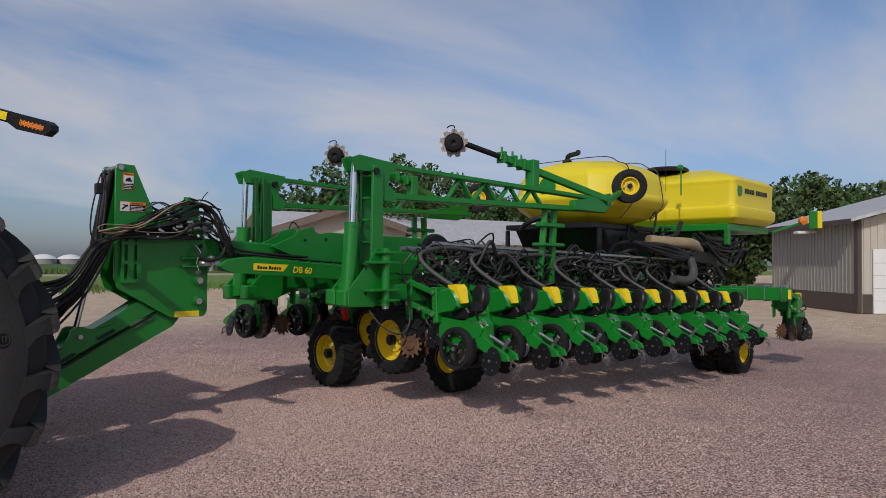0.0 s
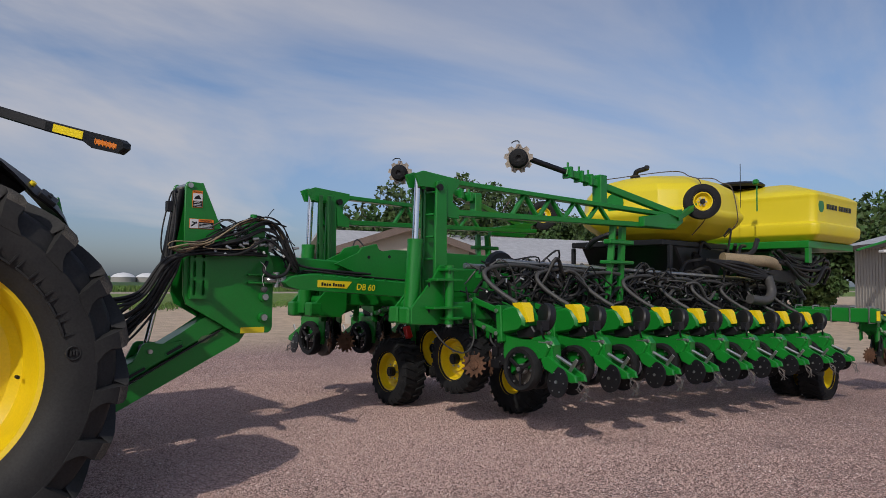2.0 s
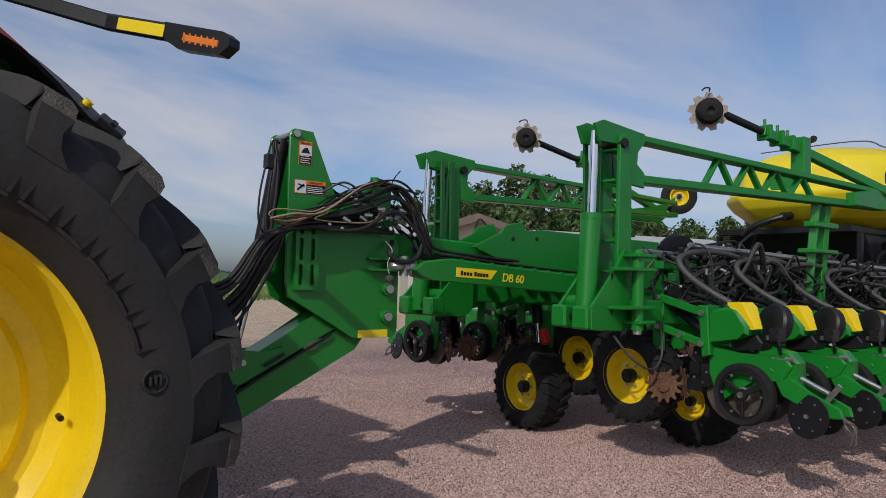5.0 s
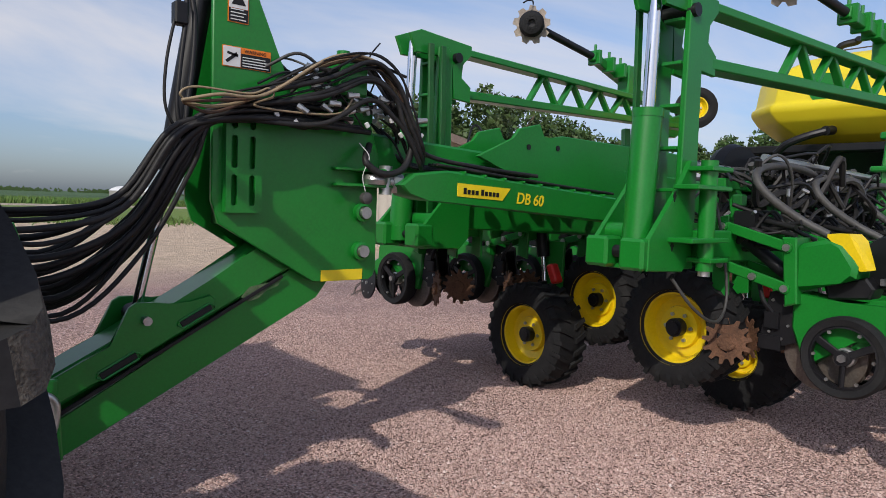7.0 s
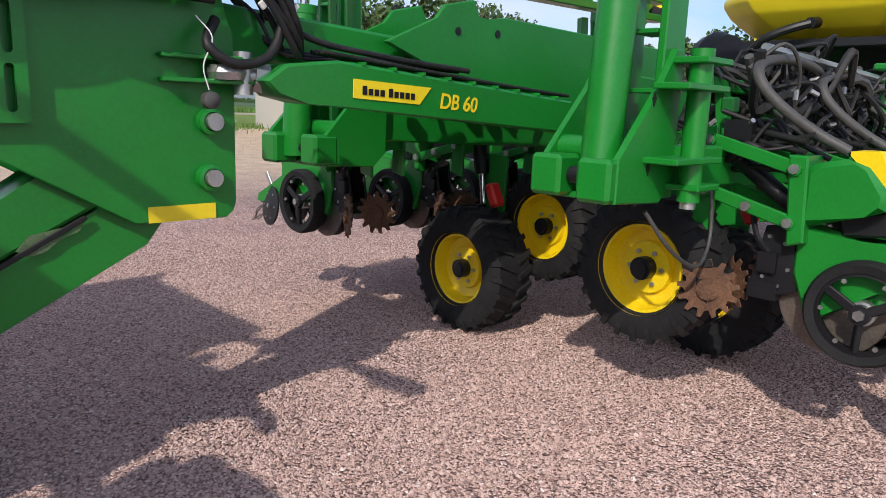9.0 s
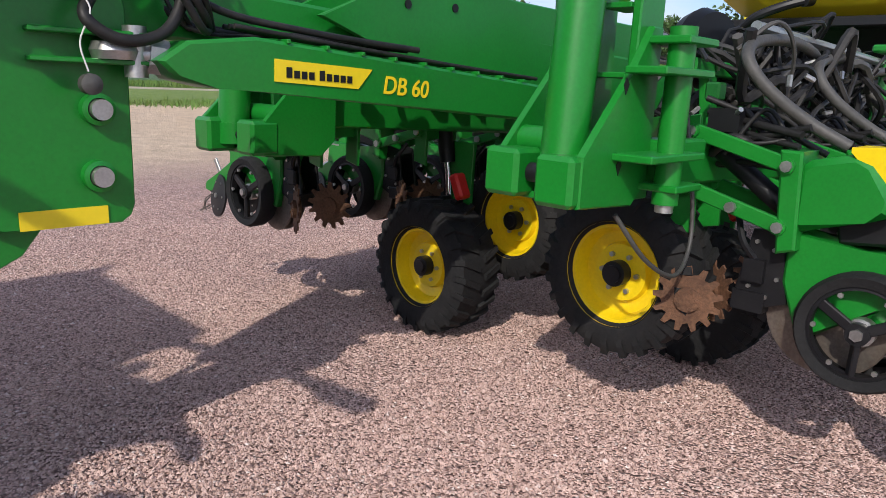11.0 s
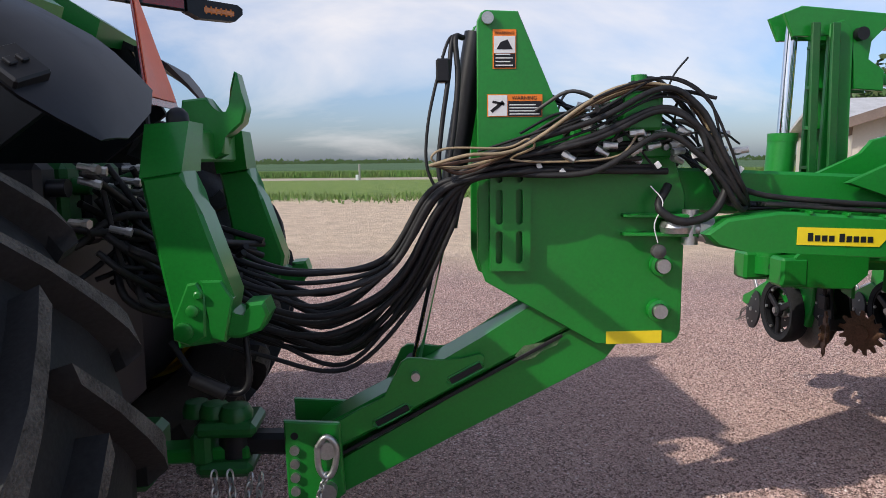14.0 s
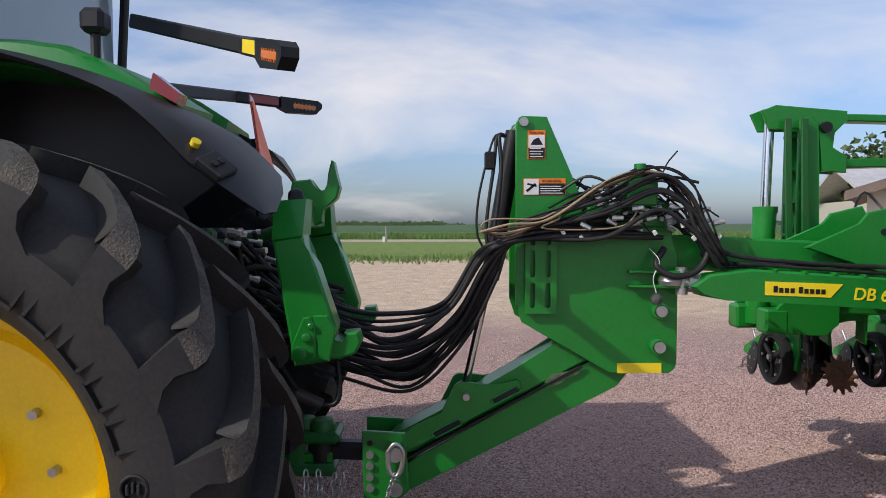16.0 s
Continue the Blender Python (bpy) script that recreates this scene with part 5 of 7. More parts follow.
def build_frame():
    f = thing("planter", (2.0, AXIS, 0.0), "green steel planter main frame on yellow-rimmed wheels", "planter")
    # draft bar with model name
    bm = B()
    prism(bm, [(0.17, 1.30), (0.12, 1.345), (0.20, 1.40), (0.40, 1.425), (1.75, 1.335), (1.75, 1.185), (0.42, 1.275), (0.28, 1.28)], -0.23, -0.10, 0.010)
    part("draft_bar", fore(bm), GREEN, f)
    bm = B()
    prism(bm, [(0.457, 1.369), (0.823, 1.355), (0.765, 1.292), (0.456, 1.305)], -0.167, -0.1645, 0)
    npl = part("name_plate", bm, YELLOWMARK, f, "yellow name plate", smooth=0)
    for i in range(9):
        x = 0.495 + 0.0265 * i + (0.012 if i > 3 else 0)
        z = 1.331 - 0.040 * (x - 0.46)
        bm = B(); box(bm, (x, -0.1695, z - 0.012), (x + 0.019, -0.1675, z + (0.018 if i in (0, 4) else 0.010)), 0); part("maker_bar", bm, BLACK, npl, smooth=0)
    cu = bpy.data.curves.new("model_text", "FONT")
    cu.body, cu.size, cu.extrude, cu.shear, cu.offset = "DB 60", 0.082, 0.0008, 0.12, 0.0012
    w = new("model_text", cu)
    w.data.materials.append(YELLOWMARK)
    w.parent = f
    w.matrix_local = Matrix.Translation(Vector((0.868, -0.1655, 1.282)) - f.location) @ Matrix.Rotation(radians(3.2), 4, "Y") @ Matrix.Rotation(radians(90), 4, "X")
    bm = B()
    lathe(bm, [(0.026, -0.022), (0.055, -0.022), (0.062, 0.0), (0.055, 0.022), (0.026, 0.022), (0.026, -0.022)], (0.055, -0.12, 1.365), (0, 0, 1), 24)
    cyl(bm, (0.10, -0.13, 1.362), (0.15, -0.15, 1.357), 0.030, 16); cyl(bm, (0.13, -0.14, 1.358), (0.18, -0.15, 1.352), 0.046, 6)
    part("rod_end", fore(bm), STEEL, f, "bare steel rod end")
    # hoses clipped along the top of the bar
    bm = B()
    for i in range(3):
        tube(bm, [(0.35, -0.20 + 0.03 * i, 1.45), (0.8, -0.20 + 0.03 * i, 1.418), (1.3, -0.20 + 0.03 * i, 1.385), (1.75, -0.2 + 0.03 * i, 1.36)], 0.008, 6, 4)
    part("bar_hose", fore(bm), HOSE, f)
    for i in range(9):
        bm = B()
        x = 0.5 + 0.14 * i
        box(bm, (x, -0.235, 1.42 - 0.064 * (x - 0.4)), (x + 0.012, -0.10, 1.433 - 0.064 * (x - 0.4)), 0.002)
        part("hose_clip", fore(bm), GREEN, f)
    # main tongue tube
    bm = B(); beam(bm, (0.05, 0.14, 1.50), (1.40, 0.14, 1.44), 0.22, 0.17, 0.012); part("tongue_tube", bm, GREEN, f)
    bm = B(); beam(bm, (1.3, 0.14, 1.42), (7.2, AXIS, 1.2), 0.30, 0.26, 0.012); part("backbone", bm, GREEN, f)
    for y0 in (-0.02, 0.30):
        bm = B()
        prism(bm, [(0.72, 1.52), (0.99, 1.63), (1.03, 1.69), (1.20, 1.73), (1.23, 1.66), (1.28, 1.655), (1.40, 1.68), (2.9, 1.66), (2.9, 1.18), (1.5, 1.22), (1.4, 1.36), (1.1, 1.40)], y0, y0 + 0.025, 0.005)
        part("gusset_plate", bm, GREEN, f)
    # holes are not cut: black discs give their dark insides
    for x, z in ((1.105, 1.595), (1.352, 1.607)):
        bm = B()
        lathe(bm, [(0.016, 0), (0.016, 0.004)], (x, -0.021, z), (0, -1, 0), 14, True)
        part("gusset_hole_shade", bm, BLACK, f)
    # wing wheels: two on the ground and two lifted
    for c, R, rr in (((1.96, 0.62, 0.367), 0.37, 0.205), ((1.775, -0.635, 0.63), 0.335, 0.195), ((2.30, 0.30, 0.63), 0.325, 0.190), ((2.68, -0.55, 0.355), 0.36, 0.150)):
        w_ = f
        small_wheel(w_, c, R, R * 0.76, rr, (-1.0, 0.05, 0), 24, dish=-0.08)
        bm = B(); cyl(bm, (c[0] + 0.03, c[1], c[2]), (c[0] + 0.30, c[1], c[2]), 0.04, 14); part("axle", bm, BLACK, w_)
        for dy in (-0.05, 0.05):
            bm = B(); prism(bm, [(c[1] + dy - 0.02, 1.02), (c[1] + dy + 0.12, 1.02), (c[1] + 0.05, c[2] - 0.03), (c[1] - 0.05, c[2] - 0.03)], c[0] + 0.21 + dy * 0.4, c[0] + 0.235 + dy * 0.4, 0.004, "x"); part("axle_arm", bm, GREEN, w_)
        bm = B(); cyl(bm, (c[0] + 0.19, c[1] + 0.16, 1.10), (c[0] + 0.19, c[1] + 0.12, 0.90), 0.045, 12); part("lift_cylinder", bm, BLACK, w_)
        bm = B(); cyl(bm, (c[0] + 0.19, c[1] + 0.12, 0.90), (c[0] + 0.19, c[1] + 0.06, c[2] + 0.05), 0.02, 12); part("cylinder_rod", bm, CHROME, w_)
        bm = B(); box(bm, (c[0] + 0.02, c[1] - 0.13, 0.73), (c[0] + 0.10, c[1] - 0.07, 0.87), 0.012, Matrix.Rotation(radians(-25), 3, "X")); part("lock_block", bm, REDPAINT, w_, "red cylinder lock")
    # rear toolbar
    bm = B(); beam(bm, (8.3, -2.19, 0.95), (8.3, mirror(-2.19), 0.95), 0.2, 0.2, 0.01); part("rear_toolbar", bm, GREEN, f)
    bm = B()
    for i in range(5):
        y = -2.1 + 0.25 * i
        tube(bm, [(8.19, y, 1.07), (8.19, y, 0.84), (8.41, y, 0.84), (8.41, y, 1.07), (8.19, y, 1.07)], 0.011, 5, 1, False)
    part("u_bolt", bm, STEEL, f)
    bm = B(); box(bm, (8.16, -2.24, 0.88), (8.20, -2.20, 1.02), 0.004); part("end_reflector", bm, YELLOWMARK, f)
    for c in ((7.6, -1.64), (7.6, -1.24), (7.6, mirror(-1.64))):
        small_wheel(f, (c[0], c[1], 0.355 + ground_z(*c)), 0.37, 0.30, 0.20, dish=0.10)
    bm = B()
    for y in (-1.44, mirror(-1.44)):
        beam(bm, (7.6, y, 0.1), (7.9, y, 0.95), 0.08, 0.14, 0.01)
    beam(bm, (7.1, AXIS, 1.15), (8.3, AXIS, 0.95), 0.4, 0.22, 0.01)
    beam(bm, (7.8, -1.7, 0.95), (7.8, mirror(-1.7), 0.95), 0.16, 0.16, 0.01)
    part("rear_frame", bm, GREEN, f)
    return f


def build_wing(side):
    s = side
    def Y(y):
        return y if s < 0 else mirror(y)
    w = thing("wing_toolbar", (1.6, Y(-1.0), 0.6), "green folded planter wing toolbar with lift tower and truss", "planter wing", "folded planter wings")
    bx = 0.0 if s < 0 else -0.12

    def tower(bm):
        bm.transform(Matrix.Translation((0.07, -0.09 * s, 0.01)))
        return bm
    # lift tower
    bm = B()
    cyl(bm, (0.955 + bx, Y(-0.88), 1.07), (1.00 + bx, Y(-0.88), 1.72), 0.068, 24)
    cyl(bm, (0.955 + bx, Y(-0.88), 1.02), (0.955 + bx, Y(-0.88), 1.11), 0.073, 24)
    cyl(bm, (1.00 + bx, Y(-0.88), 1.69), (1.00 + bx, Y(-0.88), 1.73), 0.072, 24)
    part("lift_cylinder", tower(bm), GREEN, w)
    bm = B(); cyl(bm, (1.00 + bx, Y(-0.88), 1.72), (1.02 + bx, Y(-0.88), 2.27), 0.030, 20); part("cylinder_rod", tower(bm), CHROME, w, "chrome cylinder rod")
    bm = B()
    for dy in (-0.10, 0.06):
        y0, y1 = sorted((Y(-0.88 + dy), Y(-0.88 + dy + 0.03)))
        prism(bm, [(1.14 + bx, 0.98), (1.30 + bx, 0.98), (1.28 + bx, 2.22), (1.23 + bx, 2.27), (1.16 + bx, 2.25)], y0, y1, 0.005)
    y0, y1 = sorted((Y(-0.95), Y(-0.85)))
    for k in range(6):
        z = 1.15 + 0.2 * k
        box(bm, (1.14 + bx, y0, z), (1.28 + bx, y1, z + 0.016), 0.002)
    part("mast", tower(bm), GREEN, w)
    bm = B()
    for xx in (1.10, 1.20):
        y0, y1 = sorted((Y(-0.72), Y(-0.80)))
        beam(bm, (xx + bx, (y0 + y1) / 2, 1.0), (xx - 0.03 + bx, (y0 + y1) / 2, 2.25), 0.02, 0.04, 0.003)
    # darkened green stands in for the shade behind the mast
    part("mast_back", tower(bm), SHADEGREEN, w)
    bm = B()
    gus = [(0.87, 0.985), (1.16, 0.97), (1.24, 1.04), (1.25, 1.50), (1.19, 1.50), (1.10, 1.36), (0.87, 1.13)]
    y0, y1 = sorted((Y(-1.005), Y(-0.98)))
    prism(bm, [(a + bx, b) for a, b in gus], y0, y1, 0.005)
    part("tower_gusset", tower(bm), GREEN, w)
    bm = B()
    y0, y1 = sorted((Y(-0.66), Y(-0.635)))
    prism(bm, [(a + 0.09 + bx, b) for a, b in gus], y0, y1, 0.005)
    part("tower_gusset", tower(bm), GREEN, w)
    for xa, ya in ((0.865, -1.0), (0.93, -0.76)):
        bm = B()
        y0, y1 = sorted((Y(ya), Y(ya + 0.13)))
        box(bm, (xa - 0.035 + bx, y0, 0.985), (xa + 0.10 + bx, y1, 1.13), 0.014)
        part("tower_foot", tower(bm), GREEN, w)
    bm = B()
    y0, y1 = sorted((Y(-0.98), Y(-0.66)))
    box(bm, (0.98 + bx, y0, 0.975), (1.20 + bx, y1, 1.0), 0.004)
    cyl(bm, (1.06 + bx, y0, 1.15), (1.06 + bx, y1, 1.15), 0.045, 18)
    part("tower_base", tower(bm), GREEN, w)
    bm = B(); cyl(bm, (0.955 + bx, Y(-0.99), 1.06), (0.955 + bx, Y(-0.77), 1.06), 0.03, 16); part("cylinder_pin", tower(bm), BLACK, w)
    bm = B(); cyl(bm, (1.19, Y(-1.0), 2.20), (1.19, Y(-0.76), 2.20), 0.032, 16); part("mast_pin", tower(bm), BLACK, w)
    # black lozenges on the gusset's face for the shade in its slots
    for z in (1.07, 1.30):
        bm = B()
        prism(bm, [(1.06 + bx, z), (1.075 + bx, z + 0.03), (1.06 + bx, z + 0.05), (1.045 + bx, z + 0.03)], *sorted((Y(-1.0075), Y(-1.0055))), 0); part("gusset_slot_shade", tower(bm), BLACK, w)
    # hinge post with plates
    bm = B(); cyl(bm, (1.235 + bx, Y(-1.075), 0.98), (1.235 + bx, Y(-1.075), 1.50), 0.040, 18); part("hinge_post", tower(bm), GREEN, w)
    for z, xl in ((1.02, 1.19), (1.115, 1.02), (1.36, 1.05), (1.45, 1.17)):
        y0, y1 = sorted((Y(-1.13), Y(-1.0)))
        bm = B(); box(bm, (xl + bx, y0, z), (1.36 + bx, y1, z + 0.022), 0.004); part("hinge_plate", tower(bm), GREEN, w)
    bm = B(); cyl(bm, (1.235 + bx, Y(-1.075), 0.955), (1.235 + bx, Y(-1.075), 0.985), 0.028, 14); part("hinge_pin", tower(bm), STEEL, w)
    bm = B()
    box(bm, (1.25 + bx, *[sorted((Y(-1.06), Y(-0.93)))[0]], 1.03), (1.52, sorted((Y(-1.06), Y(-0.93)))[1], 1.17), 0.008); part("toolbar_head", tower(bm), GREEN, w)
    # head plate and truss
    bm = B()
    y0, y1 = sorted((Y(-0.96), Y(-0.935)))
    hp = [(0.93 + bx, 2.30), (1.02 + bx, 2.335), (1.45 + bx, 2.30), (1.45 + bx, 2.24), (1.37 + bx, 2.17), (1.36 + bx, 2.08), (1.45 + bx, 2.03), (1.45 + bx, 1.93), (1.30 + bx, 1.94), (1.28 + bx, 2.20), (0.98 + bx, 2.19)]
    prism(bm, hp, y0, y1, 0.004)
    y0, y1 = sorted((Y(-0.82), Y(-0.795)))
    prism(bm, hp, y0, y1, 0.004)
    part("head_plate", tower(bm), GREEN, w)
    F, G = Vector((1.49 + bx, Y(-0.81), 2.28)), Vector((4.65, -1.17, 2.17)) if s < 0 else Vector((4.65, 1.02, 2.23))
    F2, G2 = Vector((1.49 + bx, Y(-0.81), 2.00)), Vector((4.65, -1.17, 2.04)) if s < 0 else Vector((4.65, 1.02, 2.09))
    bm = B(); beam(bm, F, G, 0.11, 0.045, 0.006); part("upper_chord", bm, GREEN, w)
    bm = B(); beam(bm, F2, G2, 0.12, 0.055, 0.006); part("lower_chord", bm, GREEN, w)
    for i in range(8):
        a, b = 0.22 + 0.055 * i, 0.22 + 0.055 * (i + 1)
        p, q = (F.lerp(G, a), F2.lerp(G2, b)) if i % 2 else (F2.lerp(G2, a), F.lerp(G, b))
        bm = B(); beam(bm, p, q, 0.05, 0.03, 0.004); part("truss_web", bm, GREEN, w)
    bm = B()
    prism(bm, [(4.0, 2.01), (4.0, 2.12), (4.55, 2.20), (4.8, 2.26), (4.82, 2.10), (4.65, 2.01)], *sorted((Y(-1.21), Y(-1.13))), 0.008)
    part("truss_end", bm, GREEN, w)
    # rest stand for the truss
    bm = B()
    for dx in (-0.12, 0.1):
        beam(bm, (3.75 + dx, Y(-0.98), 1.15), (3.75 + dx * 0.8, Y(-1.04), 2.00), 0.06, 0.07, 0.006)
    box(bm, (3.55, *[sorted((Y(-1.08), Y(-0.98)))[0]], 1.80), (4.0, sorted((Y(-1.08), Y(-0.98)))[1], 1.85), 0.01)
    box(bm, (3.55, sorted((Y(-1.08), Y(-0.93)))[0], 1.58), (4.0, sorted((Y(-1.08), Y(-0.93)))[1], 1.62), 0.01)
    part("truss_stand", bm, GREEN, w)
    # toolbar tube
    a, b = (Vector((1.70, -0.82, 1.10)), Vector((7.75, -0.94, 0.88))) if s < 0 else (Vector((1.28, 0.745, 1.19)), Vector((7.3, 0.86, 0.97)))
    bm = B(); beam(bm, a, b, 0.16, 0.17, 0.01); part("toolbar", bm, GREEN, w)
    bm = B(); beam(bm, a + Vector((0.2, 0.1 * -s, 0.33)), b + Vector((0, 0.1 * -s, 0.42)), 0.08, 0.06, 0.006); part("upper_rail", bm, GREEN, w)
    for k in range(8):
        bm = B()
        p = a.lerp(b, 0.06 + 0.115 * k)
        beam(bm, p + Vector((0, 0.05 * -s, 0.0)), p + Vector((0, 0.1 * -s, 0.36)), 0.06, 0.05, 0.005)
        part("rail_post", bm, GREEN, w)
    bm = B()
    p, q = a + Vector((0.25, -0.12 * -s, 0.47)), b + Vector((0, -0.12 * -s, 0.55))
    cyl(bm, p, q, 0.020, 10)
    cyl(bm, a + Vector((0.1, 0.18 * -s, 0.42)), b + Vector((0, 0.18 * -s, 0.52)), 0.026, 10)
    part("air_pipe", bm, STEEL if s < 0 else GREYHOSE, w, "bare metal air pipe")
    bm = B(); lathe(bm, [(0.02, -0.07), (0.15, -0.06), (0.17, 0), (0.15, 0.06), (0.02, 0.07)], (2.35, Y(-0.57), 1.52), (0.3, 1, 0), 24); part("fan_housing", bm, BLACK, w)
    # cable looped in front of the raised wheel
    if s < 0:
        bm = B(); tube(bm, [(1.62, -0.86, 1.32), (1.64, -0.90, 1.1), (1.67, -0.92, 0.87), (1.60, -0.94, 0.75), (1.46, -0.96, 0.73), (1.30, -0.94, 0.81), (1.20, -0.88, 0.95)], 0.008, 8, 8); part("dangling_cable", bm, GREYHOSE, w)
    # tangle of hoses and wires over the toolbar
    rng = random.Random(17 + s)
    bm, bm2 = B(), B()
    for i in range(330 if s < 0 else 90):
        k = rng.random()
        o = a.lerp(b, k)
        p0 = o + Vector((0, s * rng.uniform(-0.25, 0.2), rng.uniform(0.1, 0.5)))
        L = rng.uniform(0.3, 0.9)
        p1 = o + Vector((L, s * rng.uniform(-0.2, 0.25), rng.uniform(0.08, 0.5)))
        m1 = p0.lerp(p1, 0.33) + Vector((0, s * rng.uniform(-0.1, 0.15), rng.uniform(-0.15, 0.2)))
        m2 = p0.lerp(p1, 0.66) + Vector((0, s * rng.uniform(-0.1, 0.15), rng.uniform(-0.15, 0.2)))
        tube(bm if rng.random() < 0.85 else bm2, [p0, m1, m2, p1], rng.choice((0.008, 0.01, 0.014, 0.02)), 6, 5)
    t1 = part("hose_tangle", bm, HOSE, w, "tangle of black hoses and wires"); t1["kind"] = "stuff"
    part("hose_tangle", bm2, GREYHOSE, w)["kind"] = "stuff"
    bm = B()
    for i in range(60):
        o = a.lerp(b, rng.random()) + Vector((0, s * rng.uniform(-0.1, 0.28), rng.uniform(0.1, 0.4)))
        d = Vector((rng.uniform(-1, 1), rng.uniform(-1, 1), rng.uniform(-1, 1))).normalized()
        cyl(bm, o, o + d * 0.04, 0.010, 6)
    part("hose_fitting", bm, STEEL, w)["kind"] = "stuff"
    bm = B()
    for i in range(40):
        o = a.lerp(b, rng.random()) + Vector((0, s * rng.uniform(-0.25, 0.15), rng.uniform(0.05, 0.35)))
        box(bm, o - Vector((0.03, 0.03, 0.03)) * rng.uniform(0.6, 1.8), o + Vector((0.03, 0.02, 0.03)) * rng.uniform(0.6, 1.8), 0.008)
    part("valve_block", bm, SHADEGREEN, w)["kind"] = "stuff"
    return w


def build_marker(side):
    s = side
    def Y(y):
        return y if s < 0 else mirror(y)
    dx = 0.0 if s < 0 else 0.12
    m = thing("row_marker", (3.2, Y(-1.0), 2.3), "folded row marker arm with notched disc and gauge wheel", "row marker", "folded row markers")
    A, Bq, C = Vector((2.48, Y(-0.84), 2.63)) if s < 0 else Vector((2.46, 1.10, 2.66)), Vector((3.30 + dx, Y(-0.97), 2.48)), Vector((4.68, Y(-1.21), 2.18))
    bm = B(); cyl(bm, A, Bq.lerp(A, 0.3), 0.030, 12); part("disc_arm", bm, BLACK, m)
    bm = B(); beam(bm, Bq.lerp(A, 0.4), C, 0.07, 0.075, 0.006); part("marker_arm", bm, GREEN, m)
    for k in (0.35, 0.0, 0.16):
        bm = B()
        p = Bq.lerp(A, k)
        box(bm, p - Vector((0.02, 0.06, 0.06)), p + Vector((0.02, 0.06, 0.06)), 0.005)
        tube(bm, [p + Vector((0, 0, 0.05)), p + Vector((0, 0, 0.11))], 0.012, 6, 1)
        part("arm_clamp", bm, GREEN, m)
    bm = B()
    q = Bq.lerp(C, 0.12)
    box(bm, q - Vector((0.06, 0.06, 0.25)), q + Vector((0.06, 0.06, 0.10)), 0.01)
    part("arm_post", bm, GREEN, m)
    ax = Vector((-0.72, -0.65, -0.12)).normalized()
    c = Vector((2.33, Y(-0.85), 2.61)) if s < 0 else Vector((2.30, 1.09, 2.68))
    mw = Matrix.Translation(c) @ ax.to_track_quat("Z", "Y").to_matrix().to_4x4()
    bm = B(); lathe(bm, [(0.03, 0.06), (0.055, 0.06), (0.08, 0.05), (0.098, 0.02), (0.098, -0.03), (0.08, -0.05), (0.02, -0.05)], c, ax, 28); part("depth_band", bm, RUBBER, m)
    bm = B(); lathe(bm, [(0.05, 0.061), (0.045, 0.035), (0.01, 0.03)], c, ax, 20); part("hub_cap", bm, BLACK, m)
    bm = B()
    out = []
    for i in range(9):
        for da, r in ((0.0, 0.145), (0.30, 0.150), (0.42, 0.118), (0.58, 0.118)):
            a = 2 * math.pi * i / 9 + da
            out.append((r * math.cos(a), r * math.sin(a)))
    lo = [bm.verts.new(mw @ Vector((a, b, -0.062))) for a, b in out]
    hi = [bm.verts.new(mw @ Vector((a, b, -0.054))) for a, b in out]
    cl, ch = bm.verts.new(mw @ Vector((0, 0, -0.085))), bm.verts.new(mw @ Vector((0, 0, -0.075)))
    for i in range(len(out)):
        j = (i + 1) % len(out)
        bm.faces.new((lo[i], lo[j], hi[j], hi[i])); bm.faces.new((lo[j], lo[i], cl)); bm.faces.new((hi[i], hi[j], ch))
    part("notched_disc", bm, material("pale_dusty_steel", (0.42, 0.36, 0.30), 0.7, 0.2, vary=0.2, scale=12), m, "pale dusty notched disc", smooth=20)
    bm = B(); tube(bm, [c + Vector((0.03, 0.02, 0.16)), c + Vector((0.0, 0, 0.175)), c + Vector((-0.06, 0, 0.165)), c + Vector((-0.10, 0, 0.14))], 0.006, 6, 4); part("scraper", bm, BLACK, m)
    # gauge wheel at the pivot end
    cw = Vector((5.20, Y(-1.24), 2.38))
    small_wheel(m, tuple(cw), 0.235, 0.16, 0.115, tuple((Vector((-0.75, -0.66, 0))).normalized()), 0, dish=0.02)
    bm = B(); beam(bm, C + Vector((0, 0, -0.04)), cw + Vector((0.08, 0.07, 0)), 0.05, 0.07, 0.006); part("wheel_arm", bm, GREEN, m)
    return m


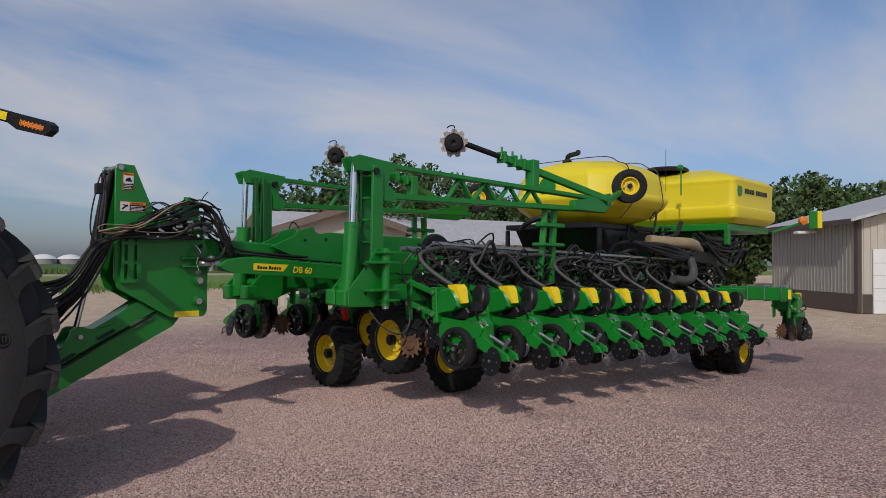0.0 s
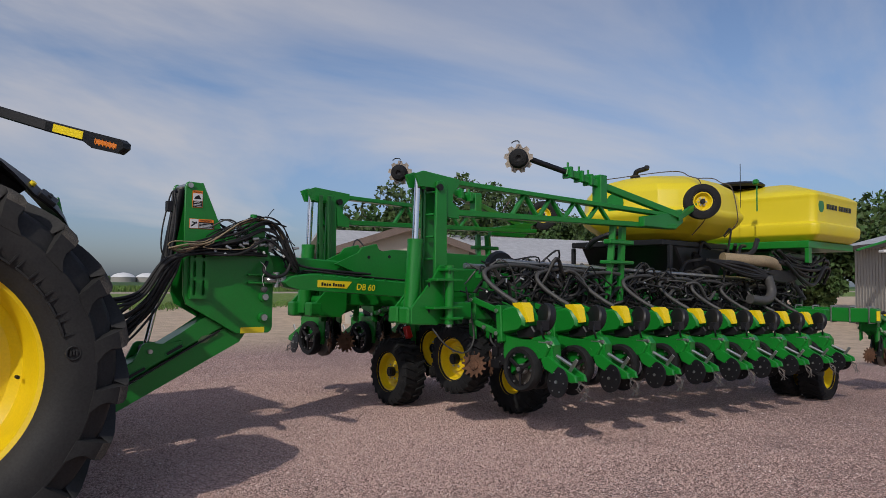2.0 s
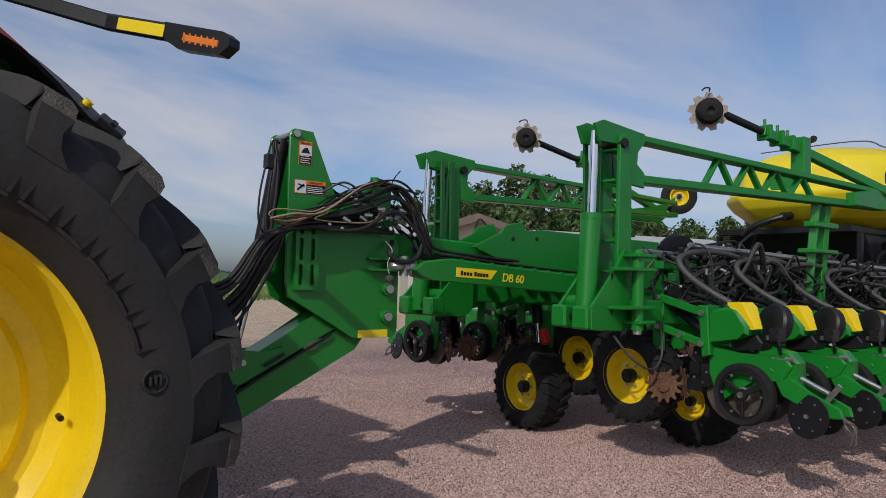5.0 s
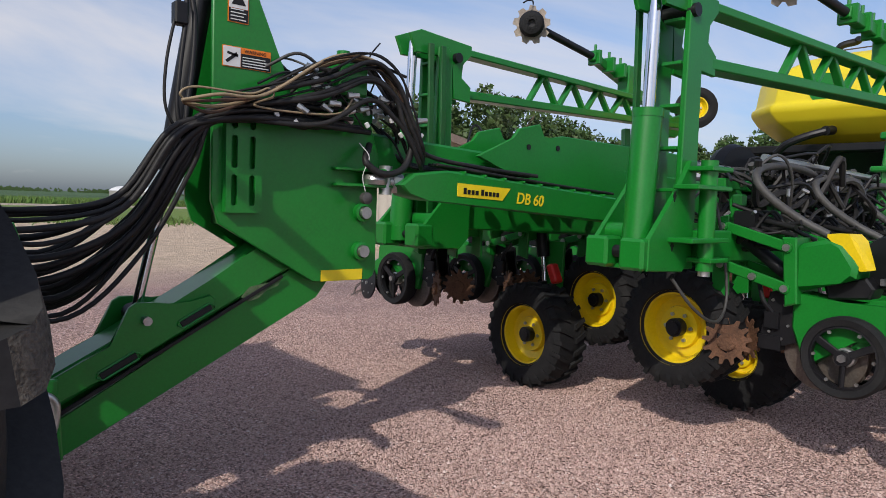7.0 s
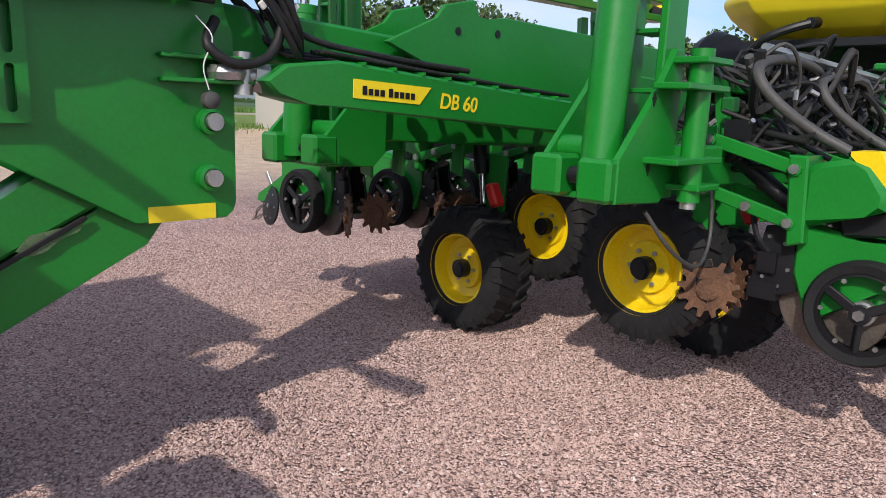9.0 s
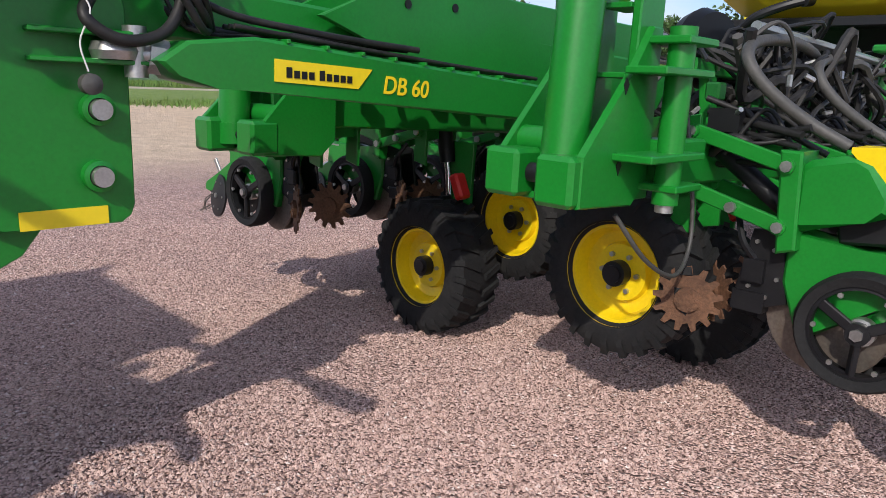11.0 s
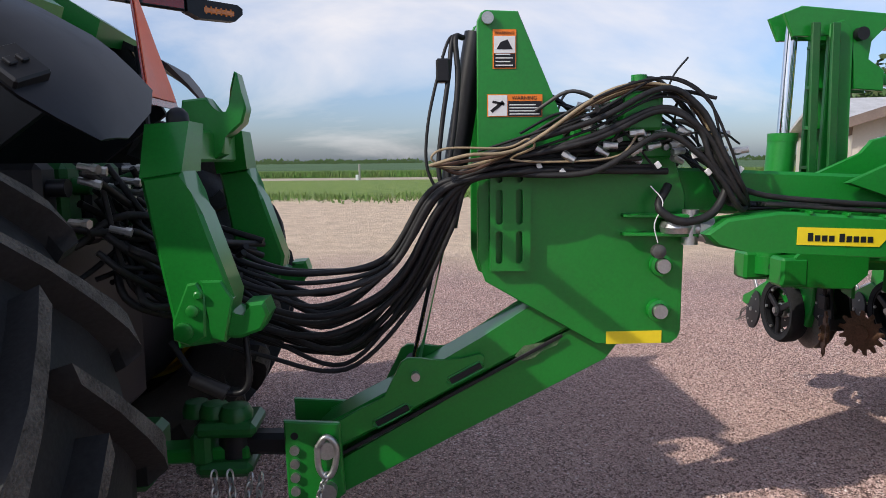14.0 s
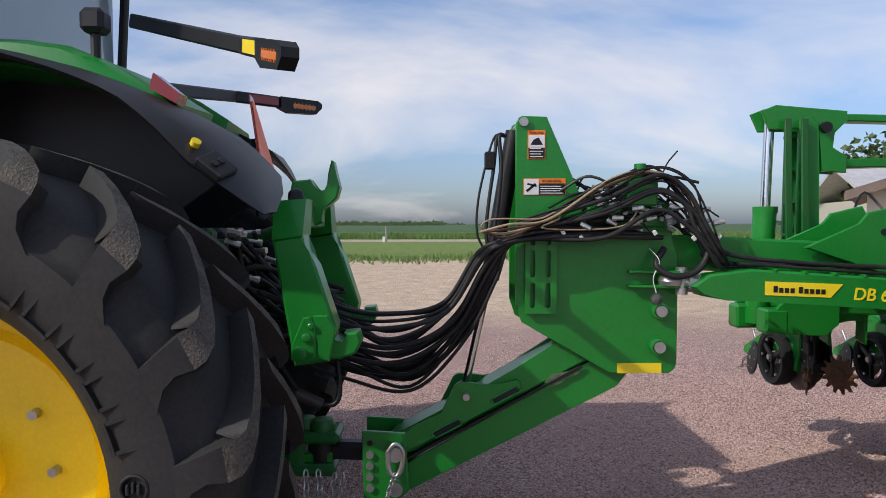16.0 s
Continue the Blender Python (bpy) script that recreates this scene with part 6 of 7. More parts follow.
def octa_tank(parent, x0, x1, y0, y1, z0, z1, cut, prof, name="shell"):
    """A moulded tank with chamfered corners; prof lists (height share, inset) from foot to top."""
    bm = B()
    cx, cy = (x0 + x1) / 2, (y0 + y1) / 2
    rings = []
    H = z1 - z0
    for f, inset in prof:
        hx, hy = (x1 - x0) / 2 - inset, (y1 - y0) / 2 - inset
        c = min(cut, hx * 0.6)
        ring = []
        for sx, sy in ((1, 1), (-1, 1), (-1, -1), (1, -1)):
            pa, pb = (hx * sx, (hy - c) * sy), ((hx - c) * sx, hy * sy)
            pair = (pa, pb) if sx * sy > 0 else (pb, pa)
            for t in (0, 0.5, 1):
                px, py = pair[0][0] * (1 - t) + pair[1][0] * t, pair[0][1] * (1 - t) + pair[1][1] * t
                ring.append(bm.verts.new((cx + px * (1.015 if t == 0.5 else 1), cy + py * (1.015 if t == 0.5 else 1), z0 + H * f)))
        rings.append(ring)
    for p, q in zip(rings, rings[1:]):
        for i in range(len(p)):
            j = (i + 1) % len(p)
            bm.faces.new((p[i], p[j], q[j], q[i]))
    bm.faces.new(rings[0][::-1]); bm.faces.new(rings[-1])
    bmesh.ops.bevel(bm, geom=list(bm.edges), offset=0.02, segments=2, affect="EDGES", profile=0.6, clamp_overlap=True)
    return part(name, bm, TANK, parent, smooth=30)


def build_tanks():
    t = thing("rear_seed_tank", (8.9, AXIS, 1.2), "large yellow moulded plastic seed tank with black lid", "seed tank", "seed tanks")
    near = -1.51
    sh = octa_tank(t, 8.0, 9.80, near, mirror(near), 2.03, 2.99, 0.09, ((0.0, 0.22), (0.01, 0.11), (0.10, 0.01), (0.20, 0.0), (0.27, 0.0), (0.30, 0.045), (0.66, 0.035), (0.72, 0.025), (0.76, 0.07), (0.81, 0.15), (0.96, 0.60), (1.0, 0.72)))
    bm = B(); lathe(bm, [(0.36, 0), (0.38, 0.04), (0.34, 0.075), (0.1, 0.09), (0.01, 0.09)], (8.62, AXIS - 0.1, 2.985), (0, 0, 1), 28); part("lid", bm, BLACK, t, "black tank lid")
    bm = B(); lathe(bm, [(0.10, 0), (0.10, 0.006)], (8.24, near + 0.042, 2.56), (0, -1, 0), 24, True); part("round_badge", bm, GREEN, sh, "green round badge")
    for i in range(9):
        bm = B()
        x = 8.44 + 0.105 * i + (0.05 if i > 3 else 0)
        box(bm, (x, near + 0.030, 2.525), (x + 0.075, near + 0.042, 2.60), 0)
        part("maker_bar", bm, BLACK, sh, smooth=0)
    bm = B()
    box(bm, (7.95, -1.40, 1.92), (9.70, mirror(-1.40), 2.03), 0.01)
    prism(bm, [(-1.34, 1.92), (-1.40, 1.92), (-1.40, 1.70), (-1.34, 1.70)], 7.95, 8.06, 0.006, "x")
    part("tank_stand", bm, GREEN, t)
    for x in (8.1, 9.1):
        for y in (-0.8, mirror(-0.8)):
            bm = B(); beam(bm, (x, y, 0.95), (x, y, 1.93), 0.07, 0.07, 0.008); part("stand_leg", bm, SHADEGREEN, t)
    # darkened green on legs and hopper for the shade beneath the tank
    bm = B(); prism(bm, [(8.2, 1.88), (9.6, 1.88), (9.1, 1.35), (8.6, 1.35)], -0.95, mirror(-0.95), 0.02); part("hopper_bottom", bm, SHADEGREEN, t)
    f = thing("front_seed_tank", (5.95, AXIS, 1.2), "yellow moulded plastic seed tank behind the folded truss", "seed tank", "seed tanks")
    sh = octa_tank(f, 5.15, 7.05, -1.04, 0.86, 1.94, 2.87, 0.36, ((0.0, 0.45), (0.10, 0.20), (0.25, 0.055), (0.36, 0.0), (0.42, 0.0), (0.45, 0.03), (0.70, 0.055), (0.80, 0.11), (0.90, 0.24), (0.97, 0.43), (1.0, 0.62)))
    bm = B(); lathe(bm, [(0.14, 0), (0.14, 0.006)], (5.182, 0.02, 2.46), (-1, 0, 0), 24, True); part("round_badge", bm, GREEN, sh, "green round badge")
    bm = B(); lathe(bm, [(0.065, 0), (0.075, 0.05), (0.055, 0.08), (0.01, 0.08)], (5.97, 0.22, 2.87), (0, 0, 1), 18); tube(bm, [(5.97, 0.22, 2.92), (5.95, 0.18, 3.0), (5.98, 0.05, 3.03), (5.96, 0.02, 3.05)], 0.037, 10, 4); part("vent", bm, BLACK, f, "black elbow vent")
    for x in (5.65, 6.5):
        bm = B()
        tube(bm, [(x, -0.85, 2.01), (x, -1.03, 2.20), (x, -1.045, 2.35), (x, -0.97, 2.70), (x, -0.82, 2.79), (x, -0.55, 2.885), (x, 0.5, 2.885)], 0.007, 5, 5)
        part("strap", bm, BROWN, f)
    bm = B()
    box(bm, (5.2, -0.70, 1.87), (6.9, mirror(-0.70), 1.945), 0.01)
    for x in (5.3, 6.8):
        for y in (-0.74, mirror(-0.74)):
            beam(bm, (x, y, 1.1), (x, y, 1.87), 0.055, 0.055, 0.008)
    part("tank_stand", bm, BLACK, f)
    bm = B(); prism(bm, [(5.45, 1.87), (6.85, 1.87), (6.55, 1.45), (5.75, 1.45)], -0.72, mirror(-0.72), 0.02); part("hopper_bottom", bm, BLACK, f)
    bm = B(); cyl(bm, (7.2, -0.75, 2.5), (7.2, -0.75, 3.15), 0.005, 6); part("whip_aerial", bm, BLACK, f)
    bm = B(); cyl(bm, (7.4, -0.9, 2.45), (7.4, -0.9, 2.88), 0.011, 8); box(bm, (7.33, -0.94, 2.84), (7.42, -0.86, 2.92), 0.02); part("camera_mast", bm, GREEN, f)
    bm = B(); cyl(bm, (5.24, -0.05, 2.07), (5.08, -0.05, 2.05), 0.045, 12); tube(bm, [(5.09, -0.05, 2.05), (5.03, 0.07, 2.01), (4.99, 0.24, 1.94), (5.02, 0.36, 1.85)], 0.036, 10, 5); part("outlet_valve", bm, BLACK, f, "black tank outlet valve")
    d = thing("air_ducts", (7.2, -1.2, 1.3), "grey and tan corrugated air delivery hoses", "hoses")
    rng = random.Random(8)
    for pts, r, mt in (([(6.2, -0.98, 1.72), (6.55, -1.15, 1.70), (7.05, -1.25, 1.68), (7.45, -1.17, 1.54)], 0.08, TANHOSE),
                       ([(6.35, -1.28, 1.18), (6.7, -1.33, 1.16), (6.88, -1.33, 1.27), (6.88, -1.28, 1.48)], 0.062, GREYHOSE)):
        bm = B(); tube(bm, pts, r, 14, 8); part("duct", bm, mt, d)
    for i in range(12):
        o = rng.uniform(0, 0.26)
        bm = B(); tube(bm, [(5.6 + o, -1.08, 1.68), (6.3 + o, -1.24, 1.64 - 0.03 * i % 0.2), (7.05, -1.28, 1.44 + 0.011 * i), (7.8, -1.24, 1.45 + 0.011 * i), (8.35, -1.2, 1.60 + 0.011 * i)], 0.020, 7, 6); part("air_hose", bm, HOSE, d)
    for i in range(64):
        o = Vector((rng.uniform(4.6, 7.6) if i < 40 else rng.uniform(7.3, 9.2), rng.uniform(-1.05, -0.5), rng.uniform(1.05, 1.80)))
        e_ = o + Vector((rng.uniform(-0.45, 0.52), rng.uniform(-0.13, 0.13), rng.uniform(-0.35, 0.27)))
        md = o.lerp(e_, 0.5) + Vector((0, rng.uniform(-0.1, 0.1), rng.uniform(-0.1, 0.22)))
        bm = B(); tube(bm, [o, md, e_], rng.choice((0.014, 0.019, 0.026, 0.035)), 7, 6); part("air_hose", bm, HOSE if i % 4 else GREYHOSE, d)
    for i in range(14):
        x0, x1 = rng.uniform(7.0, 7.6), rng.uniform(8.4, 9.2)
        zs, sag = rng.uniform(1.66, 1.86), rng.uniform(0.05, 0.35)
        y0 = rng.uniform(-1.36, -1.18)
        bm = B(); tube(bm, [(x0, y0, zs), (x0 * 0.7 + x1 * 0.3, y0 - 0.04, zs - sag * 0.8), (x0 * 0.35 + x1 * 0.65, y0, zs - sag), (x1, y0 + 0.05, zs - 0.05), (x1 + 0.1, y0 + 0.17, zs - 0.3)], rng.choice((0.012, 0.018, 0.024)), 7, 6); part("air_hose", bm, HOSE, d)
    l = thing("warning_lamp", (10.3, -1.75, 2.0), "amber warning lamp on a green and yellow bracket", "lamp")
    bm = B(); beam(bm, (9.7, -1.45, 1.95), (10.35, -1.78, 2.15), 0.035, 0.035, 0.004); box(bm, (10.33, -2.04, 2.03), (10.37, -1.86, 2.33), 0.006); part("bracket", bm, GREEN, l)
    bm = B(); lathe(bm, [(0.08, 0), (0.07, 0.07), (0.01, 0.09)], (10.30, -1.77, 2.17), (-0.8, -0.6, 0), 18); part("lens", bm, AMBER, l)
    bm = B(); box(bm, (10.32, -2.07, 2.03), (10.35, -2.0, 2.33), 0.004); part("reflector", bm, YELLOWMARK, l)


# ---- tractor ----
TW = Vector((-2.555, -1.25, 0.88))  # centre of the near rear wheel
TCY = 0.14                         # the tractor's centre line


def big_wheel(parent, c, R, width, rim_r, axis, name="rear_wheel"):
    """Large bar-lug tyre on a deep yellow rim."""
    w = width / 2
    bm = B()
    half = [(R - 0.068, 0.0), (R - 0.070, 0.55), (R - 0.086, 0.80), (R - 0.112, 0.885), (R - 0.165, 0.925), (R - 0.185, 0.955), (R - 0.198, 1.010), (R - 0.26, 1.02), (rim_r + 0.10, 0.99), (rim_r + 0.03, 0.86), (rim_r, 0.72)]
    lathe(bm, [(r_, -w * h_) for r_, h_ in half[::-1]] + [(r_, w * h_) for r_, h_ in half[1:]], c, axis, 80)
    ty = part("tyre", bm, BIGTYRE, parent, "black ribbed tractor tyre")
    m = Matrix.Translation(c) @ Vector(axis).to_track_quat("Z", "Y").to_matrix().to_4x4()
    N = 20
    # shoulder-to-centre bars, each a tapered curved block with a scuffed top
    for sgn in (-1, 1):
        for i in range(N):
            bm = B()
            a0 = 2 * math.pi * (i + (0.5 if sgn > 0 else 0)) / N
            # angle, height, radius and the widths towards both flanks
            cuts = ((0.02, -0.05, R, 0.022, 0.022), (-0.07, 0.22, R, 0.024, 0.024), (-0.165, 0.50, R - 0.002, 0.028, 0.028), (-0.24, 0.74, R - 0.008, 0.034, 0.034), (-0.285, 0.88, R - 0.020, 0.041, 0.042), (-0.305, 0.965, R - 0.042, 0.046, 0.048), (-0.312, 1.005, R - 0.075, 0.048, 0.050), (-0.318, 1.025, R - 0.125, 0.036, 0.046), (-0.335, 1.030, R - 0.165, 0.040, 0.052), (-0.350, 1.022, R - 0.205, 0.085, 0.060))
            ring = []
            for n_, (da, hf, r, hw, hv) in enumerate(cuts):
                h = hf * w * sgn
                base, hin = (r - 0.078, h) if n_ < 5 else (r - 0.02, h - 0.055 * sgn)
                row = []
                for ang, rr, hh in ((-hw * 1.22, base, hin), (-hw, r, h), (hv, r, h), (hv * 1.22, base, hin)):
                    a = a0 + da + ang
                    row.append(bm.verts.new(m @ Vector((rr * math.cos(a), rr * math.sin(a), hh))))
                ring.append(row)
            for n_, (p, q) in enumerate(zip(ring, ring[1:])):
                for k in range(3):
                    fc = bm.faces.new((p[k], p[k + 1], q[k + 1], q[k]))
                    fc.material_index = 1 if k == 1 and n_ < 6 else 0
                bm.faces.new((p[3], p[0], q[0], q[3]))
            bm.faces.new(ring[0][::-1]); bm.faces.new(ring[-1])
            edges = [e for e in bm.edges if len(e.link_faces) == 2 and e.calc_face_angle(0) > 0.75]
            bmesh.ops.bevel(bm, geom=edges, offset=0.009, segments=2, affect="EDGES", clamp_overlap=True)
            part("lug", bm, BIGTYRE, ty, smooth=62).data.materials.append(TREAD)
    bm = B()
    lathe(bm, [(rim_r + 0.012, w * 0.74), (rim_r + 0.016, w * 0.60), (rim_r - 0.012, w * 0.56), (rim_r - 0.035, w * 0.30), (rim_r - 0.05, -w * 0.05), (rim_r - 0.10, -w * 0.18), (rim_r * 0.74, -w * 0.20), (rim_r * 0.70, -w * 0.12), (rim_r * 0.30, -w * 0.08), (0.02, -w * 0.08)], c, axis, 64)
    rm = part("rim", bm, YELLOW, parent, "glossy yellow wheel rim")
    ax = Vector(axis)
    f0 = Vector(c) + ax * (-w * 0.08)
    ring = [m @ Vector((rim_r * 0.50 * math.cos(a), rim_r * 0.50 * math.sin(a), -w * 0.10)) for a in [2 * math.pi * i / 10 for i in range(10)]]
    bolts("wheel_nut", STEEL, rm, [(q, 0.017, 0.03, ax, 6) for q in ring])
    bm = B(); cyl(bm, f0, f0 + ax * 0.10, 0.15, 30); cyl(bm, f0 + ax * 0.10, f0 + ax * 0.16, 0.07, 24); part("hub", bm, YELLOW, rm)
    bm = B()
    q = m @ Vector((rim_r * 0.86, -0.05, w * 0.05))
    cyl(bm, q, q + ax * 0.05, 0.01, 8); part("valve_stem", bm, BLACK, rm)
    return ty


def sidewall_marks(parent, c, r, w, axis):
    """Raised blocks in place of the maker's lettering, and a small round emblem."""
    m = Matrix.Translation(c) @ Vector(axis).to_track_quat("Z", "Y").to_matrix().to_4x4()
    def block(a0, a1, r0, r1):
        bm = B()
        vs = []
        for hh in (w * 0.97, w * 1.012):
            for a in (a0, (a0 + a1) / 2, a1):
                for rr in (r0, r1):
                    vs.append(m @ Vector((rr * math.cos(a), rr * math.sin(a), hh)))
        hull(bm, vs)
        part("sidewall_bar", bm, BIGTYRE, parent, "raised black sidewall bar")
    for k in range(7):
        a0 = 0.26 + 0.165 * k
        block(a0, a0 + 0.125, r - 0.062, r - 0.052)
        block(a0, a0 + 0.125, r + 0.042, r + 0.052)
        block(a0, a0 + 0.014, r - 0.050, r + 0.040)
        block(a0 + 0.111, a0 + 0.125, r - 0.050, r + 0.040)
    bm = B()
    q = m @ Vector((0.72 * math.cos(0.13), 0.72 * math.sin(0.13), w * 0.985))
    lathe(bm, [(0.030, -0.02), (0.030, 0.013), (0.034, 0.015), (0.038, 0.013), (0.038, -0.02)], q, axis, 24)
    part("sidewall_emblem", bm, BIGTYRE, parent, "small round raised emblem")
    for k in range(3):
        bm = B(); u = q + Vector((0.014 * (k - 1), 0, 0.004 * (k % 2)))
        box(bm, u - Vector((0.004, 0.02, 0.014)), u + Vector((0.004, 0.013, 0.014)), 0.002); part("emblem_bar", bm, BIGTYRE, parent)


def fender(t, s):
    """Black plastic mudguard with a sloped outer lip and a pointed tail."""
    first_a = 43 if s < 0 else 58
    def side(y):
        return y if s < 0 else 2 * TCY - y
    def point(a, y, r):
        return (TW.x + r * math.cos(radians(a)), side(y), TW.z + r * math.sin(radians(a)))
    def crest(a):
        return 1.225 + 0.065 * min(1.0, max(0.0, (a - 44) / 16)) + 0.08 * max(0.0, (min(a, 100) - 62) / 24) ** 1.5
    def lip(a):
        return min(1.160 + 0.10 * max(0.0, (a - 58) / 14), crest(a) - 0.05)
    bm = B()
    grid = []
    n = 30
    for i in range(n + 1):
        a = first_a + (150 - first_a) * i / n
        k = min(1.0, 0.25 + (a - first_a) / 9)
        k = k * k * (3 - 2 * k)
        c_, l_ = crest(a), lip(a)
        row = []
        for y, r in ((-0.94, l_ - 0.012), (-0.96, l_), (-0.85, l_ * 0.45 + c_ * 0.55), (-0.62, c_), (-0.30, c_ + 0.01), (-0.30, c_ - 0.015), (-0.62, c_ - 0.025), (-0.80, l_ * 0.5 + c_ * 0.5 - 0.03)):
            row.append(bm.verts.new(point(a, -0.76 + (y + 0.76) * (0.08 + 0.92 * k), 1.165 + (r - 1.165) * (0.08 + 0.92 * k))))
        grid.append(row)
    for p, q in zip(grid, grid[1:]):
        for k in range(8):
            bm.faces.new((p[k], p[(k + 1) % 8], q[(k + 1) % 8], q[k]))
    bm.faces.new(grid[0]); bm.faces.new(grid[-1][::-1])
    fd = part("fender", bm, BLACK, t, "black plastic fender", smooth=22)
    # inner wall of the fender
    bm = B()
    arc = [(TW.x + (crest(a) - 0.01) * math.cos(radians(a)), TW.z + (crest(a) - 0.01) * math.sin(radians(a))) for a in range(first_a + 14, 150, 5)]
    prism(bm, arc + [(TW.x - 1.1, TW.z + 0.3), (TW.x + 0.1, TW.z + 0.62), (TW.x + 0.55, TW.z + 0.95)], *sorted((side(-0.33), side(-0.30))), 0)
    part("fender_wall", bm, BLACK, t)
    # green cover on top, growing forward
    bm = B()
    rows = []
    for i in range(13):
        a = first_a + (23 if s < 0 else 15) + 6.5 * i
        c_ = crest(a)
        hgt = c_ + 0.02 + 0.09 * min(1, i / 3)
        rows.append([bm.verts.new(point(a + (5 if s < 0 else 0), y, r)) for y, r in ((-0.56, c_ - 0.01), (-0.54, hgt - 0.02), (-0.47, hgt + 0.01), (-0.05, hgt + 0.03), (-0.05, c_ - 0.05))])
    for p, q in zip(rows, rows[1:]):
        for k in range(5):
            bm.faces.new((p[k], p[(k + 1) % 5], q[(k + 1) % 5], q[k]))
    bm.faces.new(rows[0]); bm.faces.new(rows[-1][::-1])
    part("fender_cover", bm, GREEN, t, "green fender cover", smooth=50)
    bm = B()
    vs = []
    for aa, h0, h1 in ((first_a + 27, 0.012, 0.055), (first_a + 32, 0.02, 0.085)):
        for y in (-0.572, -0.47):
            vs += [point(aa, y, crest(aa) + h0), point(aa, y, crest(aa) + h1)]
    hull(bm, vs)
    part("tail_lamp", bm, RED, t, "red tail lamp in a green surround", smooth=0)
    if s < 0:
        # control panel on the tail
        o = Vector(point(53.5, -0.905, 1.192))
        nrm = Vector((0.53, -0.46, 0.71)).normalized()
        along = Vector((0.62, 0.0, -0.60)).normalized()
        along = (along - nrm * along.dot(nrm)).normalized()
        up = nrm.cross(along)
        fr = Matrix((along, up, nrm)).transposed()
        bm = B(); box(bm, o + Vector((-0.055, -0.055, -0.02)), o + Vector((0.055, 0.055, 0.02)), 0.006, fr); part("switch_panel", bm, BLACK, fd, "black switch panel")
        for k in (-1, 1):
            bm = B(); q = o + nrm * 0.024 + up * 0.018 * k; box(bm, q - Vector((0.012, 0.012, 0.006)), q + Vector((0.012, 0.012, 0.006)), 0.003, fr); part("switch", bm, BLACK, fd)
        bm = B(); q = o - along * 0.115 + up * 0.022; cyl(bm, q, q + nrm * 0.022, 0.018, 18); part("button", bm, YELLOWMARK, fd, "yellow push button")


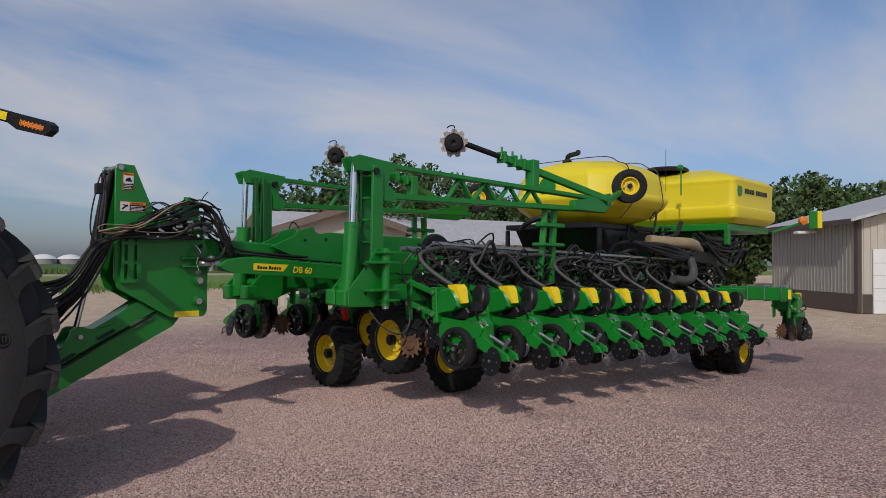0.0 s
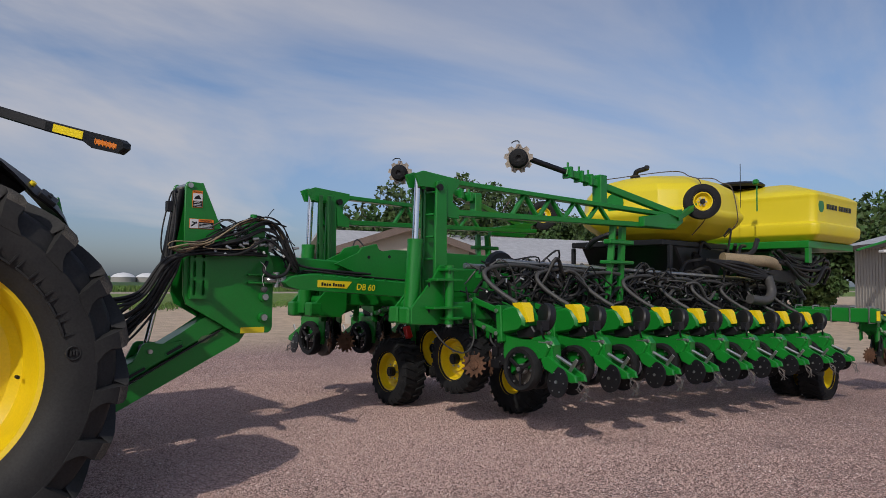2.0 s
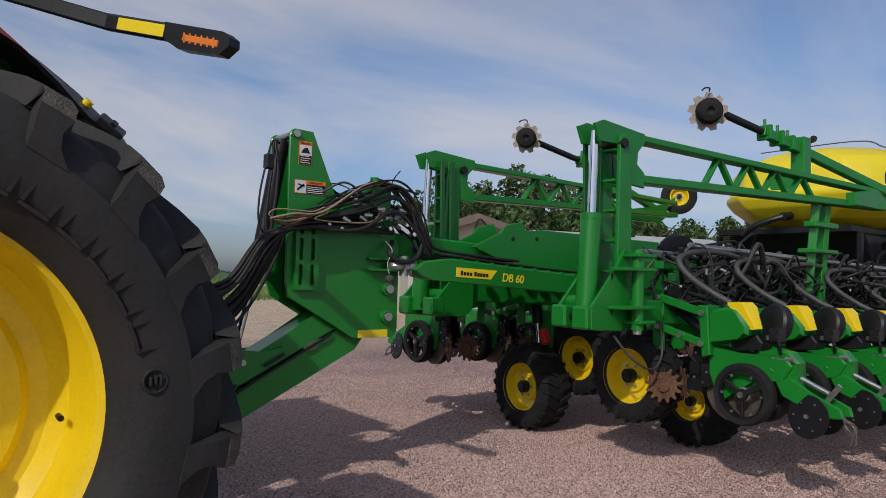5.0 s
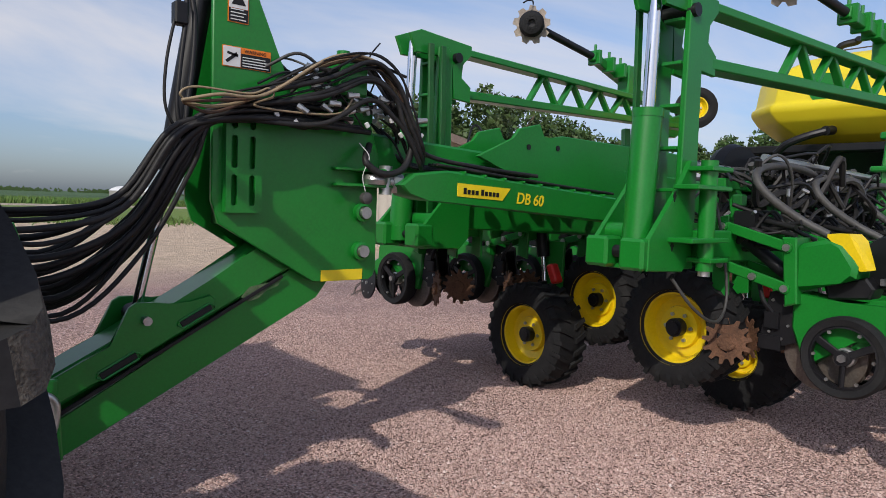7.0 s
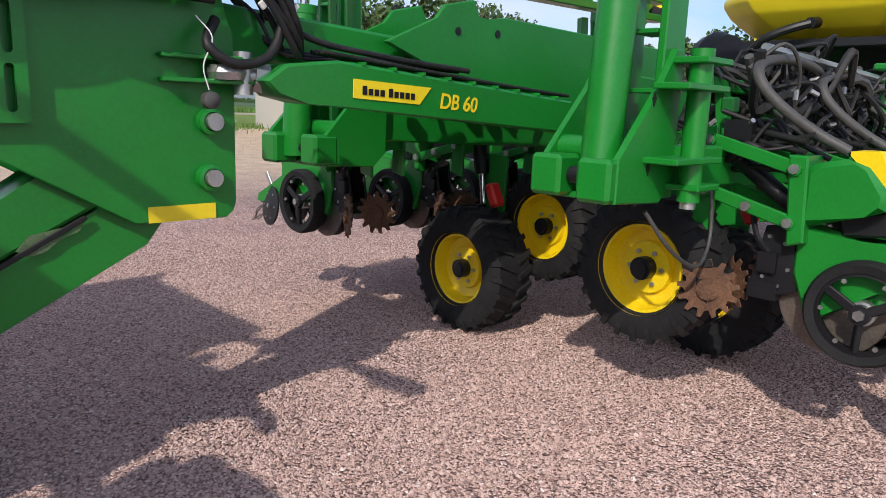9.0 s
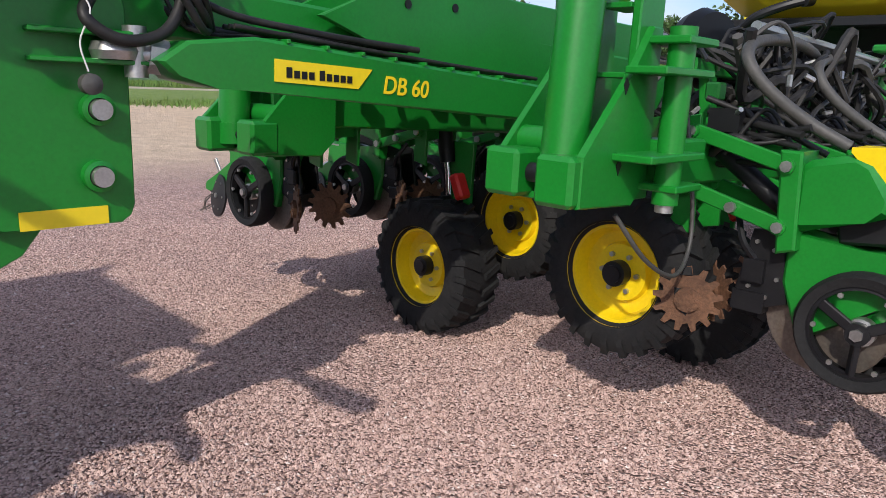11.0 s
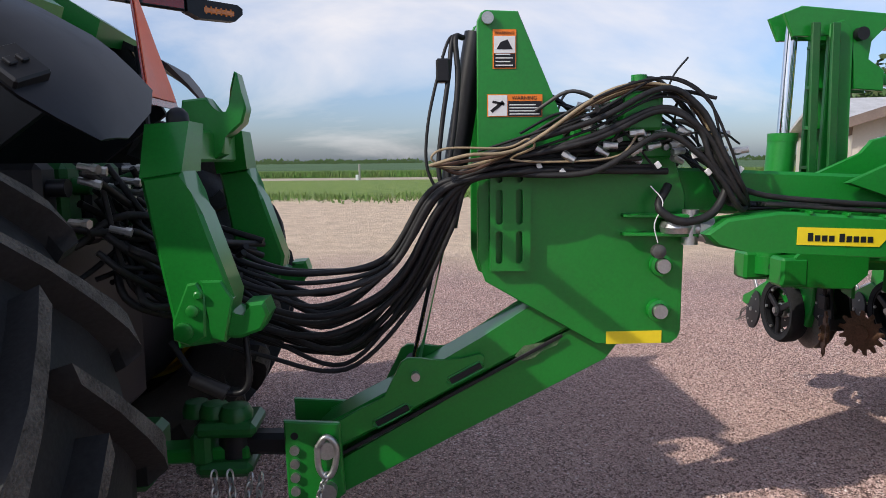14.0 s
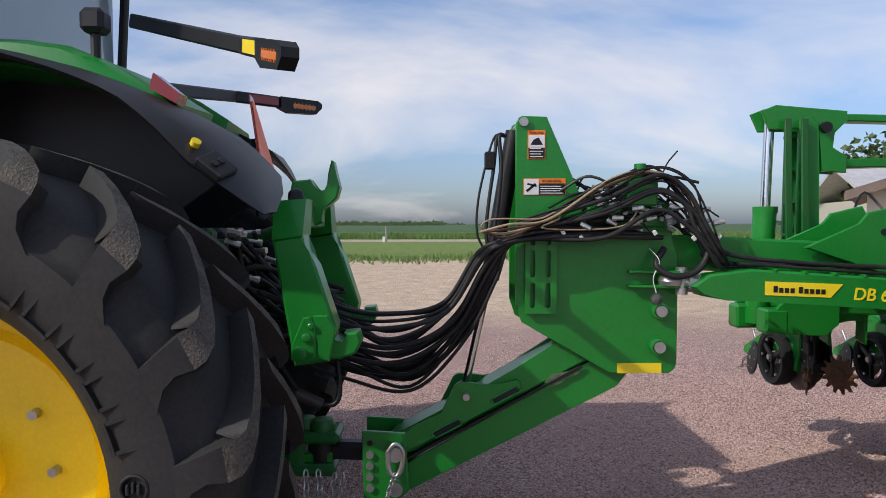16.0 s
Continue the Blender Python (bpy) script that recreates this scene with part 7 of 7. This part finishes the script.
def build_tractor():
    t = thing("tractor", (TW.x, TCY, 0.0), "green tractor with large rear tyres and black fenders", "tractor")
    R, W, RR = 1.03, 0.74, 0.605
    ty = big_wheel(t, tuple(TW), R, W, RR, (0, -1, 0))
    sidewall_marks(ty, tuple(TW), 0.745, W / 2, (0, -1, 0))
    far = (TW.x - 0.13, 2 * TCY - TW.y, TW.z)
    big_wheel(t, far, R, W, RR, (0, 1, 0))
    # axle and housing
    bm = B(); cyl(bm, (TW.x, TW.y + 0.1, TW.z), (far[0], far[1] - 0.1, TW.z), 0.11, 20); box(bm, (TW.x - 0.5, TCY - 0.46, 0.55), (TW.x + 0.40, TCY + 0.46, 1.45), 0.04); part("rear_axle", bm, BLACK, t)
    for k in range(5):
        y = TCY - 0.42 + 0.17 * k
        bm = B(); box(bm, (-2.30, y - 0.06, 1.32), (-2.10, y + 0.06, 1.62), 0.02); cyl(bm, (-2.12, y, 1.40), (-2.04, y, 1.40), 0.03, 12); cyl(bm, (-2.12, y, 1.54), (-2.04, y, 1.54), 0.03, 12); part("remote_valve", bm, SHADEGREEN if k % 2 else BLACK, t)
    # black cone added over the far rim's inside, in place of the shade there
    bm = B(); cyl(bm, (TW.x, TCY, TW.z), (far[0], far[1] - 0.26, TW.z), 0.34, 28, 0.55); part("added_drive_body", bm, BLACK, t)
    bm = B(); cyl(bm, (TW.x, TCY, TW.z), (TW.x, TW.y + 0.25, TW.z), 0.30, 28); part("added_drive_body", bm, BLACK, t)
    fender(t, -1)
    fender(t, 1)
    # cab
    x0, x1, y0, y1 = -4.3, -3.0, TCY - 0.72, TCY + 0.72
    for x in (x0, x1):
        for y in (y0, y1):
            bm = B(); beam(bm, (x, y, 1.55), (x + (0.1 if x == x1 else 0), y * 0.96 + TCY * 0.04, 3.0), 0.04, 0.05, 0.01); part("cab_pillar", bm, BLACK, t)
    bm = B(); box(bm, (x0 - 0.1, y0 - 0.10, 3.0), (x1 + 0.2, y1 + 0.10, 3.2), 0.06); part("cab_roof", bm, GREEN, t)
    bm = B(); box(bm, (x1 + 0.02, y0 + 0.05, 1.75), (x1 + 0.035, y1 - 0.05, 2.99), 0); part("rear_window", bm, GLASSDARK, t, "reflecting cab rear window", smooth=0)
    bm = B(); box(bm, (x0 + 0.05, y0 - 0.01, 1.75), (x1 - 0.05, y0 + 0.005, 2.99), 0); part("side_window", bm, GLASSDARK, t, smooth=0)
    bm = B(); box(bm, (x0, y0, 0.9), (x1, y1, 1.75), 0.05); part("cab_base", bm, GREEN, t)
    bm = B(); box(bm, (-6.3, TCY - 0.42, 1.0), (-4.32, TCY + 0.42, 1.95), 0.10); part("hood", bm, GREEN, t)
    for y in (TCY - 0.85, TCY + 0.85):
        bm = B(); lathe(bm, [(0.40, -0.16), (0.62, -0.19), (0.68, -0.12), (0.70, 0), (0.68, 0.12), (0.62, 0.19), (0.40, 0.16)], (-5.7, y, 0.70), (0, 1, 0), 40); ft = part("front_tyre", bm, RUBBER, t)
        bm = B(); lathe(bm, [(0.41, 0.15), (0.36, 0.10), (0.30, -0.02), (0.02, -0.02)], (-5.7, y, 0.70), (0, -1 if y < 0 else 1, 0), 36); part("front_rim", bm, YELLOW, ft)
    bm = B(); cyl(bm, (-5.7, TCY - 0.85, 0.70), (-5.7, TCY + 0.85, 0.70), 0.09, 14); box(bm, (-6.0, TCY - 0.3, 0.6), (-2.9, TCY + 0.3, 1.05), 0.05); part("chassis", bm, SHADEGREEN, t)
    bm = B(); cyl(bm, (-2.47, -0.45, 2.20), (-2.47, -0.45, 2.43), 0.02, 10); box(bm, (-2.52, -0.50, 2.42), (-2.42, -0.40, 2.52), 0.02); part("work_lamp", bm, BLACK, t)
    # warning light arms, one on each side
    for pts in (((-2.55, 0.09, 2.63), (-1.81, -0.65, 2.325), (-1.66, -0.98, 2.23), (-1.51, -1.27, 2.145)), ((-2.46, 0.05, 2.30), (-2.29, 0.95, 2.42), (-2.07, 1.15, 2.42), (-1.85, 1.40, 2.43))):
        a, b, c, d = [Vector(p) for p in pts]
        bm = B(); beam(bm, a, b, 0.03, 0.068, 0.008); beam(bm, b.lerp(a, 0.01), c, 0.032, 0.07, 0.008); la = part("light_arm", bm, BLACK, t, "black light arm")
        u_ = (d - c).normalized()
        bm = B()
        up = Vector((0, 0, 1))
        nn_ = u_.cross(up).normalized()
        hull(bm, [p + nn_ * k for k in (-0.028, 0.028) for p in (c + up * 0.035, c - up * 0.035, c.lerp(d, 0.22) - up * 0.062, c.lerp(d, 0.85) - up * 0.055, d - up * 0.012, d + up * 0.018, c.lerp(d, 0.9) + up * 0.035)])
        part("lamp_housing", bm, BLACK, la, smooth=20)
        bm = B(); beam(bm, c.lerp(d, 0.26) - up * 0.015, c.lerp(d, 0.86) - up * 0.015, 0.062, 0.045, 0.012); ln = part("amber_lens", bm, AMBER, la, "amber flashing lens")
        for k in range(6):
            q = c.lerp(d, 0.32 + 0.09 * k) - up * 0.015
            bm = B(); box(bm, q - Vector((0.004, 0.005, 0.020)), q + Vector((0.004, 0.005, 0.020)), 0, Matrix((u_, nn_, up)).transposed()); bm.transform(Matrix.Translation(q) @ Matrix.Scale(6.2, 4, nn_) @ Matrix.Translation(-q)); part("lens_rib", bm, AMBER, ln)
        n_ = (c - b).cross(up).normalized()
        n_ = n_ if n_.x > 0 else -n_
        bm = B(); beam(bm, b.lerp(c, 0.2) + n_ * 0.018, b.lerp(c, 0.96) + n_ * 0.018, 0.004, 0.048, 0); part("red_reflector", bm, RED, la)
        bm = B(); beam(bm, b.lerp(c, 0.2) - n_ * 0.018, b.lerp(c, 0.96) - n_ * 0.018, 0.004, 0.048, 0); part("yellow_reflector", bm, YELLOWMARK, la)
    # slow-vehicle triangle, leaning a little forward
    S0, S1 = Vector((-1.97, 0.44, 1.87)), Vector((-2.065, 0.44, 2.31))
    e, n_ = Vector((0, 1, 0)), Vector((0.98, 0, 0.2))
    for off, base, top, mt, nm, grow in ((0.0, 0.185, 0.035, RED, "slow_sign", 0.02), (0.006, 0.155, 0.022, SMV, "sign_face", -0.012)):
        bm = B()
        up = (S1 - S0).normalized() * grow
        hull(bm, [v + n_ * k for v in (S0 - up - e * base, S0 - up + e * base, S0 - up + e * base * 0.98 + (S1 - S0) * 0.1, S0 - up - e * base * 0.98 + (S1 - S0) * 0.1, S1 + up + e * top, S1 + up - e * top) for k in (off, off + 0.005)])
        part(nm, bm, mt, t, "orange slow-vehicle triangle" if nm == "sign_face" else "dark red triangle border", smooth=0)
    bm = B(); cyl(bm, (-2.03, 0.44, 1.68), (-2.06, 0.44, 2.1), 0.014, 8); box(bm, (-2.06, 0.38, 1.86), (-2.0, 0.50, 1.98), 0.01); part("sign_post", bm, BLACK, t)
    # quick hitch
    for s in (-1, 1):
        def Z(y):
            return TCY + (y - TCY) if s < 0 else 2 * TCY - y
        bm = B()
        hull(bm, [(-1.78, Z(-0.30), 1.74), (-1.64, Z(-0.30), 1.75), (-1.64, Z(-0.40), 1.59), (-1.77, Z(-0.40), 1.57), (-1.78, Z(-0.14), 1.74), (-1.64, Z(-0.14), 1.75), (-1.64, Z(-0.20), 1.59), (-1.77, Z(-0.20), 1.57)])
        part("hitch_shoulder", bm, GREEN, t, smooth=20)
        bm = B()
        prism(bm, [(-1.77, 1.572), (-1.64, 1.592), (-1.625, 1.52), (-1.585, 1.46), (-1.50, 1.20), (-1.53, 1.05), (-1.68, 1.03)], *sorted((Z(-0.40), Z(-0.24))), 0.012)
        part("hitch_leg", bm, GREEN, t)
        bm = B(); prism(bm, [(-1.60, 1.25), (-1.535, 1.25), (-1.50, 1.19), (-1.53, 1.05), (-1.575, 1.06)], *sorted((Z(-0.408), Z(-0.36))), 0.006); part("hook_latch", bm, GREEN, t)
        bm = B(); prism(bm, [(-1.69, 1.06), (-1.64, 1.04), (-1.59, 1.07), (-1.585, 1.20), (-1.61, 1.245), (-1.64, 1.24), (-1.69, 1.12)], *sorted((Z(-0.412), Z(-0.39))), 0.006); part("pin_plate", bm, GREEN, t)
        for z, xx, r in ((1.09, -1.655, 0.03), (1.155, -1.625, 0.02), (1.205, -1.605, 0.014)):
            bm = B(); lathe(bm, [(r, 0), (r, 0.012), (r * 0.6, 0.016), (0.003, 0.016)], (xx, Z(-0.411), z), (0, s, 0), 18); part("hitch_pin", bm, GREEN, t)
        bm = B()
        prism(bm, [(-1.54, 1.17), (-1.515, 1.15), (-1.495, 1.125), (-1.47, 1.12), (-1.455, 1.15), (-1.47, 1.17), (-1.41, 1.175), (-1.395, 1.13), (-1.42, 1.08), (-1.49, 1.055), (-1.56, 1.06)], *sorted((Z(-0.38), Z(-0.25))), 0.010)
        part("lower_hook", bm, GREEN, t)
    bm = B(); box(bm, (-1.79, -0.15, 1.62), (-1.67, 0.43, 1.735), 0.01); part("hitch_bridge", bm, GREEN, t)
    bm = B(); lathe(bm, [(0.036, 0), (0.037, 0.015), (0.034, 0.035), (0.02, 0.05), (0.004, 0.055)], (-1.70, -0.22, 1.745), (0, 0, 1), 18); part("cap", bm, BLACK, t, "black domed rubber cap")
    bm = B()
    prism(bm, [(-1.80, 1.74), (-1.78, 1.85), (-1.69, 1.86), (-1.665, 1.81), (-1.64, 1.795), (-1.615, 1.80), (-1.60, 1.83), (-1.60, 1.90), (-1.585, 1.955), (-1.575, 1.95), (-1.56, 1.88), (-1.545, 1.82), (-1.56, 1.765), (-1.60, 1.73), (-1.635, 1.715), (-1.635, 1.65), (-1.69, 1.62), (-1.72, 1.66)], TCY - 0.05, TCY + 0.05, 0.008)
    part("top_hook", bm, GREEN, t)
    bm = B(); cyl(bm, (-2.15, TCY, 1.50), (-1.72, TCY, 1.66), 0.03, 14); part("top_link", bm, SHADEGREEN, t)
    # drawbar
    bm = B(); beam(bm, (-2.3, TCY, 0.52), (-1.62, TCY, 0.54), 0.12, 0.06, 0.01); part("drawbar", low(bm), GREEN, t)
    bm = B(); box(bm, (-1.82, TCY - 0.11, 0.46), (-1.60, TCY + 0.11, 0.52), 0.02); box(bm, (-1.82, TCY - 0.11, 0.62), (-1.58, TCY + 0.11, 0.68), 0.02); box(bm, (-1.84, TCY - 0.1, 0.5), (-1.76, TCY + 0.1, 0.64), 0.02); cyl(bm, (-1.68, TCY, 0.45), (-1.68, TCY, 0.71), 0.035, 14); part("drawbar_clevis", low(bm), SHADEGREEN, t)
    for k, (dx, r) in enumerate(((-0.20, 0.055), (-0.12, 0.06), (-0.03, 0.065))):
        bm = B(); lathe(bm, [(r, 0), (r * 1.05, 0.03), (r * 0.8, 0.06), (0.01, 0.07)], (-1.64 + dx, TCY - 0.03 * (k - 1), 0.672), (0, 0, 1), 14); part("cast_boss", low(bm), SHADEGREEN, t)
    for k in range(2):
        bm = B(); chain(bm, [(-1.74 + 0.06 * k, TCY - 0.13, 0.50), (-1.73 + 0.07 * k, TCY - 0.15, 0.34), (-1.69 + 0.05 * k, TCY - 0.15, 0.20), (-1.64 + 0.05 * k, TCY - 0.13, 0.30), (-1.60 + 0.04 * k, TCY - 0.12, 0.48)], 0.022); part("safety_chain", low(bm), STEEL, t)
    bm = B(); box(bm, (-2.25, TCY - 0.14, 0.42), (-1.98, TCY + 0.14, 0.64), 0.03); part("drawbar_support", low(bm), SHADEGREEN, t)
    # hoses between the remotes and the hitch
    rng = random.Random(21)
    for i in range(48):
        a = (-2.05 + rng.uniform(-0.02, 0.1), TCY + rng.uniform(-0.45, 0.3), rng.uniform(1.2, 1.62))
        b = (-1.62 + rng.uniform(-0.12, 0.06), TCY + rng.uniform(-0.35, 0.3), rng.uniform(0.98, 1.3))
        md = (-1.88 + rng.uniform(-0.05, 0.06), TCY + rng.uniform(-0.45, 0.3), rng.uniform(1.15, 1.45))
        bm = B(); tube(bm, [a, md, b], rng.choice((0.010, 0.012, 0.014)), 7, 7); part("hose", bm, HOSE, t)
    for i in range(14):
        c = Vector((-2.04 + rng.uniform(0, 0.16), TCY + rng.uniform(-0.5, 0.0), rng.uniform(1.40, 1.62)))
        d = Vector((0.9, rng.uniform(-0.3, 0.2), rng.uniform(-0.3, 0.1))).normalized()
        bm = B(); cyl(bm, c, c + d * 0.05, 0.012, 10); cyl(bm, c + d * 0.05, c + d * 0.07, 0.016, 6); part("coupler", bm, STEEL, t, "plated hose coupler")
    bm = B(); tube(bm, [(-1.80, TCY - 0.25, 0.98), (-1.70, TCY - 0.3, 0.86), (-1.58, TCY - 0.3, 0.80), (-1.52, TCY - 0.3, 0.84), (-1.53, TCY - 0.28, 1.0)], 0.012, 7, 7); cyl(bm, (-1.72, TCY - 0.3, 0.86), (-1.60, TCY - 0.3, 0.80), 0.028, 12); part("plug_cable", bm, BLACK, t)


# ---- build ----
build_ground()
build_sheds()
build_distance()
build_tractor()
build_tongue()
build_hoses()
build_frame()
for side_ in (-1, 1):
    build_wing(side_)
    build_marker(side_)
first = row_unit(ROW0[0], ROW0[1], ROW0[2], -1)
for i_ in range(1, 9):
    copy_thing(first, Matrix.Translation((ROW0[0] + ROW_DX * i_, ROW0[1] + ROW_DY * i_, ROW0[2] + ROW_DZ * i_)))
far_first = row_unit(*FAR_ROW0, 1)
for i_ in range(1, 9):
    copy_thing(far_first, Matrix.Translation((FAR_ROW0[0] + ROW_DX * i_, FAR_ROW0[1] - ROW_DY * i_, FAR_ROW0[2] + ROW_DZ * i_)))
rear_unit = copy_thing(first, Matrix.Translation((8.42, -2.02, 0.82)) @ Matrix.Rotation(radians(90), 4, "Z"))
for c in list(rear_unit.children):
    if c.name.startswith("seed_hose"):
        bpy.data.objects.remove(c)
build_tanks()
build_gravel()
